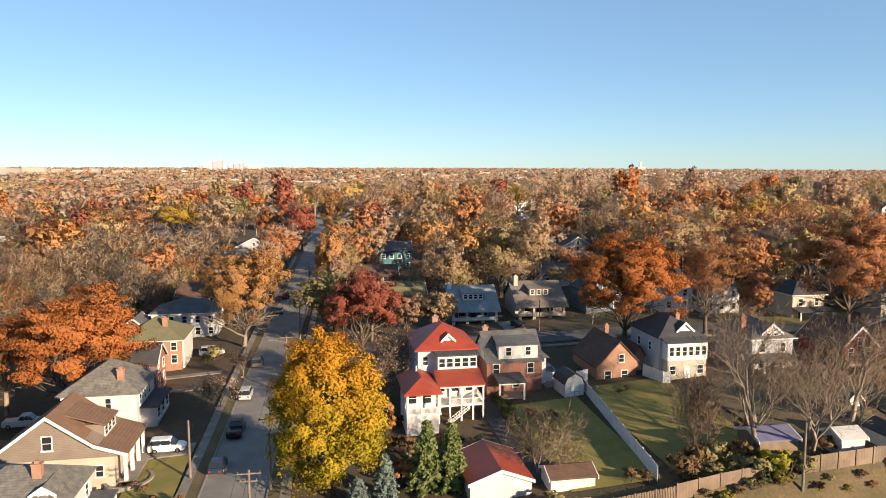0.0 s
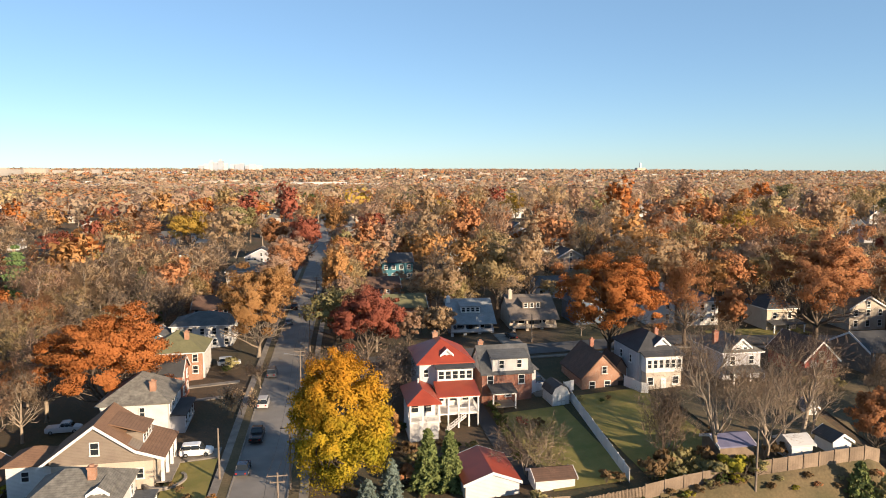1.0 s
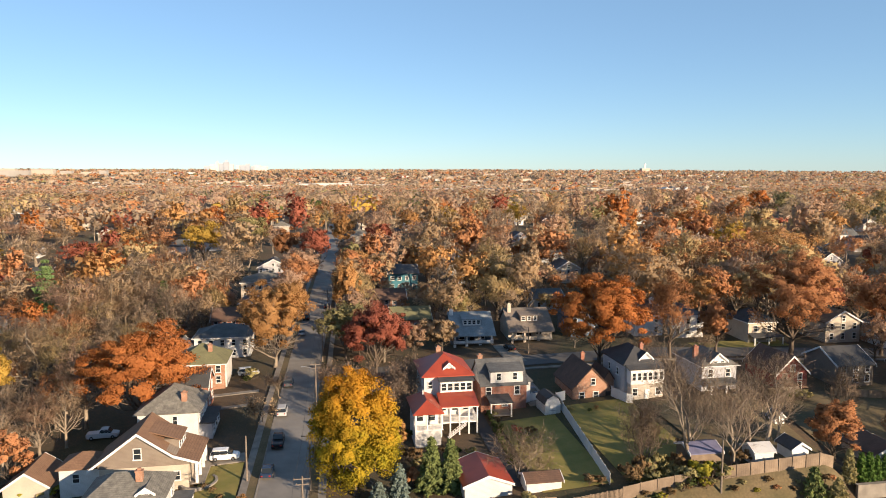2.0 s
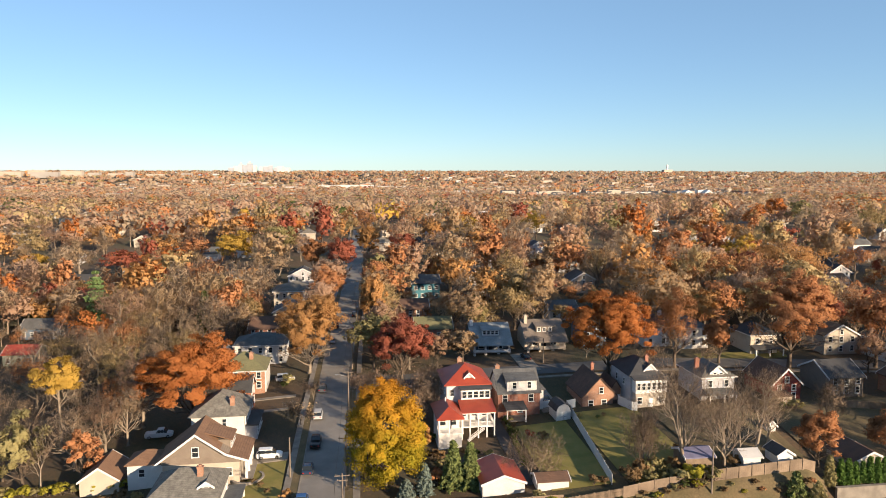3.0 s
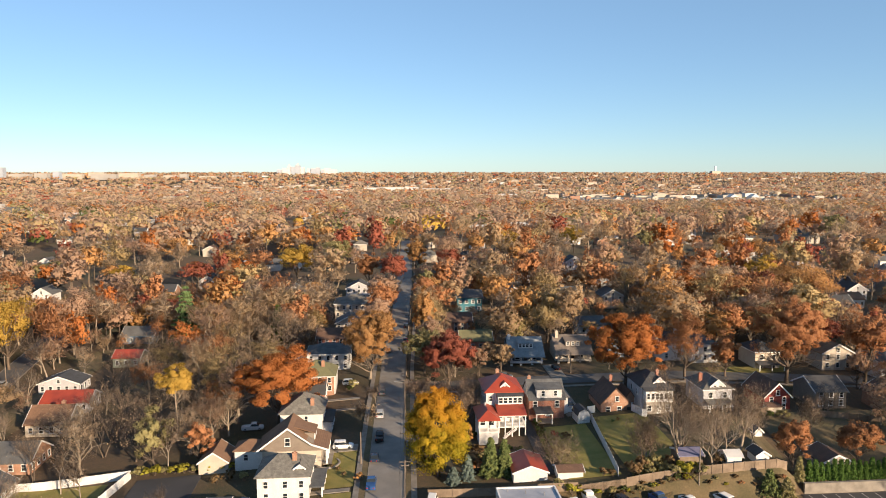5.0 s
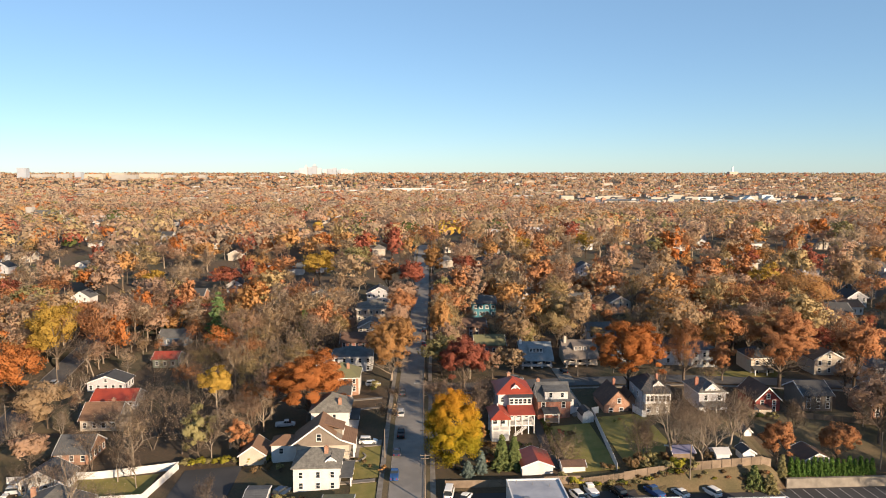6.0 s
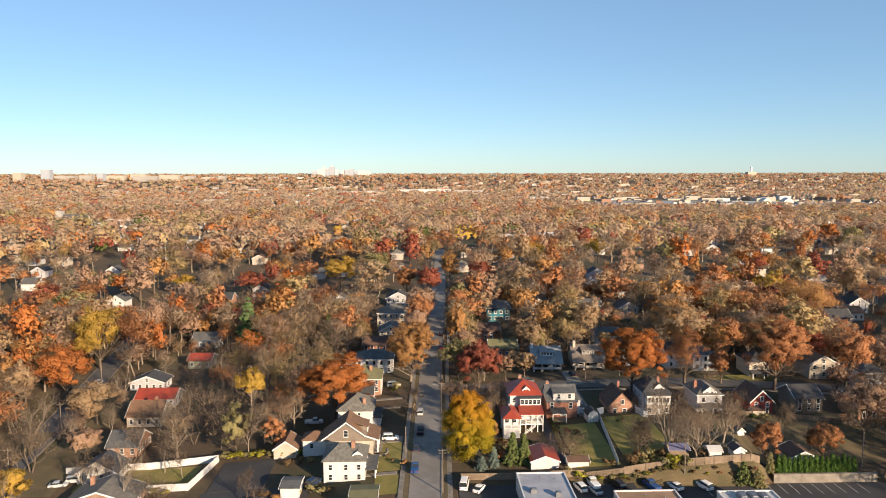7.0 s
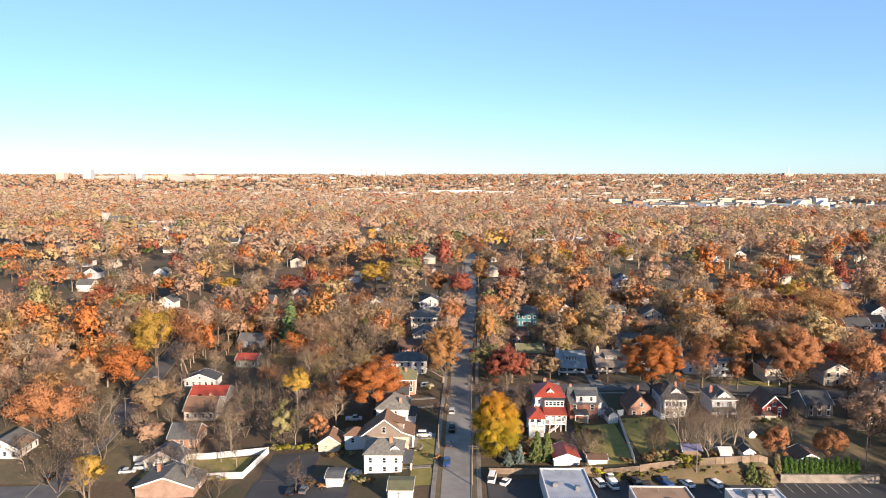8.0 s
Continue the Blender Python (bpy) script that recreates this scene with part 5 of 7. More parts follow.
house("brick cottage with a small porch among trees", 112.0, 121.0, 92.0, 102.0, 4.2, 2.6, "gy", M_BRICK2, M_R_DBROWN, group="houses along the side street")
house("white house half hidden by oaks", 129.0, 138.0, 118.0, 129.0, 5.2, 2.4, "hip", M_WHITE, M_R_GRAY, group="houses along the side street")
# towards the north, right of the main street
house("green-roofed house in shade", 14.5, 25.5, 168.0, 178.0, 3.6, 2.6, "gx", M_BRICK, M_R_GREEN, side="s", group="houses along the main street")
tb = house("tan brick house with a gabled wing", 9.2, 21.5, 194.0, 204.0, 4.2, 2.6, "gx", M_BRICK2, M_R_DBROWN, group="houses along the main street")
walls(tb, 4.2, 3.4, -1.0, 4.0, M_BRICK2, -4.0, -6.0, gable=(1, 3.0), name="gabled_wing")
bm = bmesh.new()
roof_gable(bm, 4.2, 3.4, 4.0, 3.0, 0.3, 1, -4.0, -6.0)
roof_part(tb, bm, M_R_DBROWN, "", "wing_roof")
house("teal two-storey house with white windows", 19.0, 29.6, 226.0, 236.0, 6.2, 2.6, "gx", M_TEAL, M_R_GRAY, win=(1.1, 1.3), gap=2.0, group="houses along the main street")
house("white gabled house behind bare trees", 40.0, 47.5, 228.0, 238.0, 5.8, 2.8, "gy", M_WHITE, M_R_GRAY, group="houses along the main street")
house("white house with pale walls among yellow trees", 62.0, 72.0, 222.0, 232.0, 5.6, 1.8, "gx", M_WHITE, M_R_GRAY, group="houses of the neighbourhood")
house("beige gabled house among trees", 78.0, 87.0, 214.0, 224.0, 5.2, 2.6, "gy", M_BEIGE, M_R_GRAY, group="houses of the neighbourhood")
house("low white house with a grey roof", 58.0, 67.5, 176.0, 186.0, 3.4, 2.2, "gx", M_WHITE, M_R_GRAY, group="houses of the neighbourhood")
# west of the main street
house("small white cottage with a red metal roof", -107.5, -94.5, 133.5, 142.0, 3.2, 2.2, "gx", M_GRAYWALL, M_R_RED, group="houses of the west street")
house("brown-roofed house with pale walls", -103.5, -93.0, 117.0, 127.0, 3.4, 3.4, "gx", M_CREAM, M_R_BROWN, chim=((2.0, 1.0, 4, 7.6),), group="houses of the west street")
house("low cottage with a grey roof", -100.0, -91.5, 95.0, 105.0, 3.0, 3.0, "gx", M_BRICK2, M_R_GRAY, group="houses of the west street")
house("white gabled cottage with a small porch", -100.5, -90.5, 79.0, 87.0, 3.0, 2.8, "gy", M_WHITE, M_R_GRAY, group="houses of the west street")
house("faded brick bungalow with a grey roof and white eaves", -96.0, -80.5, 63.5, 73.0, 2.9, 2.6, "gy", M_BRICK3, M_R_STONE, side="e", gap=4.6, group="houses of the west street", chim=((-4.0, 2.0, 3, 6.4),))
house("white gabled cottage across the street", -152.0, -141.0, 86.0, 96.0, 3.2, 2.8, "gy", M_WHITE, M_R_GRAY, group="houses of the west street")
house("green cottage with a small red roof", -104.0, -95.0, 176.0, 184.0, 3.4, 1.8, "gx", M_GREENWALL, M_R_RED, group="houses of the west street")
house("pale cottage with a dark roof", -116.0, -104.0, 150.0, 158.0, 3.2, 2.2, "gy", M_GRAYWALL, M_R_DARK, group="houses of the west street")
house("grey-blue cottage in shade", -112.0, -100.0, 206.0, 215.0, 3.6, 2.4, "gx", M_BLUEWALL, M_R_GRAY, group="houses of the west street")
house("brick cottage with a pale hipped roof", -210.0, -198.0, 232.0, 243.0, 4.2, 2.6, "hip", M_BRICK3, M_R_STONE, group="houses of the west street")
house("white gabled house across the west street", -176.0, -166.0, 196.0, 206.0, 4.6, 2.6, "gy", M_WHITE, M_R_GRAY, group="houses of the west street")

# ---- garages, sheds and shops ----
def outbuilding(label, x0, x1, y0, y1, eave, rise, kind, wall_m, roof_m, wide_door=True, base=None, name="garage", turn=0.0):
    h = house(label, x0, x1, y0, y1, eave, rise, kind, wall_m, roof_m, base, turn, 0.3, side="", name=name, group="garages and sheds")
    if wide_door:
        bm = bmesh.new()
        d = y1 - y0
        box(bm, -1.3, 1.3, -d / 2 - 0.05, -d / 2 + 0.05, -0.1, 2.1)
        for i in range(3):
            box(bm, -1.2, 1.2, -d / 2 - 0.08, -d / 2, 0.1 + i * 0.66, 0.6 + i * 0.66)
        part("garage_door", bm, M_TRIM, h)
    return h


outbuilding("cream gabled garage with a brown roof", -51.8, -45.4, 86.8, 94.5, 2.6, 2.2, "gy", M_CREAM, M_R_BROWN, False)
outbuilding("white garage with a red metal roof", 15.7, 22.8, 72.0, 80.6, 2.0, 1.3, "gy", M_WHITE, M_R_RED, False)
outbuilding("low shed with a tan roof", 24.9, 30.2, 71.6, 75.0, 1.5, 0.7, "gx", M_WHITE, M_R_DBROWN, False, name="garden_shed")
outbuilding("small white shed behind a fence", 59.8, 62.9, 69.2, 72.6, 2.3, 0.8, "gx", M_WHITE, M_R_PALE, False, name="garden_shed")
outbuilding("white gabled shed behind a fence", 66.0, 68.8, 69.2, 72.8, 2.0, 0.9, "gy", M_TRIM, M_R_DARK, False, name="garden_shed")
outbuilding("dark shed with a blue tarpaulin roof", 50.4, 55.4, 71.0, 75.5, 2.6, 0.8, "gx", M_WOOD, plain("blue_tarpaulin", (0.16, 0.16, 0.26), (0.12, 0.12, 0.2), 1, 0.6), False, name="garden_shed")
outbuilding("tiny white playhouse on a lawn", 74.0, 75.8, 84.6, 86.6, 1.4, 0.9, "gy", M_TRIM, M_R_GRAY, False, name="playhouse")
outbuilding("dark brown garage with white gable boards", 80.6, 87.4, 69.5, 76.5, 2.0, 1.6, "gy", M_BEIGE, M_R_DBROWN, False)
outbuilding("small building with a green roof", -28.2, -22.0, 54.5, 62.0, 2.9, 0.6, "gx", M_WHITE, M_R_GREEN, False, name="garage")
outbuilding("grey garage with a flat top", -45.5, -41.0, 64.0, 70.0, 2.6, 0.5, "gx", M_WHITE, M_R_GRAY, False)


def shop(label, x0, x1, y0, y1, top, wall_m, roof_m, units):
    cx, cy, w, d = (x0 + x1) / 2, (y0 + y1) / 2, x1 - x0, y1 - y0
    s = thing("shop_building", pose(cx, cy, 1.5), label, "shop building", "flat-roofed shops")
    walls(s, w, d, -0.5, top, wall_m)
    bm = bmesh.new()
    box(bm, -w / 2 + 0.25, w / 2 - 0.25, -d / 2 + 0.25, d / 2 - 0.25, top, top + 0.06)
    part("roof", bm, roof_m, s, "flat roof")
    bm = bmesh.new()
    for a in ((-w / 2 - 0.04, w / 2 + 0.04, -d / 2 - 0.04, -d / 2 + 0.25), (-w / 2 - 0.04, w / 2 + 0.04, d / 2 - 0.25, d / 2 + 0.04),
              (-w / 2 - 0.04, -w / 2 + 0.25, -d / 2 + 0.25, d / 2 - 0.25), (w / 2 - 0.25, w / 2 + 0.04, -d / 2 + 0.25, d / 2 - 0.25)):
        box(bm, *a, top - 0.1, top + 0.35)
    part("parapet", bm, M_TRIM, s)
    for x, y, a, b, c in units:
        bm = bmesh.new()
        box(bm, x - a, x + a, y - b, y + b, top + 0.06, top + c)
        box(bm, x - a * 0.6, x + a * 0.6, y - b * 0.6, y + b * 0.6, top + c, top + c + 0.12)
        part("rooftop_unit", bm, M_METAL, s, "grey metal rooftop unit")
    for i in range(3):
        bm = bmesh.new()
        tube(bm, (-w / 3 + i * w / 3.4, d / 2 - 1.5 - i, top), (-w / 3 + i * w / 3.4, d / 2 - 1.5 - i, top + 0.7), 0.1)
        part("vent_pipe", bm, M_METAL, s)
    for u in (-w / 4, w / 4):
        window_at(s, Matrix.Translation((u, -d / 2 - 0.02, 0.9)), 2.2, 1.6)
    return s


shop("white shop building with a pale grey flat roof", 10.8, 22.4, 47.0, 64.2, 3.9, M_WHITE, M_R_FLAT, ((-3.2, -1.5, 0.7, 0.6, 1.0), (2.0, -3.5, 0.6, 0.6, 1.1)))
shop("shop building with a tan felt roof", 31.6, 45.6, 38.0, 54.0, 3.9, M_BEIGE, M_R_TAN, ((2.0, 0.0, 0.6, 0.6, 0.8),))
shop("white-roofed shop building with vents", 54.8, 67.4, 36.0, 53.0, 3.9, M_WHITE, M_R_PALE, ((-2.0, 5.0, 0.9, 1.6, 0.9), (0.4, 5.0, 0.9, 1.6, 0.9), (2.8, 5.0, 0.9, 1.6, 0.9)))

# the next street to the east
EAST = [("white house with a low grey roof", 146, 157, 186, 195, 3.4, 2.4, "gx", M_WHITE, M_R_GRAY), ("dark-roofed house among trees", 164, 175, 196, 205, 4.4, 2.8, "gx", M_BEIGE, M_R_DARK), ("white house with a tan roof", 178, 188, 208, 217, 3.6, 2.2, "gx", M_WHITE, M_R_BROWN),
        ("pale house with a gabled front", 190, 199, 222, 232, 4.6, 2.8, "gy", M_GRAYWALL, M_R_DARK), ("brick house with a grey roof", 166, 176, 226, 235, 4.0, 2.6, "gx", M_BRICK3, M_R_GRAY), ("white gabled house", 186, 195, 248, 258, 4.6, 2.8, "gy", M_WHITE, M_R_DARK),
        ("blue house with a dark roof", 206, 216, 240, 250, 4.4, 2.6, "gx", M_BLUEWALL, M_R_DARK), ("beige house with a hipped roof", 150, 160, 214, 224, 4.2, 2.6, "hip", M_BEIGE, M_R_GRAY), ("white cottage with a dark roof", 130, 139, 226, 236, 3.6, 2.8, "gy", M_WHITE, M_R_DARK), ("red brick cottage", 104, 113, 232, 242, 3.8, 2.6, "gx", M_BRICK, M_R_DBROWN)]
for label, x0, x1, y0, y1, eave, rise, kind, wall_m, roof_m in EAST:
    house(label + " on the next street", x0, x1, y0, y1, eave, rise, kind, wall_m, roof_m, group="houses of the next street")

# ---- trees that stand out, one by one ----
TAKEN = []


def claim(x, y, r):
    TAKEN.append((x, y, r))


def single(meshes, x, y, leaf, label, **kw):
    claim(x, y, kw.pop("room", 5.0))
    return plant(meshes, x, y, leaf, label, **kw)


single(leafy_tree(11, 7.6, 10.9, -0.3, 72000, 0.23, 420, 3, hollow=0.5, ragged=0.12, skirt=True, lobe=(0.10, 0.19)), 0.4, 77.4, LEAF["gold"], "tall golden maple with orange top beside the street", room=8, turn=0)
single(leafy_tree(12, 2.4, 3.6, 1.0, 2200, 0.34, 30, 2), 7.2, 88.5, LEAF["amber"], "small orange tree beside the golden maple", room=3)
single(leafy_tree(13, 13.4, 9.8, 1.4, 80000, 0.26, 270, 4, hollow=0.5, ragged=0.3, trunk=0.55, lobe=(0.08, 0.16)), -38.6, 113.5, LEAF["orange"], "broad orange oak behind the white houses", room=12, turn=0)
single(leafy_tree(14, 10.0, 11.2, 0.5, 46000, 0.27, 230, 4, hollow=0.5, ragged=0.3, lobe=(0.09, 0.17), trunk=0.5, bark=M_PALEBARK), -15.6, 143.0, LEAF["amber"], "tall amber oak leaning over the street", room=8, turn=0)
single(leafy_tree(15, 8.6, 9.6, -0.8, 36000, 0.27, 210, 3, hollow=0.5, ragged=0.28, lobe=(0.09, 0.17)), 7.6, 135.5, LEAF["red"], "dark red maple by the corner", room=7, turn=0)
single(leafy_tree(16, 11.8, 10.6, 2.4, 62000, 0.27, 250, 4, hollow=0.5, ragged=0.3, lobe=(0.08, 0.16), trunk=0.55), 55.4, 119.0, LEAF["orange"], "large orange oak by the side street", room=10, turn=0)
single(leafy_tree(17, 4.4, 10.6, 2.5, 8000, 0.40, 70, 3, hollow=0.4), 2.4, 172.0, LEAF["amber"], "slender amber tree beside the street", room=5)
single(leafy_tree(18, 12.6, 12.4, 2.5, 44000, 0.30, 220, 4, hollow=0.4, ragged=0.3, trunk=0.6, lobe=(0.08, 0.16)), 100.5, 117.0, LEAF["rust"], "wide rusty oak with dark limbs", room=11)
single(leafy_tree(19, 4.1, 5.3, 0.4, 15000, 0.25, 130, 3, hollow=0.6, ragged=0.1), 75.8, 72.2, LEAF["rust"], "round rusty pear tree behind the fence", room=5)
single(leafy_tree(20, 4.5, 5.2, 0.4, 15000, 0.25, 130, 3, hollow=0.6, ragged=0.1), 90.4, 72.6, LEAF["rust"], "round rusty tree beside a garage", room=5)
single(leafy_tree(21, 8.2, 9.0, 2.0, 6500, 0.42, 80, 4, hollow=0.3, ragged=0.3), 106.0, 80.0, LEAF["brown"], "brown half-bare oak beside the hedge", room=8)
single(leafy_tree(22, 5.0, 4.9, 10.0, 14000, 0.26, 90, 3, bark=M_PALEBARK, trunk=0.3), -62.5, 108.0, LEAF["yellow"], "tall slim tree with a yellow crown on a pale trunk", room=4)
single(leafy_tree(23, 5.0, 7.0, 0.8, 7000, 0.36, 50, 3), -63.4, 92.5, LEAF["olive"], "upright tree with olive-green leaves", room=3)
single(leafy_tree(24, 4.0, 4.6, 0.8, 4500, 0.34, 40, 3), -53.0, 92.5, LEAF["rust"], "small reddish-brown tree by a garage", room=3)
LEFT_BIG = [("lyel", -138, 176, 11.0, 13.0, "yellow", "tall yellow tree beside the west street"), ("lbr", -128, 201, 11.0, 10.8, "brown", "large brown oak beside the west street"),
            ("lor", -134, 142, 10.2, 9.4, "orange", "orange maple beside the west street"), ("lor2", -138, 99, 13.0, 9.6, "rust", "broad rusty oak over a front lawn"),
            ("lor3", -200, 190, 13.0, 8.0, "orange", "wide orange maple among houses"), ("lrb", -167, 150, 11.2, 8.4, "brown", "reddish-brown oak among houses"),
            ("lyel2", -108, 63, 4.8, 5.4, "yellow", "small yellow tree by the corner"), ("lsm", -104.5, 92, 5.2, 4.0, "brown", "low tan tree beside a cottage"), ("ltan", -113.5, 119, 9.0, 6.6, "tan", "round tan tree beside the west street")]
for i, (_, x, y, R, half, c, lab) in enumerate(LEFT_BIG):
    single(leafy_tree(40 + i, R, half, 1.6, int(4800 + R * 680), 0.42, 110, 3, hollow=0.4), x, y, LEAF[c], lab, room=R * 0.8)
RIGHT_BIG = [(154, 198, 15.4, 11.4, "amber", "broad amber oak beyond the side street"), (106, 206, 12.2, 8.2, "orange", "red-orange maple behind white houses"), (120.5, 202, 11.0, 8.2, "rust", "rusty maple in full leaf"),
             (97.5, 166, 3.2, 5.8, "red", "slim red maple between houses"), (86.5, 124.5, 4.2, 6.2, "rust", "small rusty tree by the side street"), (45.4, 171, 10.6, 10.0, "straw", "broad tree with straw-yellow leaves"),
             (36, 181, 4.0, 4.4, "green", "dark green tree behind bungalows"), (33, 170, 4.0, 4.2, "olive", "olive-green tree behind bungalows"), (123, 116, 8.0, 10.0, "rust", "tall rusty oak over roofs"),
             (17.5, 141.8, 2.8, 4.0, "brown", "thin brown tree by the kerb"), (24.5, 143.5, 4.4, 3.8, "tan", "low tan tree by the side street")]
for i, (x, y, R, half, c, lab) in enumerate(RIGHT_BIG):
    single(leafy_tree(60 + i, R, half, 1.6, int(3800 + R * 720), 0.41, 110, 3, hollow=0.4), x, y, LEAF[c], lab, room=R * 0.8)
single(leafy_tree(25, 7.4, 8.6, 3.0, 7000, 0.9, 70, 4, hollow=0.25, ragged=0.3, limbs=500, twig=0.09), 73.5, 122.0, LEAF["rust"], "thin tree with a few rusty leaves", room=6)
FAR_BIG = [(-61, 327, 12.0, 11.0, "yellow", "broad golden oak in full leaf"), (-41, 336, 12.0, 10.6, "olive", "broad olive-yellow oak in full leaf"), (-7, 277, 7.4, 9.4, "red", "tall red maple where the street ends"), (-20, 290, 6.6, 8.6, "rust", "pinkish-brown maple beside the street"),
           (5.5, 330, 7.0, 10.0, "amber", "tall amber tree where the street ends"), (22, 300, 9.0, 8.4, "red", "broad dark red maple among bare trees"), (-92, 330, 8.0, 6.6, "orange", "orange maple among bare trees"), (-152, 318, 7.6, 5.8, "yellow", "low yellow tree among bare trees")]
for i, (x, y, R, half, c, lab) in enumerate(FAR_BIG):
    single(leafy_tree(140 + i, R, half, 1.6, 9000, 0.52, 110, 3, hollow=0.45, limbs=120), x, y, LEAF[c], lab, room=R * 0.9)
VERGE = [(-15.0, 165, 7.4, 7.8, "amber", "amber oak on the verge of the street"), (-14.2, 184, 7.0, 7.6, "brown", "brown oak on the verge of the street"), (-12.6, 208, 7.0, 8.0, "rust", "rusty oak on the verge of the street"),
         (-11.2, 236, 6.6, 8.0, "brown", "brown oak on the verge of the street"), (2.6, 153, 4.4, 7.4, "brown", "slim brown tree on the verge of the street"), (2.4, 184, 4.6, 8.0, "amber", "slim amber tree on the verge of the street"), (3.2, 202, 5.4, 8.0, "tan", "tan tree on the verge of the street"), (4.6, 226, 5.6, 8.2, "rust", "rusty tree on the verge of the street"), (5.6, 256, 5.6, 8.0, "brown", "brown tree on the verge of the street")]
for i, (x, y, R, half, c, lab) in enumerate(VERGE):
    single(leafy_tree(160 + i, R, half, 2.4, 7500, 0.40, 118, 3, hollow=0.5, limbs=140), x, y, LEAF[c], lab, room=4)
for x, y, h, k in ((4.6, 101.5, 10.5, 170), (9.6, 108.5, 11.5, 171), (2.6, 111.0, 9.5, 172), (12.6, 117.5, 10.0, 173), (-1.6, 121.0, 8.0, 174)):
    single(bare_tree(k, h, 5, 0.72, 0.1, 3, M_PALEBARK, 2, 0.014, leaves=500, leaf_size=0.24, cap=6000), x, y, M_TWIG, "wide bare tree with pale fine twigs", room=3, rest=LEAF["brown"], group="bare trees")
# bare trees
single(bare_tree(81, 21.5, 5, 0.66, 0.13, 3, M_PALEBARK, 2, 0.010, cap=9000, sides=5, thick=1.5), 51.2, 72.8, M_TWIG, "large bare tree with spreading grey limbs", room=6, turn=20)
single(bare_tree(82, 17.5, 5, 0.62, 0.14, 3, M_PALEBARK, 2, 0.010, cap=7500, sides=4, thick=1.45), 57.4, 71.2, M_TWIG, "tall bare tree behind the fence", room=5)
single(bare_tree(83, 16.5, 5, 0.66, 0.13, 3, M_PALEBARK, 1, 0.010, cap=6500, sides=4, thick=1.45), 65.0, 74.5, M_TWIG, "bare tree behind garden sheds", room=5)
single(bare_tree(84, 12.0, 4, 0.55, 0.2, 4, M_BARK, 3, 0.016), 43.4, 73.0, M_TWIG, "thin many-stemmed bare tree by the fence", room=3)
single(bare_tree(85, 9.0, 4, 0.95, 0.05, 4, M_PALEBARK, 3, 0.016), 25.2, 76.2, M_TWIG, "wide bare crab-apple beside the red-roofed garage", room=3)
single(bare_tree(86, 10.5, 4, 0.6, 0.2, 3, M_PALEBARK, 2, 0.016), 86.0, 84.0, M_TWIG, "pale bare tree with upright limbs", room=4)
BARE = [(-79, 111, 18.5, 88), (-70, 113, 20.0, 89), (-56, 111, 12.5, 90), (-69, 97.5, 14, 91), (-87, 170, 16.5, 92), (-65.6, 160, 15.5, 93), (-40, 189.5, 11.5, 94),
        (-128.6, 110, 17, 96), (-122, 73, 15.5, 97), (-53, 62, 9.4, 98), (120.5, 168, 17.5, 99), (86.6, 212, 21, 100), (32, 189, 17, 101), (-13.4, 121, 6.0, 102), (-15.8, 108, 5.0, 103)]
for x, y, h, s in BARE:
    single(bare_tree(s, h, 5 if h > 9 else 4, 0.66, 0.12, 2, M_BARK if s % 3 else M_PALEBARK, 1 + (s % 4 == 0), 0.013, leaves=350 if s % 2 else 0, leaf_size=0.3, cap=2700, thick=1.2), x, y, M_TWIG, "bare deciduous tree with fine grey-brown twigs",
           room=5, rest=LEAF["tan"], group="bare trees")
GARDEN_BARE = [bare_tree(150 + i, 14.5, 5, 0.62, 0.14, 3, (M_PALEBARK, M_BARK)[i % 2], 1 + i % 2, 0.011, leaves=260 * (i % 2), leaf_size=0.22, cap=2700, thick=1.25) for i in range(4)]
WEST_BARE = [(-97, 75.5), (-89, 91), (-84, 67), (-78, 102), (-86, 107), (-92, 113), (-110, 98), (-116, 86), (-105, 109), (-82, 124), (-89, 131.5), (-74, 140), (-84, 152), (-98, 160), (-111, 134), (-76, 122), (-66, 122), (-72, 150), (-58, 134), (-118, 66), (-136, 112), (-128, 90), (-106, 58), (-74, 60), (57, 181)]
for i, (x, y) in enumerate(WEST_BARE):
    single(GARDEN_BARE[i % 4], x, y, M_TWIG, "bare garden tree with fine grey-brown twigs", room=4, scale=0.72 + 0.1 * (i * 7 % 5), rest=LEAF["tan"], group="bare trees")
# conifers
SPRUCE = conifer(120, 8.4, 2.5, 9000, 0.30)
single(SPRUCE, 11.6, 76.8, LEAF["spruce"], "dense green spruce in the back garden", room=2)
single(SPRUCE, 14.4, 76.2, LEAF["spruce"], "dense green spruce in the back garden", room=2, scale=0.95)
single(conifer(121, 5.4, 1.7, 4500, 0.24), 6.6, 75.6, LEAF["blue"], "young blue spruce in a garden", room=2)
single(conifer(122, 3.4, 1.8, 3200, 0.24), 3.4, 74.2, LEAF["blue"], "low blue spruce under the maple", room=2)
single(conifer(123, 24, 7.6, 8000, 0.7, 0.10, 15, 0.10), -86, 201, LEAF["pine"], "tall green pine among bare trees", room=10)
single(conifer(124, 16, 4.6, 4200, 0.6, 0.1, 14, 0.08), -50.5, 191, LEAF["green"], "dark green conifer among bare trees", room=4)
single(conifer(125, 12, 3.6, 2600, 0.6, 0.1, 12, 0.08), -118, 232, LEAF["green"], "dark green conifer among bare trees", room=4)
single(conifer(126, 5.0, 2.4, 1700, 0.34), 66.4, 64.6, LEAF["spruce"], "small spruce at the lot's edge", room=2)
single(conifer(127, 4.4, 2.0, 1500, 0.34), 69.6, 63.6, LEAF["olive"], "yellowish juniper at the lot's edge", room=2)
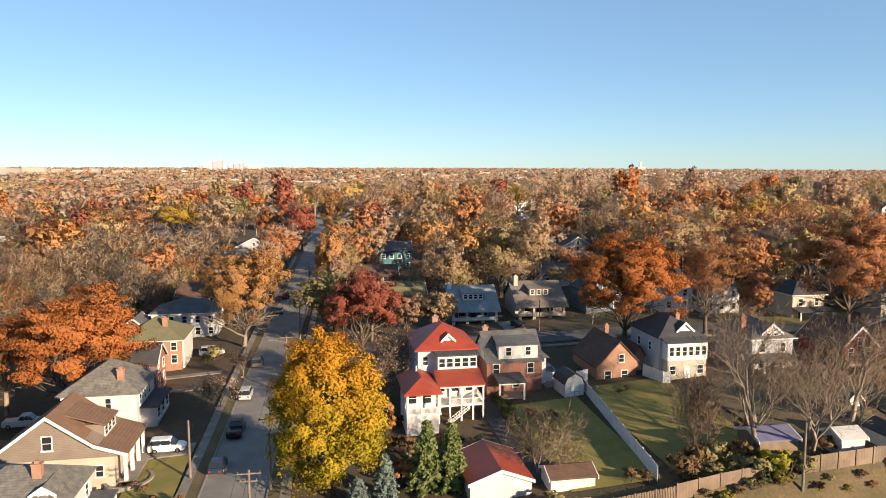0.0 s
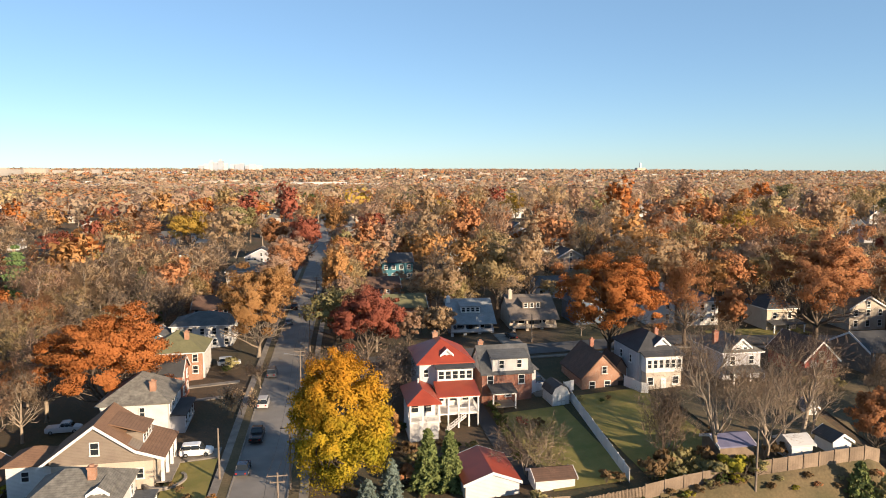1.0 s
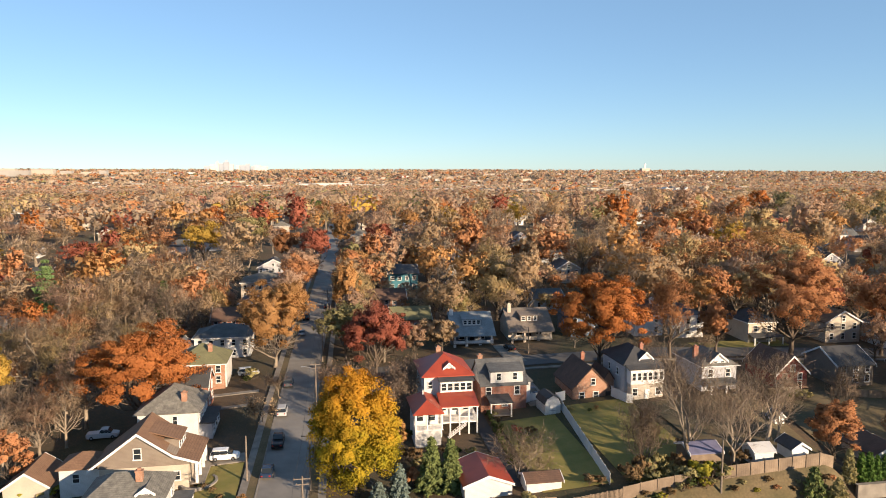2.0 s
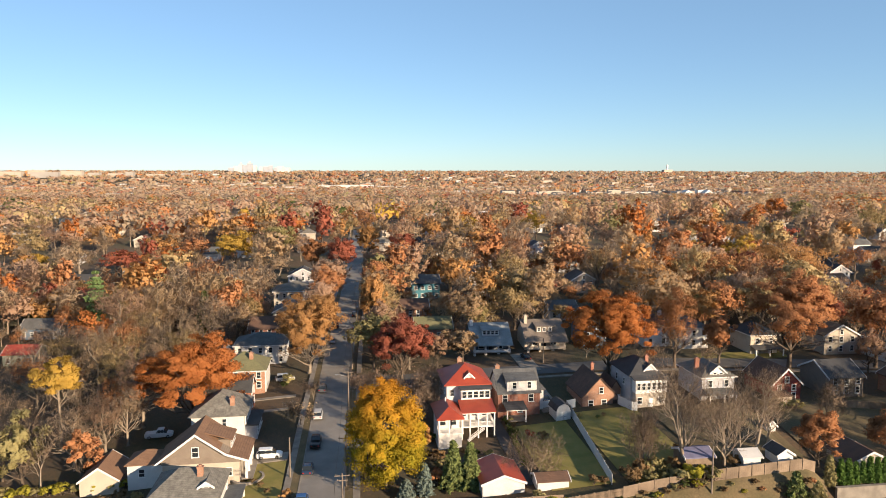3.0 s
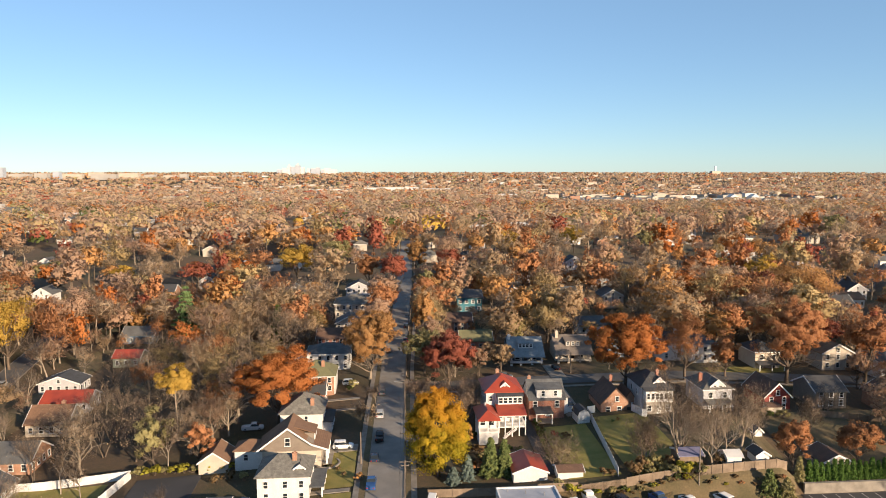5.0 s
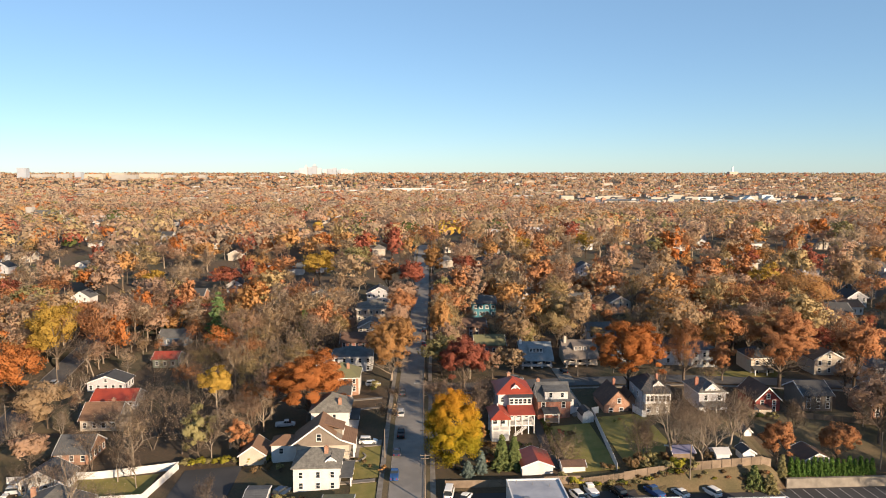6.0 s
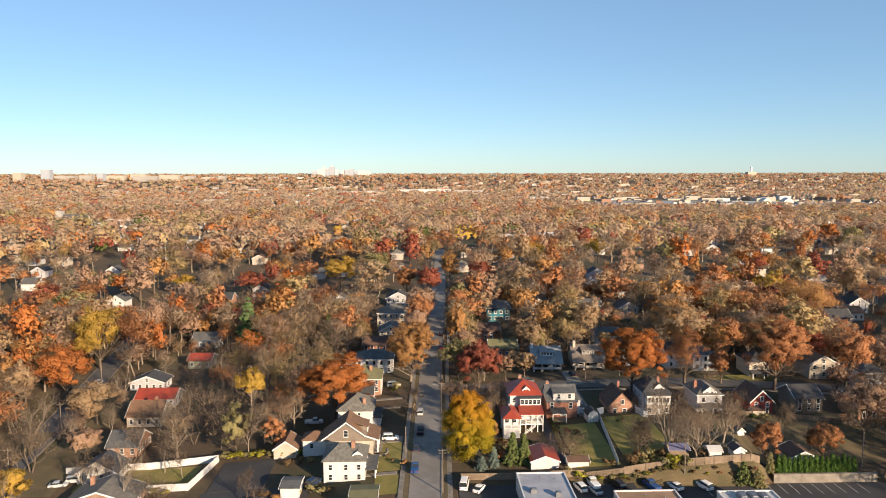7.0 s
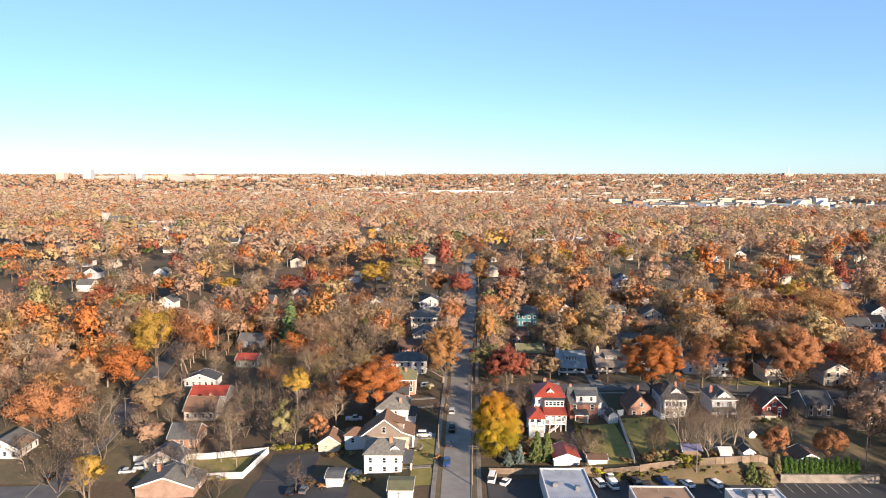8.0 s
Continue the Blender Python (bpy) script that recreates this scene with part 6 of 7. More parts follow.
ARBOR = conifer(128, 4.4, 0.85, 1400, 0.28, 0.0, 12, 0.0)
for i in range(15):
    x = 76.0 + i * 1.36
    plant(ARBOR, x, 66.8, LEAF["arbor"], "clipped green arborvitae in a hedge row", scale=random.uniform(0.82, 1.02), name="arborvitae", category="shrub", group="arborvitae hedge above the lot")
plant(ARBOR, 74.0, 66.9, LEAF["olive"], "yellowing arborvitae at the end of the hedge", scale=1.15, name="arborvitae", category="shrub", group="arborvitae hedge above the lot")

for x, y, h, k in ((53.0, 75.5, 14.0, 86), (60.6, 73.0, 15.0, 85), (46.0, 77.5, 11.0, 84), (69.0, 77.0, 12.0, 83)):
    single(bare_tree(k + 50, h, 5, 0.55, 0.16, 3, M_PALEBARK, 2, 0.009, cap=3200, thick=1.3), x, y, M_TWIG, "bare tree with dense fine twigs behind the fence", room=3, group="bare trees")
# shrubs
BUSH = [shrub_mesh(200 + i, 1.2, 1.6, 800, 0.2, 26) for i in range(3)]
SHRUBS = [(9.2, 88.5, "brown", 1.3), (10.5, 84.5, "olive", 1.2), (13.2, 87.5, "olive", 1.1), (15.4, 88.6, "tan", 1.0), (17.6, 88.0, "green", 0.9), (19.8, 86.2, "olive", 1.0), (8.6, 81.0, "brown", 1.2),
          (12.0, 82.0, "tan", 0.9), (29.0, 92.4, "red", 1.1), (31.0, 91.0, "brown", 1.2), (20.4, 83.2, "green", 0.8), (-20.4, 135.5, "olive", 1.8), (-21.6, 133.4, "green", 1.2), (10.2, 96.5, "green", 1.3)]
SHRUBS2 = [(27.4, 101, "olive", 0.8), (27.2, 98.2, "brown", 0.9), (27.0, 95, "green", 0.8), (-19.6, 79.6, "brown", 0.7), (-22.4, 84.0, "tan", 0.6), (-21.0, 82.2, "brown", 0.7), (44.8, 97.6, "green", 0.6),
           (41.4, 99.5, "olive", 0.8), (46.4, 98.4, "brown", 0.6), (50.4, 70.0, "olive", 1.6), (53.2, 69.4, "yellow", 1.4), (47.0, 69.4, "olive", 1.5), (40.8, 70.0, "tan", 1.4), (43.8, 69.6, "olive", 1.3)]
SHRUBS3 = [(50.6, 67.4, "yellow", 2.3), (53.4, 67.6, "olive", 1.8), (48.2, 67.8, "olive", 1.8), (57, 68.8, "green", 0.9), (61, 68.5, "olive", 0.9), (34.5, 71.4, "tan", 1.2), (36.2, 70.8, "brown", 1.0), (24.4, 68.6, "olive", 1.3), (26.6, 67.0, "yellow", 1.7),
           (82.0, 93.0, "green", 1.5), (85.2, 92.6, "olive", 1.6), (79.6, 94.0, "olive", 1.3), (-66, 90.8, "olive", 1.3), (-62.6, 90.0, "yellow", 1.2)]
SHRUBS4 = [(-59.4, 89.6, "olive", 1.2), (-56.4, 89.0, "olive", 1.0), (-44, 83.0, "tan", 1.5), (-41.0, 82.0, "olive", 1.3), (-47.0, 82.0, "tan", 1.4), (-38.6, 66.0, "olive", 1.5), (-41.6, 65.4, "yellow", 1.3), (-36.0, 64.8, "olive", 1.4),
           (-46.5, 63.2, "amber", 1.2), (-33.6, 64.6, "brown", 1.2), (-49.5, 65.0, "tan", 1.5), (-78, 71.2, "olive", 1.4), (-75, 71.0, "yellow", 1.2), (-16.3, 76.8, "amber", 1.2)]
for k, group in enumerate((SHRUBS, SHRUBS2, SHRUBS3, SHRUBS4)):
    for i, (x, y, c, s) in enumerate(group):
        plant(BUSH[i % 3], x, y, LEAF[{"brown": "dull", "tan": "dull", "yellow": "lime"}.get(c, c)], {"olive": "olive-green shrub in a garden", "brown": "brown withered shrub in a garden", "green": "green leafy shrub in a garden", "red": "bright red shrub on a lawn", "tan": "dry tan shrub in a garden", "yellow": "yellow autumn shrub in a garden", "amber": "small amber shrub on the verge"}[c],
              scale=s, name="shrub", category="shrub", group="garden shrubs")
for x, y, sz, c in ((40.4, 70.6, 1.7, "brown"), (42.2, 71.6, 2.0, "brown"), (44.6, 71.4, 1.8, "olive"), (46.2, 73.2, 1.6, "olive"), (48.8, 71.6, 1.7, "brown"), (55.2, 72.6, 1.5, "brown"), (58.6, 70.8, 1.5, "brown"), (62.4, 71.2, 1.7, "olive"), (53.6, 78.0, 1.5, "brown"), (9.0, 79.0, 1.6, "rust"), (10.4, 86.8, 1.5, "brown")):
    plant(BUSH[1], x, y, LEAF["dull" if c == "brown" else c], "tangled thicket of dry stems and leaves", scale=sz, tall=1.25, name="shrub", category="shrub", group="thicket behind the fence")
for i in range(11):
    plant(BUSH[i % 3], -66 + i * 2.1, 89.2 - 0.12 * i, LEAF["lime" if i % 3 else "olive"], "yellow-green shrub in a hedge row", scale=random.uniform(1.2, 1.6), name="shrub", category="shrub", group="hedge beside the dark lot")
for i in range(21):
    plant(BUSH[i % 3], 29 + i * 1.15 + random.uniform(-0.5, 0.5), 66.9 + random.uniform(-0.3, 0.3), LEAF[("olive", "dull", "green", "lime", "dull")[i % 5]], "low scrubby shrub on the bank", scale=random.uniform(0.6, 1.0), name="shrub", category="shrub", group="scrub on the bank")
for i in range(10):
    plant(BUSH[i % 3], 54.5 + i * 1.75 + random.uniform(-0.6, 0.6), 65.9 + random.uniform(-0.8, 0.6), LEAF[("dull", "olive", "lime", "dull", "rust")[i % 5]], "low scrubby shrub on the bank", scale=random.uniform(0.5, 0.95), name="shrub", category="shrub", group="scrub on the bank")
HEDGE = shrub_mesh(210, 1.0, 2.2, 1000, 0.2, 18)
for i in range(13):
    plant(HEDGE, 26.3 - 0.11 * i, 101 - i * 1.75, LEAF["green"], "dark hedge plant along the driveway", scale=random.uniform(0.8, 1.0), name="hedge_plant", category="hedge", group="hedge along the driveway")

# ---- woods of the neighbourhood: alike trees in many sizes ----
bpy.context.view_layer.update()
BLOCKS = []
for ob in list(scene.objects):
    if ob.type == "MESH" and ob.parent and ob.parent.get("category") in ("house", "shed", "shop building"):
        c = [ob.matrix_world @ Vector(v) for v in ob.bound_box]
        BLOCKS.append((min(v.x for v in c) - 1.5, max(v.x for v in c) + 1.5, min(v.y for v in c) - (4.5 if "neighbourhood" in ob.parent.get("group", "") else 6.0 if min(v.y for v in c) > 160 and c[0].x < -40 else 13.0), max(v.y for v in c) + 1.5))
CLEAR = [(-99, -77, 160, 199), (-25, 53, 20, 137), (-45, -16, 20, 132), (-72, -45, 20, 88), (40, 110, 20, 69), (-104, -70, 73, 90), (-104, -70, 20, 73), (-120, -80, 60, 190), (-160, -100, 20, 108), (-32, -8, 130, 168), (-80, -58, 94, 131), (53, 116, 66, 135), (74, 112, 133, 141)]


def near_line(x, y, line, r):
    for (x0, y0), (x1, y1) in zip(line, line[1:]):
        dx, dy = x1 - x0, y1 - y0
        t = min(1, max(0, ((x - x0) * dx + (y - y0) * dy) / (dx * dx + dy * dy)))
        if math.hypot(x - x0 - t * dx, y - y0 - t * dy) < r:
            return True
    return False


def free(x, y, r):
    if any(a < x < b and c < y < d for a, b, c, d in BLOCKS) or any(a < x < b and c < y < d for a, b, c, d in CLEAR):
        return False
    if any(near_line(x, y, line, half + ((9.0 if y < 170 else 3.0) if line is WEST else (5.5 if y < 290 else 0.5) if line is MAIN else 3.0)) for line, half in STREETS):
        return False
    return all((x - a) ** 2 + (y - b) ** 2 > (max(r, q) * 0.82 + 0.8) ** 2 for a, b, q in TAKEN if abs(x - a) < 16 and abs(y - b) < 16)


KIND = [leafy_tree(300 + i, R, half, 2.2, 2700, 0.44, 90, 2, hollow=0.6, ragged=0.16, limbs=50) for i, (R, half) in enumerate(((5.6, 5.8), (4.8, 6.6), (6.4, 5.6)))]
SPARSE = [leafy_tree(310 + i, R, half, 2.4, 2300, 0.95, 80, 3, hollow=0.3, ragged=0.2, limbs=160, twig=0.07, bark=M_PALEBARK) for i, (R, half) in enumerate(((5.6, 6.0), (5.0, 6.8), (6.2, 5.8)))]
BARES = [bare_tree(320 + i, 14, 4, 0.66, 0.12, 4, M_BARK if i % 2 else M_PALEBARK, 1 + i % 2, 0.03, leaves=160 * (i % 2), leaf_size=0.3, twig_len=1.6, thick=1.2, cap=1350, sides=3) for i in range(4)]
WORDS = {"orange": "orange maple in full autumn colour", "rust": "rusty oak in full autumn colour", "amber": "amber tree in full autumn colour", "red": "dark red maple in leaf", "tan": "dry tan tree with thinning leaves", "brown": "brown oak with withered leaves",
         "yellow": "yellow tree in full autumn colour", "olive": "tree with leaves turning olive-green", "green": "broad tree still in green leaf", "straw": "straw-yellow tree with thinning leaves"}
MIXTURE = ["tan"] * 4 + ["brown"] * 5 + ["rust"] * 5 + ["amber"] * 4 + ["straw"] * 1 + ["orange"] * 2 + ["red"] * 2 + ["olive"] * 1
KIND2 = [leafy_tree(330 + i, R, half, 2.0, 860, 0.74, 80, 2, hollow=0.6, ragged=0.16, limbs=5) for i, (R, half) in enumerate(((5.6, 5.8), (4.8, 6.4), (6.6, 5.4)))]
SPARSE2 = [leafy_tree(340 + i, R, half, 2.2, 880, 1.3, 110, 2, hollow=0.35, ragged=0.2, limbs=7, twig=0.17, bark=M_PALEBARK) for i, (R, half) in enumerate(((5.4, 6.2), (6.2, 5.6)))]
rng = random.Random(5)
# larger maples and oaks in strong colour, scattered through the neighbourhood
BROAD = [leafy_tree(360 + i, R, half, 1.8, 2700, 0.55, 115, 3, hollow=0.55, ragged=0.2, limbs=60, lobe=(0.12, 0.22)) for i, (R, half) in enumerate(((8.6, 7.4), (7.4, 8.0), (9.6, 7.0)))]
broad_rng, placed = random.Random(17), 0
for attempt in range(900):
    y = broad_rng.uniform(168, 430)
    x = broad_rng.uniform(-0.62, 0.70) * (y + 110)
    if placed < 46 and free(x, y, 8.5):
        claim(x, y, 7.5)
        placed += 1
        c = broad_rng.choice(("orange", "rust", "rust", "amber", "amber", "red", "yellow", "olive", "brown", "straw"))
        plant(broad_rng.choice(BROAD), x, y, LEAF[c], "broad " + WORDS[c].replace("broad ", ""), scale=broad_rng.uniform(0.85, 1.2), group="autumn trees")
SPOTS_FREE = []
for attempt in range(20000):
    y = rng.uniform(40, 245)
    x = rng.uniform(-0.66 * (y + 120) - 10, max(0.66 * (y + 120), 0.94 * y) + 15)
    s = rng.choice((0.75, 0.9, 1.05, 1.2, 1.35, 1.6)) * rng.uniform(0.9, 1.1)
    if free(x, y, 4.6 * s):
        claim(x, y, 4.6 * s)
        SPOTS_FREE.append((x, y, s))
SPOTS_FREE.sort(key=lambda p: math.hypot(p[0] * 0.8, p[1] + 40))
# before the houses stand lower trees
LOW = []
for ob in list(scene.objects):
    if ob.type == "MESH" and ob.name.startswith("wall") and ob.parent and ob.parent.get("category") == "house":
        c = [ob.matrix_world @ Vector(v) for v in ob.bound_box]
        if min(v.y for v in c) > 150:
            LOW.append((min(v.x for v in c) - 3, max(v.x for v in c) + 3, min(v.y for v in c) - 46, min(v.y for v in c)))


def lower(x, y, s):
    return min(s, 0.8) * 0.62 if any(a < x < b and c < y < d for a, b, c, d in LOW) else s


# thin trees of the open gardens
YARDS = [(97, 94), (107, 88), (112, 80), (66, 118), (80, 120), (-80, 84), (-92, 75), (-74, 80), (-118, 84), (-140, 88), (-134, 78), (-112, 104), (-147, 104), (-124, 96), (-109, 128), (-110, 168)]
REST, yard_rng = [], random.Random(8)
for x, y in YARDS:
    thin = yard_rng.random() < 0.6
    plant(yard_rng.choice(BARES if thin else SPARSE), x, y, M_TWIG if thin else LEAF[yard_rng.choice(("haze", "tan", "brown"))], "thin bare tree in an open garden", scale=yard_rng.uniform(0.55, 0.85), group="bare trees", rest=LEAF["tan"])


def pick_tree(near, thin_only):
    roll, c = rng.random(), rng.choice(MIXTURE)
    if near and roll < 0.3:
        return rng.choice(BARES), M_TWIG, "bare tree with fine grey-brown twigs", "bare trees"
    if roll < 0.62 or thin_only:
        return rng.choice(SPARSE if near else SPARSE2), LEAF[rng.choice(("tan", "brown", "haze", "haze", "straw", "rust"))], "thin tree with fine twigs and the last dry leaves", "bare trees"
    return rng.choice(KIND if near else KIND2), LEAF[c], WORDS[c], "autumn trees"


for n, (x, y, s) in enumerate(SPOTS_FREE):
    if -92 < x < -42 and y < 190 and n % 5 < 2:
        continue
    s = lower(x, y, s)
    pick, leaf, lab, grp = pick_tree(n < 240, (-90 < x < -42 and y < 190) or (x > 108 and y < 100))
    turn, tall = rng.uniform(0, 360), rng.uniform(0.88, 1.15)
    if n < 125:
        plant(pick, x, y, leaf, lab, scale=s, tall=tall, turn=turn, group=grp, rest=LEAF["tan"])
    else:
        s *= 1.05
        REST.append((pick, pose(x, y, ground_z(x, y), 0, 0, turn) @ Matrix.Diagonal((s, s, s * tall, 1)), (None, leaf, LEAF["tan"])))

# ---- fences and walls ----
def skin(bm, points, s, top, half, low=-0.25):
    """A board or a row of boards that stands on a line of points."""
    cols = [[bm.verts.new(p + s * o + Vector((0, 0, z))) for o, z in ((-half, low), (half, low), (half, top), (-half, top))] for p in points]
    for c, d in zip(cols, cols[1:]):
        for j in range(4):
            bm.faces.new((c[j], d[j], d[(j + 1) % 4], c[(j + 1) % 4]))
    bm.faces.new(cols[0])
    bm.faces.new(cols[-1][::-1])


def fence(label, line, h, material, panel=2.4, post=0.08, slats=False, name="fence", gap=0.0, cap=None):
    (xa, ya) = line[0]
    f = thing(name, pose(xa, ya, ground_z(xa, ya)), label, "fence")
    z0 = ground_z(xa, ya)
    for (x0, y0), (x1, y1) in zip(line, line[1:]):
        n = max(1, round(math.hypot(x1 - x0, y1 - y0) / panel))
        for i in range(n):
            ax, ay = x0 + (x1 - x0) * i / n, y0 + (y1 - y0) * i / n
            bx, by = x0 + (x1 - x0) * (i + 1) / n, y0 + (y1 - y0) * (i + 1) / n
            az, bz = ground_z(ax, ay) - z0, ground_z(bx, by) - z0
            d = Vector((bx - ax, by - ay, 0)).normalized()
            s = Vector((-d.y, d.x, 0))
            a, b = Vector((ax - xa, ay - ya, az)), Vector((bx - xa, by - ya, bz))
            L = (b - a).length
            m = max(2, int(L / 0.18)) if slats else 1
            if gap > 0.2:
                for k in range(m):
                    bm = bmesh.new()
                    p, q = a + (b - a) * (k / m), a + (b - a) * ((k + 1 - gap) / m)
                    skin(bm, [p, q], s, h + 0.04 * math.sin(k * 2.1 + i), 0.015)
                    part("picket", bm, material, f)
                bm = bmesh.new()
                for zz in (0.35, h - 0.35):
                    skin(bm, [a + s * 0.03, b + s * 0.03], s, zz + 0.08, 0.015, zz)
            else:
                bm = bmesh.new()
                line2 = [a + (b - a) * (k / m) + s * (0.012 * (k % 2)) for k in range(m + 1)]
                skin(bm, line2, s, h, 0.02)
            part("rail" if gap > 0.2 else "panel", bm, material, f)
            bm = bmesh.new()
            box(bm, a.x - post, a.x + post, a.y - post, a.y + post, a.z - 0.3, a.z + h + 0.1)
            part("post", bm, cap or material, f)
    return f


fence("white vinyl fence between two back gardens", [(40.3, 101.5), (37.3, 70.6)], 1.9, M_VINYL, 2.4, 0.07)
fence("white vinyl fence beside a brick house", [(40.3, 101.5), (40.5, 104.5), (42.6, 105.0)], 1.9, M_VINYL, 2.4, 0.07)
fence("white vinyl fence between houses", [(51.8, 104.0), (53.0, 99.5), (54.0, 99.0)], 1.9, M_VINYL, 2.4, 0.07)
fence("low white fence by a driveway", [(35.0, 106.5), (37.4, 106.5)], 1.6, M_VINYL, 1.2, 0.07)
fence("white vinyl fence round a back lawn", [(-128 + 22, 84.6), (-90.2, 86.4), (-67.0, 88.4), (-70.1, 72.6), (-84.0, 73.6)], 1.9, M_VINYL, 2.4, 0.07)
fence("weathered picket fence along the lot", [(28.0, 67.2), (38.0, 67.4)], 1.5, M_WOOD, 2.4, 0.07, True, gap=0.35)
fence("weathered plank fence along the lot", [(38.0, 67.4), (48.6, 67.6)], 1.7, M_WOOD, 2.4, 0.08, True, gap=0.04)
fence("tall weathered plank fence behind the shops", [(53.5, 67.5), (71.6, 67.35)], 2.0, M_WOOD, 2.4, 0.1, True, gap=0.03)
fence("grey plank fence along the corner lot", [(-2.2, 68.2), (10.2, 68.0)], 1.7, M_WOOD, 2.4, 0.08, True, gap=0.05)
fence("long weathered plank fence along gardens", [(10.2, 68.0), (28.0, 67.4)], 1.6, M_WOOD, 2.4, 0.08, True, gap=0.05)
fence("plank fence beside a brick house", [(76, 94.5), (83, 95.5)], 1.7, M_WOOD, 2.4, 0.08, True, gap=0.05)
fence("brown plank fence in back gardens", [(92, 93.5), (112, 88)], 1.7, M_WOOD, 2.4, 0.08, True, gap=0.05)
bm = bmesh.new()
box(bm, 74.2, 100.0, 65.1, 65.6, 1.2, 3.7)
box(bm, 74.1, 100.1, 65.0, 65.7, 3.7, 3.85)
tagged(part("retaining_wall", bm, M_WALK), "pale concrete retaining wall below the hedge", "wall", "", "structure")
# bay lines of the lot
for i in range(9):
    bm = bmesh.new()
    box(bm, 72.0 + i * 2.8, 72.12 + i * 2.8, 59.4, 64.6, 1.6, 1.612)
    tagged(part("bay_line", bm, M_LINE), "white painted parking line", "road marking", "parking lines", "structure")
for i in range(5):
    bm = bmesh.new()
    box(bm, 56.5 + i * 2.8, 56.62 + i * 2.8, 58.8, 63.8, 1.6, 1.612)
    tagged(part("bay_line", bm, M_LINE), "white painted parking line", "road marking", "parking lines", "structure")


# ---- poles and wires ----
def pole(x, y, h, arms=((0.6, 1.1),), turn=0.0, drum=False, label="weathered wooden utility pole with crossarm", lamp=False):
    z = ground_z(x, y)
    p = thing("utility_pole", pose(x, y, z, 0, 0, turn), label, "utility pole", "utility poles")
    bm = bmesh.new()
    tube(bm, (0, 0, -0.5), (0, 0, h), 0.17, 0.11, 8)
    part("pole", bm, M_POLE, p)
    for down, half in arms:
        bm = bmesh.new()
        box(bm, -half, half, -0.16, -0.06, h - down - 0.06, h - down + 0.06)
        for i in range(3):
            u = -half + 0.12 + i * (half - 0.12)
            tube(bm, (u, -0.11, h - down + 0.06), (u, -0.11, h - down + 0.24), 0.04)
        part("crossarm", bm, M_POLE, p)
    if drum:
        bm = bmesh.new()
        tube(bm, (0.36, 0, h - 3.0), (0.36, 0, h - 1.9), 0.26, 0.26, 10)
        part("transformer", bm, M_METAL, p, "grey cylindrical transformer")
    if lamp:
        bm = bmesh.new()
        tube(bm, (0, 0, h - 1.2), (-2.2, 0, h - 0.6), 0.04)
        box(bm, -2.8, -2.1, -0.14, 0.14, h - 0.72, h - 0.56)
        part("lamp_arm", bm, M_METAL, p)
    return Vector((x, y, z + h))


def wire(a, b, sag, r=0.022):
    bm = bmesh.new()
    n = 10
    pts = []
    for i in range(n + 1):
        t = i / n
        c = a.lerp(b, t)
        c.z -= sag * 4 * t * (1 - t)
        pts.append(c)
    d = (b - a).normalized()
    s, up = d.cross(Vector((0, 0, 1))).normalized(), Vector((0, 0, 1))
    rings = [[bm.verts.new(c + s * r * u + up * r * v) for u, v in ((-0.87, -0.5), (0.87, -0.5), (0.0, 1.0))] for c in pts]
    for p, q in zip(rings, rings[1:]):
        for k in range(3):
            bm.faces.new((p[k], p[(k + 1) % 3], q[(k + 1) % 3], q[k]))
    bm.faces.new(rings[0])
    bm.faces.new(rings[-1][::-1])
    tagged(part("wire", bm, M_WIRE), "thin black overhead wire", "wire", "overhead wires")


tops = []
for i, (x, y, h) in enumerate([(-7.2, 30, 11.0), (-6.9, 61.5, 11.0), (-6.4, 79.6, 9.0), (-5.8, 112, 10.0), (-4.6, 145.7, 11.0), (-3.0, 180, 11.0), (-1.2, 214, 11.0), (0.8, 252, 11.0), (3.4, 300, 11.0)]):
    tops.append(pole(x, y, h, ((0.3, 1.1), (1.0, 0.8)) if i % 2 else ((0.3, 1.2),), 0, i in (2, 5), lamp=i in (3, 6)))
for a, b in zip(tops, tops[1:]):
    for u in (-1.0, 0.0, 1.0):
        wire(a + Vector((u, -0.1, -0.1)), b + Vector((u, -0.1, -0.1)), 0.5)
    wire(a - Vector((0, 0, 2.2)), b - Vector((0, 0, 2.2)), 0.6, 0.035)
pole(-16.1, 84.2, 7.4, (), label="plain pale wooden pole on the verge")
lot = pole(52.4, 66.0, 8.2, (), label="pale pole at the edge of the lot")
pole(98.0, 68.2, 9.0, (), label="wooden pole behind the hedge")
west = [pole(-117.5, 79, 10.0), pole(-121, 112, 10.0), pole(-129.5, 158, 10.0)]
for a, b in zip(west, west[1:]):
    for u in (-0.8, 0.8):
        wire(a + Vector((u, 0, -0.3)), b + Vector((u, 0, -0.3)), 0.5)
pole(44.6, 136.8, 6.5, (), label="yellowish wooden pole by the side street")
wire(tops[2] - Vector((0, 0, 0.6)), Vector((11.0, 60.0, 5.6)), 0.6, 0.03)


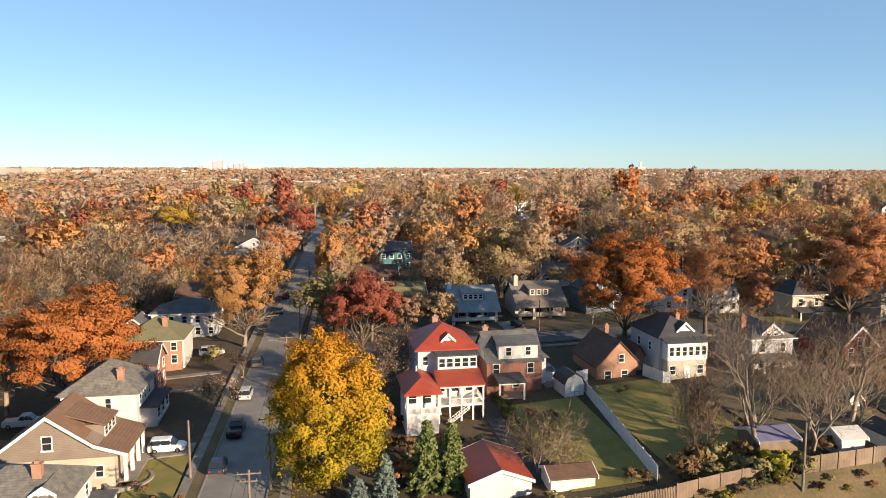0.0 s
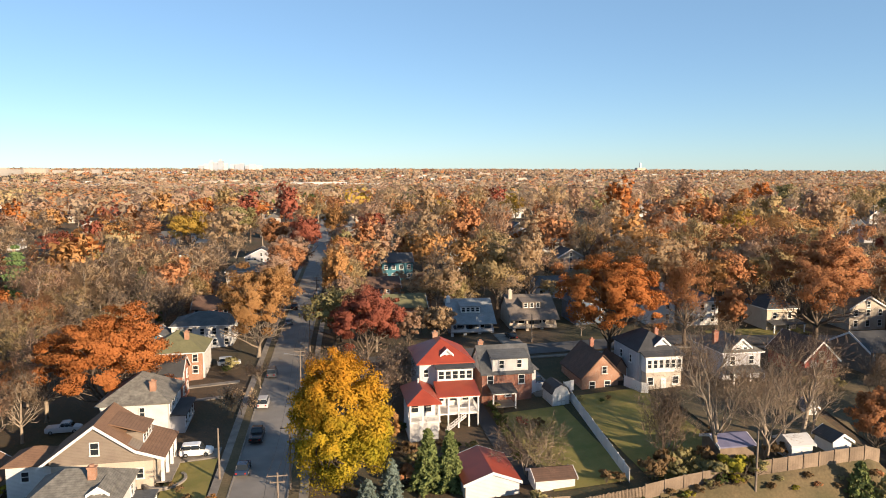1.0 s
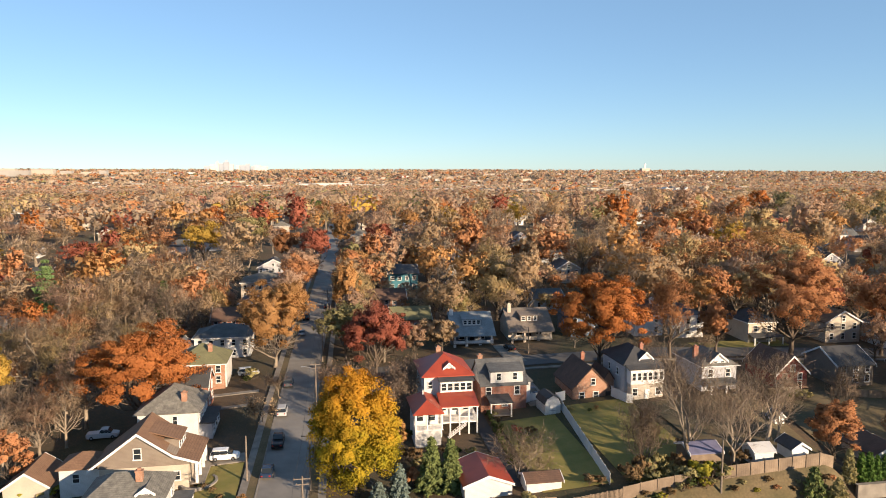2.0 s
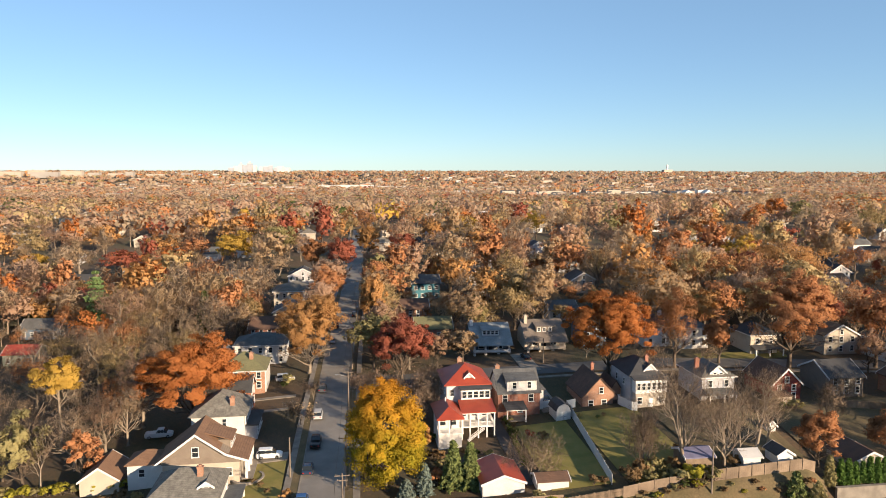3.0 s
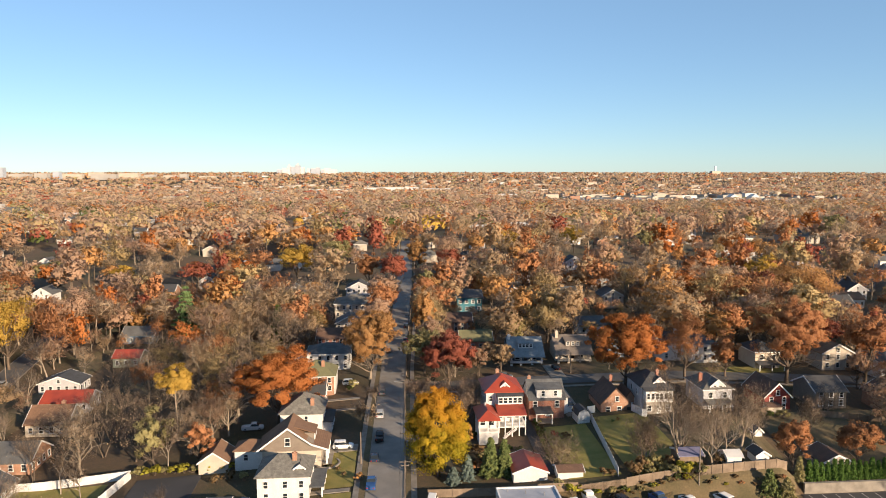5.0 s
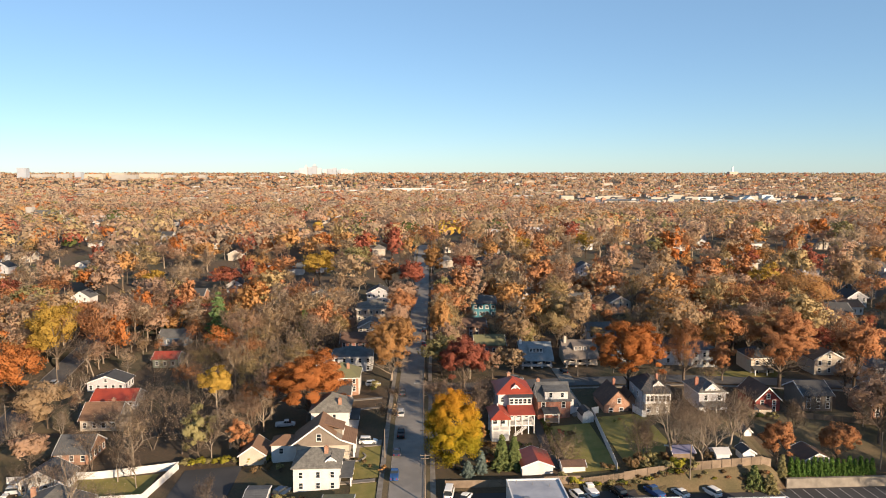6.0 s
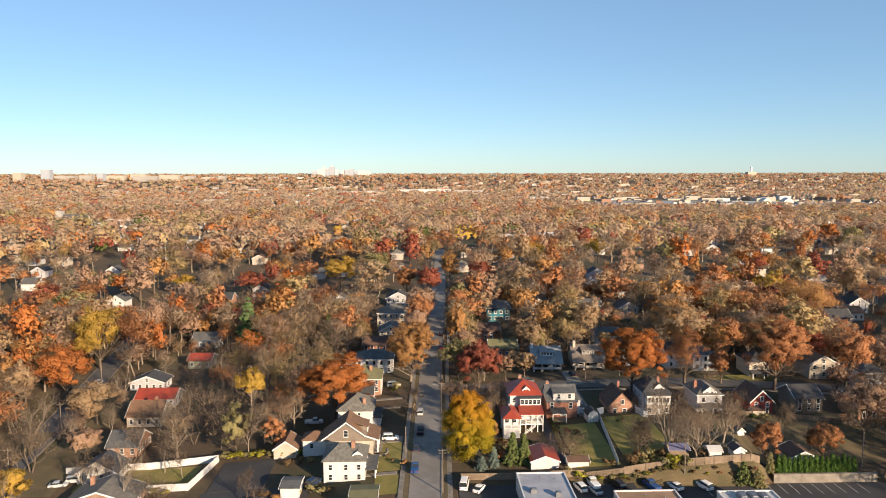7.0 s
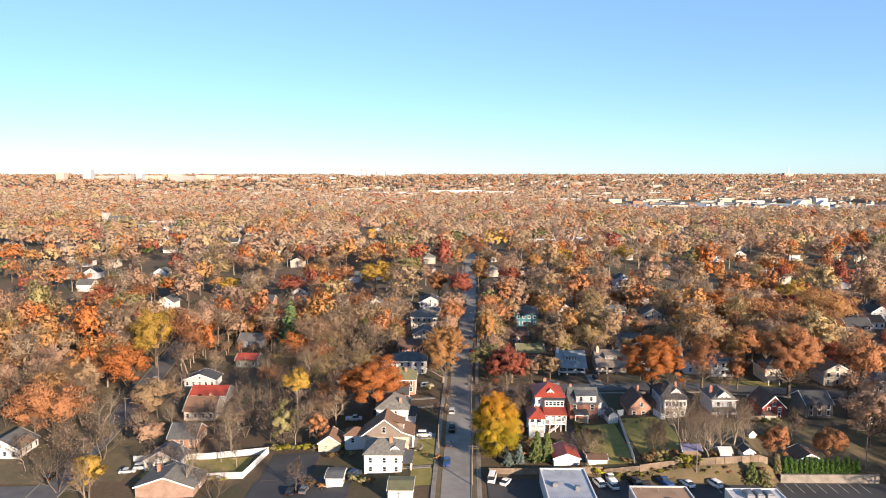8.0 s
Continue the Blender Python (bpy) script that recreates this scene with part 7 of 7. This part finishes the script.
# ---- cars ----
def loft(bm, sections):
    """Skin over cross-sections: (x, half width, z low, z high, shoulder)."""
    rings = []
    for x, w, z0, z1, sh in sections:
        ring = [(x, -w, z0), (x, -w * 1.0, z0 + (z1 - z0) * 0.55), (x, -w * sh, z1), (x, w * sh, z1), (x, w * 1.0, z0 + (z1 - z0) * 0.55), (x, w, z0)]
        rings.append([bm.verts.new(p) for p in ring])
    for r, q in zip(rings, rings[1:]):
        for i in range(6):
            bm.faces.new((r[i], r[(i + 1) % 6], q[(i + 1) % 6], q[i]))
    bm.faces.new(rings[0][::-1])
    bm.faces.new(rings[-1])


SHAPES = {
    "sedan": (4.6, 0.90, 0.95, 1.45, (-1.75, -1.0, 0.35, 1.25)),
    "suv": (4.75, 0.95, 1.10, 1.78, (-2.2, -1.9, 0.55, 1.3)),
    "van": (5.3, 1.0, 1.25, 2.3, (-2.55, -2.4, 1.3, 2.1)),
    "pickup": (5.5, 1.0, 1.15, 1.85, (-0.45, -0.2, 1.0, 1.6)),
}


def build_car(kind, colour):
    L, w, belt, top, (g0, g1, g2, g3) = SHAPES[kind]
    c = thing("car", pose(0, 0, 0), "", "car")
    bm = bmesh.new()
    loft(bm, [(-L / 2, w * 0.82, 0.42, belt - 0.16, 0.9), (-L / 2 + 0.22, w, 0.28, belt - 0.04, 0.93), (-0.6, w, 0.26, belt, 0.94), (L / 2 - 1.5, w, 0.26, belt, 0.94),
              (L / 2 - 0.35, w * 0.97, 0.28, belt - 0.16, 0.9), (L / 2, w * 0.78, 0.40, belt - 0.34, 0.88)])
    body = part("body", bm, CAR_PAINT[colour], c)
    bm = bmesh.new()
    loft(bm, [(g0, w * 0.9, belt - 0.06, belt + 0.02, 0.92), (g1, w * 0.9, belt - 0.06, top - 0.05, 0.80), (g2, w * 0.9, belt - 0.06, top - 0.05, 0.80), (g3, w * 0.9, belt - 0.06, belt + 0.02, 0.92)])
    part("glasshouse", bm, M_PANE, c, "dark car glass")
    bm = bmesh.new()
    loft(bm, [(g1 - 0.05, w * 0.76, top - 0.09, top - 0.02, 0.93), (g1 + 0.25, w * 0.79, top - 0.1, top + 0.02, 0.92), (g2 - 0.25, w * 0.79, top - 0.1, top + 0.02, 0.92), (g2 + 0.05, w * 0.76, top - 0.1, top - 0.04, 0.93)])
    part("roof_panel", bm, CAR_PAINT[colour], c)
    mid = (g1 + g2) / 2
    for x in (mid, g1, g2):
        for s in (-1, 1):
            bm = bmesh.new()
            prism(bm, [(s * w * 0.91, belt - 0.05), (s * w * 0.95, belt - 0.05), (s * w * 0.78, top - 0.06), (s * w * 0.74, top - 0.06)], 0, x - 0.05, x + 0.05)
            part("pillar", bm, CAR_PAINT[colour], c)
    for x in (-L / 2 + 0.95, L / 2 - 0.95):
        for s in (-1, 1):
            bm = bmesh.new()
            tube(bm, (x, s * (w - 0.2), 0.33), (x, s * (w + 0.02), 0.33), 0.33, 0.33, 14)
            wh = part("wheel", bm, M_TYRE, c)
            bm = bmesh.new()
            tube(bm, (x, s * (w + 0.0), 0.33), (x, s * (w + 0.04), 0.33), 0.2, 0.17, 10)
            part("rim", bm, M_METAL, wh)
    for s in (-1, 1):
        bm = bmesh.new()
        box(bm, L / 2 - 0.22, L / 2 - 0.02, s * w * 0.62 - 0.16, s * w * 0.62 + 0.16, belt - 0.48, belt - 0.3)
        part("headlight", bm, M_TRIM, c)
        bm = bmesh.new()
        box(bm, -L / 2 - 0.01, -L / 2 + 0.15, s * w * 0.66 - 0.13, s * w * 0.66 + 0.13, belt - 0.42, belt - 0.2)
        part("tail_light", bm, CAR_PAINT["red"], c)
    return c


FLEET = {}


def park(kind, colour, x, y, turn, label, lift=0.16):
    m = pose(x, y, ground_z(x, y) + lift, 0, 0, turn)
    if (kind, colour) not in FLEET:
        c = build_car(kind, colour)
        c.matrix_basis = m
        FLEET[(kind, colour)] = c
    else:
        c = copy_thing(FLEET[(kind, colour)], m)
    return tagged(c, label, "car", "parked cars")


park("suv", "white", -20.6, 93.5, 0, "white sport utility car parked on a driveway", 0.22)
park("sedan", "navy", -13.2, 86.2, 88, "dark blue saloon parked at the kerb")
park("pickup", "black", -12.2, 97.5, 88, "black pickup parked in the street")
park("suv", "silver", -12.3, 112.0, 88, "silver car parked at the kerb")
park("suv", "grey", -11.9, 129.0, 88, "grey car parked at the kerb")
park("suv", "silver", -21.4, 139.0, 10, "silver car on a front lawn driveway", 0.1)
park("sedan", "silver", -10.2, 172.0, 88, "silver saloon parked at the kerb")
park("sedan", "red", -3.9, 184.0, 90, "dark red saloon parked at the kerb")
park("suv", "black", -9.4, 190.0, 88, "black car parked at the kerb")
park("suv", "black", -3.2, 205.0, 88, "black car parked at the kerb")
park("pickup", "blue", -13.6, 73.6, 88, "blue pickup parked at the kerb")
park("sedan", "white", 1.9, 63.6, 62, "white saloon in the corner lot", 0.12)
park("van", "white", -1.6, 64.8, 80, "pale van beside the corner fence", 0.12)
park("suv", "white", 26.2, 63.3, 104, "white car in the parking lot", 0.12)
park("sedan", "silver", 29.4, 61.7, 106, "silver-blue saloon in the parking lot", 0.12)
park("pickup", "white", 29.8, 65.7, 100, "white pickup in the parking lot", 0.12)
park("suv", "black", 35.6, 64.3, 110, "black car in the parking lot", 0.12)
park("pickup", "blue", 43.6, 63.9, 110, "blue pickup in the parking lot", 0.12)
park("sedan", "white", 49.2, 63.3, 112, "white saloon in the parking lot", 0.12)
park("suv", "white", 56.2, 63.2, 112, "white car with a rack in the parking lot", 0.12)
park("pickup", "silver", -44.6, 110.5, 5, "silver pickup in a back yard", 0.1)
park("sedan", "silver", -104.6, 77.6, 12, "silver saloon on a driveway", 0.1)
park("suv", "silver", -101.4, 80.2, 12, "silver car on a driveway", 0.1)
park("sedan", "grey", -51.0, 62.4, 85, "grey saloon in a shaded lot", 0.12)
park("sedan", "black", -54.4, 62.0, 85, "black saloon in a shaded lot", 0.12)
park("suv", "navy", -38.6, 70.2, 60, "dark blue car behind a white house", 0.05)
park("sedan", "navy", 37.2, 110.5, 92, "dark blue saloon beside a brick house", 0.18)
park("suv", "silver", 60.0, 119.5, 92, "silver car beside a pale house", 0.1)
park("suv", "grey", 24.6, 137.2, -4, "grey car parked in the side street")
park("sedan", "black", 41.0, 141.0, 95, "black car on a driveway", 0.22)
park("suv", "blue", -118.6, 74.0, 95, "blue car at the west street")
park("sedan", "black", -124.6, 74.0, 96, "black saloon at the west street")
park("suv", "silver", -130.6, 158.0, 100, "silver car at the west street")

# ---- the woods and roofs beyond ----
def forest(name, label, y0, y1, number, quads, size, R, half, seed, clear_houses=(), mix=(0.15, 0.30, 0.12, 0.06, 0.02, 0.02, 0.005, 0.05, 0.01, 0.20, 0.065)):
    """Far trees in one mesh, coloured tree by tree."""
    g = np.random.default_rng(seed)
    keys = ["tan", "brown", "rust", "amber", "orange", "red", "yellow", "olive", "green", "haze", "straw"]
    share = np.array(mix)
    y = np.sqrt(g.uniform((y0 + 120.0) ** 2, (y1 + 120.0) ** 2, number)) - 120.0
    x = -0.70 * (y + 120) - 40 + g.uniform(0, 1, number) * (0.70 * (y + 120) + 40 + np.maximum(0.70 * (y + 120), 1.0 * y) + 60)
    keep = np.array([not any(near_line(a, b, line, (h + 5.0 if b < 520 or line is not MAIN else 3.2)) for line, h in STREETS) and not any(p < a < q and r < b < s for p, q, r, s in clear_houses) for a, b in zip(x, y)])
    x, y = x[keep], y[keep]
    n = len(x)
    z = np.array([ground_z(a, b) for a, b in zip(x, y)])
    s = g.uniform(0.6, 1.6, n)
    blotch = np.array([noise.noise(Vector((a * 0.012, b * 0.012, 3.0))) for a, b in zip(x, y)])
    kind = np.array([g.choice(len(keys), p=share) for _ in range(n)])
    d = unit(g.normal(size=(n, quads, 3)))
    d[..., 2] = np.abs(d[..., 2]) * 1.25 - 0.35
    lump = 1 + 0.28 * np.sin(d[..., 0:1] * 5 + kind[:, None, None]) * np.cos(d[..., 1:2] * 4 + s[:, None, None] * 9)
    p = d * np.array([R, R, half]) * lump * g.uniform(0.8, 1.03, (n, quads, 1)) * s[:, None, None]
    p += np.stack([x, y, z + (half * 0.95 + 1.0) * s], -1)[:, None, :]
    nn = unit(d * np.array([1.0, 1.0, 1.2]) + g.normal(size=d.shape) * 0.10)
    v, f = leaf_quads(g, p.reshape(-1, 3), nn.reshape(-1, 3), size)
    me = raw_mesh(name, v, f, None, np.repeat(unit(d * np.array([1.0, 1.0, 1.2]) + nn * 0.3).reshape(-1, 3), 3, 0))
    for k in keys:
        me.materials.append(LEAF[k])
    me.polygons.foreach_set("material_index", np.repeat(kind, quads).astype(np.int32))
    me.update()
    return tagged(new(name, me), label, "woods", "", "stuff")


TYPES = []
SPOTS = random.Random(9)
FAR_BLOCKS = []


def far_street_houses():
    """Rows of plain houses along the further streets, copied from a few."""
    looks = [("white gabled house among trees", "gy", M_WHITE, M_R_GRAY, 4.6, 3.0), ("brick house with a dark roof among trees", "gx", M_BRICK2, M_R_DARK, 3.6, 2.8), ("beige house with a brown roof among trees", "gx", M_BEIGE, M_R_DBROWN, 4.8, 2.6),
             ("beige house with a hipped grey roof among trees", "hip", M_BEIGE, M_R_STONE, 4.8, 3.0), ("pale grey house among trees", "gy", M_GRAYWALL, M_R_DARK, 4.6, 2.8), ("low white house among trees", "gx", M_WHITE, M_R_GRAY, 3.2, 2.2)]
    row = 0
    y = 275.0
    made = 0
    while y < 760:
        x = -0.66 * (y + 100)
        while x < max(0.66 * (y + 100), 0.9 * y):
            x += SPOTS.uniform(17, 30)
            yy = y + SPOTS.uniform(-13, 13) - x * 0.04
            if any(near_line(x, yy, line, h + 9) for line, h in STREETS) or SPOTS.random() < 0.38 or made > 170:
                continue
            k = SPOTS.randrange(len(looks))
            lab, kind, wm, rm, eave, rise = looks[k]
            if k >= len(TYPES) or TYPES[k] is None:
                while len(TYPES) <= k:
                    TYPES.append(None)
                TYPES[k] = house(lab, x - 4.6, x + 4.6, yy, yy + 10, eave, rise, kind, wm, rm, side="s", gap=3.4)
            else:
                copy_thing(TYPES[k], pose(x, yy + 5, ground_z(x, yy), 0, 0, SPOTS.choice((0, 90, 5, -6, 90, 180))))
            FAR_BLOCKS.append((x - 5, x + 5, yy - 2.5, yy + 10))
            made += 1
        y += 46 + row * 3
        row += 1


far_street_houses()


def far_roofs(name, label, y0, y1, number, seed, side=(-0.68, 0.9), wide=(8, 15), deep=(8, 12), high=(5.0, 10.5), rise=(2, 3.5)):
    """Small far houses in one mesh: walls and gabled roofs."""
    g = random.Random(seed)
    verts, faces, idx = [], [], []
    for _ in range(number):
        y = y0 + (y1 - y0) * g.random() ** 1.2
        x = g.uniform(*side) * (y + 120)
        z = ground_z(x, y) - 0.5
        w, d, h, r = g.uniform(*wide), g.uniform(*deep), g.uniform(*high), g.uniform(*rise)
        t = g.choice((0, 1.57)) + g.uniform(-0.1, 0.1)
        b = len(verts)
        for px, py, pz in ((-w / 2, -d / 2, 0), (w / 2, -d / 2, 0), (w / 2, d / 2, 0), (-w / 2, d / 2, 0), (-w / 2, -d / 2, h), (w / 2, -d / 2, h), (w / 2, d / 2, h), (-w / 2, d / 2, h), (-w / 2, 0, h + r), (w / 2, 0, h + r)):
            verts.append((x + px * math.cos(t) - py * math.sin(t), y + px * math.sin(t) + py * math.cos(t), z + pz))
        wall_k = g.choice((0, 1, 1, 1, 2))
        roof_k = g.choice((3, 3, 4, 5))
        for f, k in (((0, 1, 5, 4), wall_k), ((1, 2, 6, 9, 5), wall_k), ((2, 3, 7, 6), wall_k), ((3, 0, 4, 8, 7), wall_k), ((4, 5, 9, 8), roof_k), ((6, 7, 8, 9), roof_k)):
            faces.append([b + i for i in f])
            idx.append(k)
    me = bpy.data.meshes.new(name)
    me.from_pydata(verts, [], faces)
    for m in (M_WHITE, M_BEIGE, M_BRICK2, M_R_GRAY, M_R_DARK, M_R_BROWN):
        me.materials.append(m)
    me.polygons.foreach_set("material_index", idx)
    tagged(new(name, me), label, "houses", "", "stuff")


far_roofs("far_houses", "small pale houses scattered among far trees", 700, 3600, 1100, 31, high=(4.0, 7.0))
far_roofs("far_sheds", "pale flat works and stores across the valley", 1900, 4300, 260, 32, (-0.5, 0.62), (18, 70), (14, 40), (9.0, 14.0), (0.3, 2.0))
far_roofs("far_suburb", "small pale houses on the far right rise", 1500, 4600, 300, 33, (0.2, 0.95), (10, 20), (8, 14), (7.0, 11.0), (2.0, 3.5))


# large buildings in the distance
def block(name, label, x, y, w, d, h, wall_m, roof_m=None, storeys=0, base=None, turn=0.0, category="building"):
    z = ground_z(x, y) if base is None else base
    b = thing(name, pose(x, y, z, 0, 0, turn), label, category, "distant buildings")
    walls(b, w, d, -4, h, wall_m)
    bm = bmesh.new()
    box(bm, -w / 2 + 0.5, w / 2 - 0.5, -d / 2 + 0.5, d / 2 - 0.5, h, h + 0.2)
    for a in ((-w / 2, w / 2, -d / 2, -d / 2 + 0.5), (-w / 2, w / 2, d / 2 - 0.5, d / 2), (-w / 2, -w / 2 + 0.5, -d / 2 + 0.5, d / 2 - 0.5), (w / 2 - 0.5, w / 2, -d / 2 + 0.5, d / 2 - 0.5)):
        box(bm, *a, h, h + 0.9)
    part("roof", bm, roof_m or M_R_PALE, b)
    if storeys:
        bm = bmesh.new()
        hh = h / storeys * 0.5
        box(bm, -0.9, 0.9, -0.08, 0.2, 0, hh)
        me = mesh_of("window", bm, M_PANE)
        n = max(2, int(w / 3.6))
        for k in range(storeys):
            for i in range(n):
                ob = new("window", me)
                ob.parent = b
                ob.location = ((i + 0.5) * w / n - w / 2, -d / 2, (k + 0.35) * h / storeys)
    return b


FAR_KEEP = [(66, 150, 466, 505)]
sc = block("school_building", "three-storey tan brick school with a white flat roof", 110, 490, 46, 20, 9.0, M_TANBRICK, M_R_PALE, 3, category="school")
walls(sc, 18, 24, -4, 11.0, M_TANBRICK, 10, 4, name="stair_tower")
bm = bmesh.new()
box(bm, 1.5, 18.5, -7.5, 15.5, 11.0, 11.3)
part("roof", bm, M_R_PALE, sc)
block("school_wing", "lower tan wing with a pale roof", 70, 500, 30, 16, 7.0, M_TANBRICK, M_R_PALE, 2, category="school")
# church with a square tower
ch = block("church", "pale stone church with a square tower and grey roof", -422, 775, 46, 16, 7, M_HAZED_CONCRETE, M_R_GRAY, 1, category="church")
walls(ch, 7.5, 7.5, -4, 21, M_HAZED_CONCRETE, -33, -2, name="tower")
walls(ch, 30, 16, -4, 8, M_CREAM, -14, -1, gable=(0, 9), name="nave")
bm = bmesh.new()
roof_gable(bm, 30, 16, 8, 9, 0.5, 0, -14, -1)
roof_part(ch, bm, M_R_GRAY, "steep grey roof")
block("church_hall", "long pale hall beside the church", -374, 778, 52, 14, 9, M_CREAM, M_R_PALE, 2)
# works and sidings in the valley
for x, y, w, d, h, wm, rm in ((660, 1930, 300, 20, 6, M_BLUEWALL, M_R_GRAY), (960, 1840, 260, 20, 6, M_BLUEWALL, M_R_SLATE), (560, 1740, 90, 30, 9, M_BEIGE, M_R_GRAY), (740, 1690, 130, 24, 7, M_BEIGE, M_R_FLAT), (330, 2100, 120, 50, 12, M_WHITE, M_R_PALE),
                              (980, 1450, 120, 30, 8, M_BEIGE, M_R_PALE), (40, 2950, 150, 50, 18, M_WHITE, M_R_PALE), (-60, 3000, 110, 40, 16, M_WHITE, M_R_PALE), (190, 2900, 120, 50, 14, M_WHITE, M_R_PALE), (-260, 2800, 140, 50, 14, M_WHITE, M_R_PALE)):
    block("warehouse", "long low pale warehouse in the valley", x, y, w, d, h, wm, rm, 0, turn=-6)
for x in (850, 905):
    tw = block("gabled_hall", "tall white gabled hall by the sidings", x, 1630, 24, 24, 16, M_WHITE, M_R_PALE)
    walls(tw, 24, 24, 16, 16.5, M_WHITE, 0, 0, gable=(1, 8), name="gable_wall")
# the yard's pale blue roof colour includes the tint of haze
sheet("rail_yard", steps(380, 1300, 23), steps(1700, 1950, 6), 0.8, M_R_FLAT, "pale blue-grey rail yard in the valley", "rail yard")
sheet("field", steps(420, 1250, 21), steps(1985, 2120, 4), 0.8, M_LAWN, "green field beyond the sidings", "field")
# skyline, its towers coloured pale as haze would make them
TOWERS = [(-600, 34, 90), (-570, 26, 76), (-630, 30, 80), (-530, 22, 68), (-500, 36, 70), (-655, 24, 84), (-470, 26, 76), (-680, 40, 72), (-440, 24, 64), (-410, 40, 70), (-715, 40, 62), (-370, 46, 62)]
for i, (x, w, h) in enumerate(TOWERS):
    t = block("office_tower", "haze-pale office tower in the distant skyline", x, 4550 + i * 0.8, w * 0.95, 30, h, (M_HAZY_BLUE, M_HAZY_PALE)[i % 2], M_HAZY_PALE, 0, 34)
    if h > 80:
        walls(t, w * 0.35, 14, h, h + 12, M_HAZY_PALE, 0, 0, name="crown_block")
HALLS = [(-2350, 50, 70, 2), (-2215, 52, 96, 0), (-2130, 120, 46, 1), (-2040, 60, 40, 2), (-1960, 70, 50, 1), (-1900, 36, 64, 0), (-1840, 120, 48, 2), (-1720, 90, 58, 2), (-1620, 140, 44, 1), (-1500, 110, 52, 2), (-1400, 60, 40, 1), (-1300, 80, 34, 2), (-1180, 40, 44, 1), (-1060, 90, 30, 2),
         (-900, 60, 34, 1), (-820, 44, 30, 0)]
for i, (x, w, h, k) in enumerate(HALLS):
    block("distant_block", "pale apartment or hospital block on the horizon", x, 4050 + (i % 4) * 50, w, 40, h * 0.72, (M_HAZY_BLUE, M_HAZED_CONCRETE, M_BEIGE)[k], M_HAZED_CONCRETE, 0, 36)
mon = block("domed_hall", "pale hall with a tower on the far ridge", 2180, 4500, 60, 40, 26, M_CREAM, None, 0)
walls(mon, 10, 10, 26, 60, M_TRIM, 0, 0, name="tower")

bpy.context.view_layer.update()
LOW += [(a - 2, b + 2, c - 30, c + 2) for a, b, c, d in FAR_BLOCKS]
# far trees lean to grey-brown, so their colours imitate haze
FAR_HAZE_MIX = (0.12, 0.30, 0.08, 0.02, 0.02, 0.03, 0.0, 0.03, 0.0, 0.40, 0.0)
for attempt in range(9000):
    y = math.sqrt(rng.uniform(365.0 ** 2, 560.0 ** 2)) - 120
    x = rng.uniform(-0.68 * (y + 120) - 20, max(0.68 * (y + 120), 0.95 * y) + 20)
    s = rng.uniform(0.85, 1.75)
    if len(REST) < 900 and not any(a < x < b and c < y < d for a, b, c, d in FAR_BLOCKS + FAR_KEEP) and free(x, y, 4.0 * s):
        claim(x, y, 4.0 * s)
        s = lower(x, y, s) * 1.06
        pick, leaf, lab, grp = pick_tree(False, False)
        REST.append((pick, pose(x, y, ground_z(x, y), 0, 0, rng.uniform(0, 360)) @ Matrix.Diagonal((s, s, s * rng.uniform(0.85, 1.15), 1)), (None, leaf, LEAF["tan"])))
join_trees("woods", "mixed bare and autumn trees between the houses", REST)
forest("woods", "mixed autumn trees beyond the streets", 436, 1100, 2600, 84, 2.5, 8.6, 6.8, 42, FAR_BLOCKS + FAR_KEEP + [(-450, -330, 740, 800)])
forest("woods", "far autumn woods", 1100, 2200, 4600, 38, 4.2, 9.4, 6.6, 43, [(400, 1300, 1550, 2250)], FAR_HAZE_MIX)
forest("woods", "far autumn woods on the horizon", 2200, 4900, 10500, 9, 10.0, 14.0, 5.6, 44, (), FAR_HAZE_MIX)
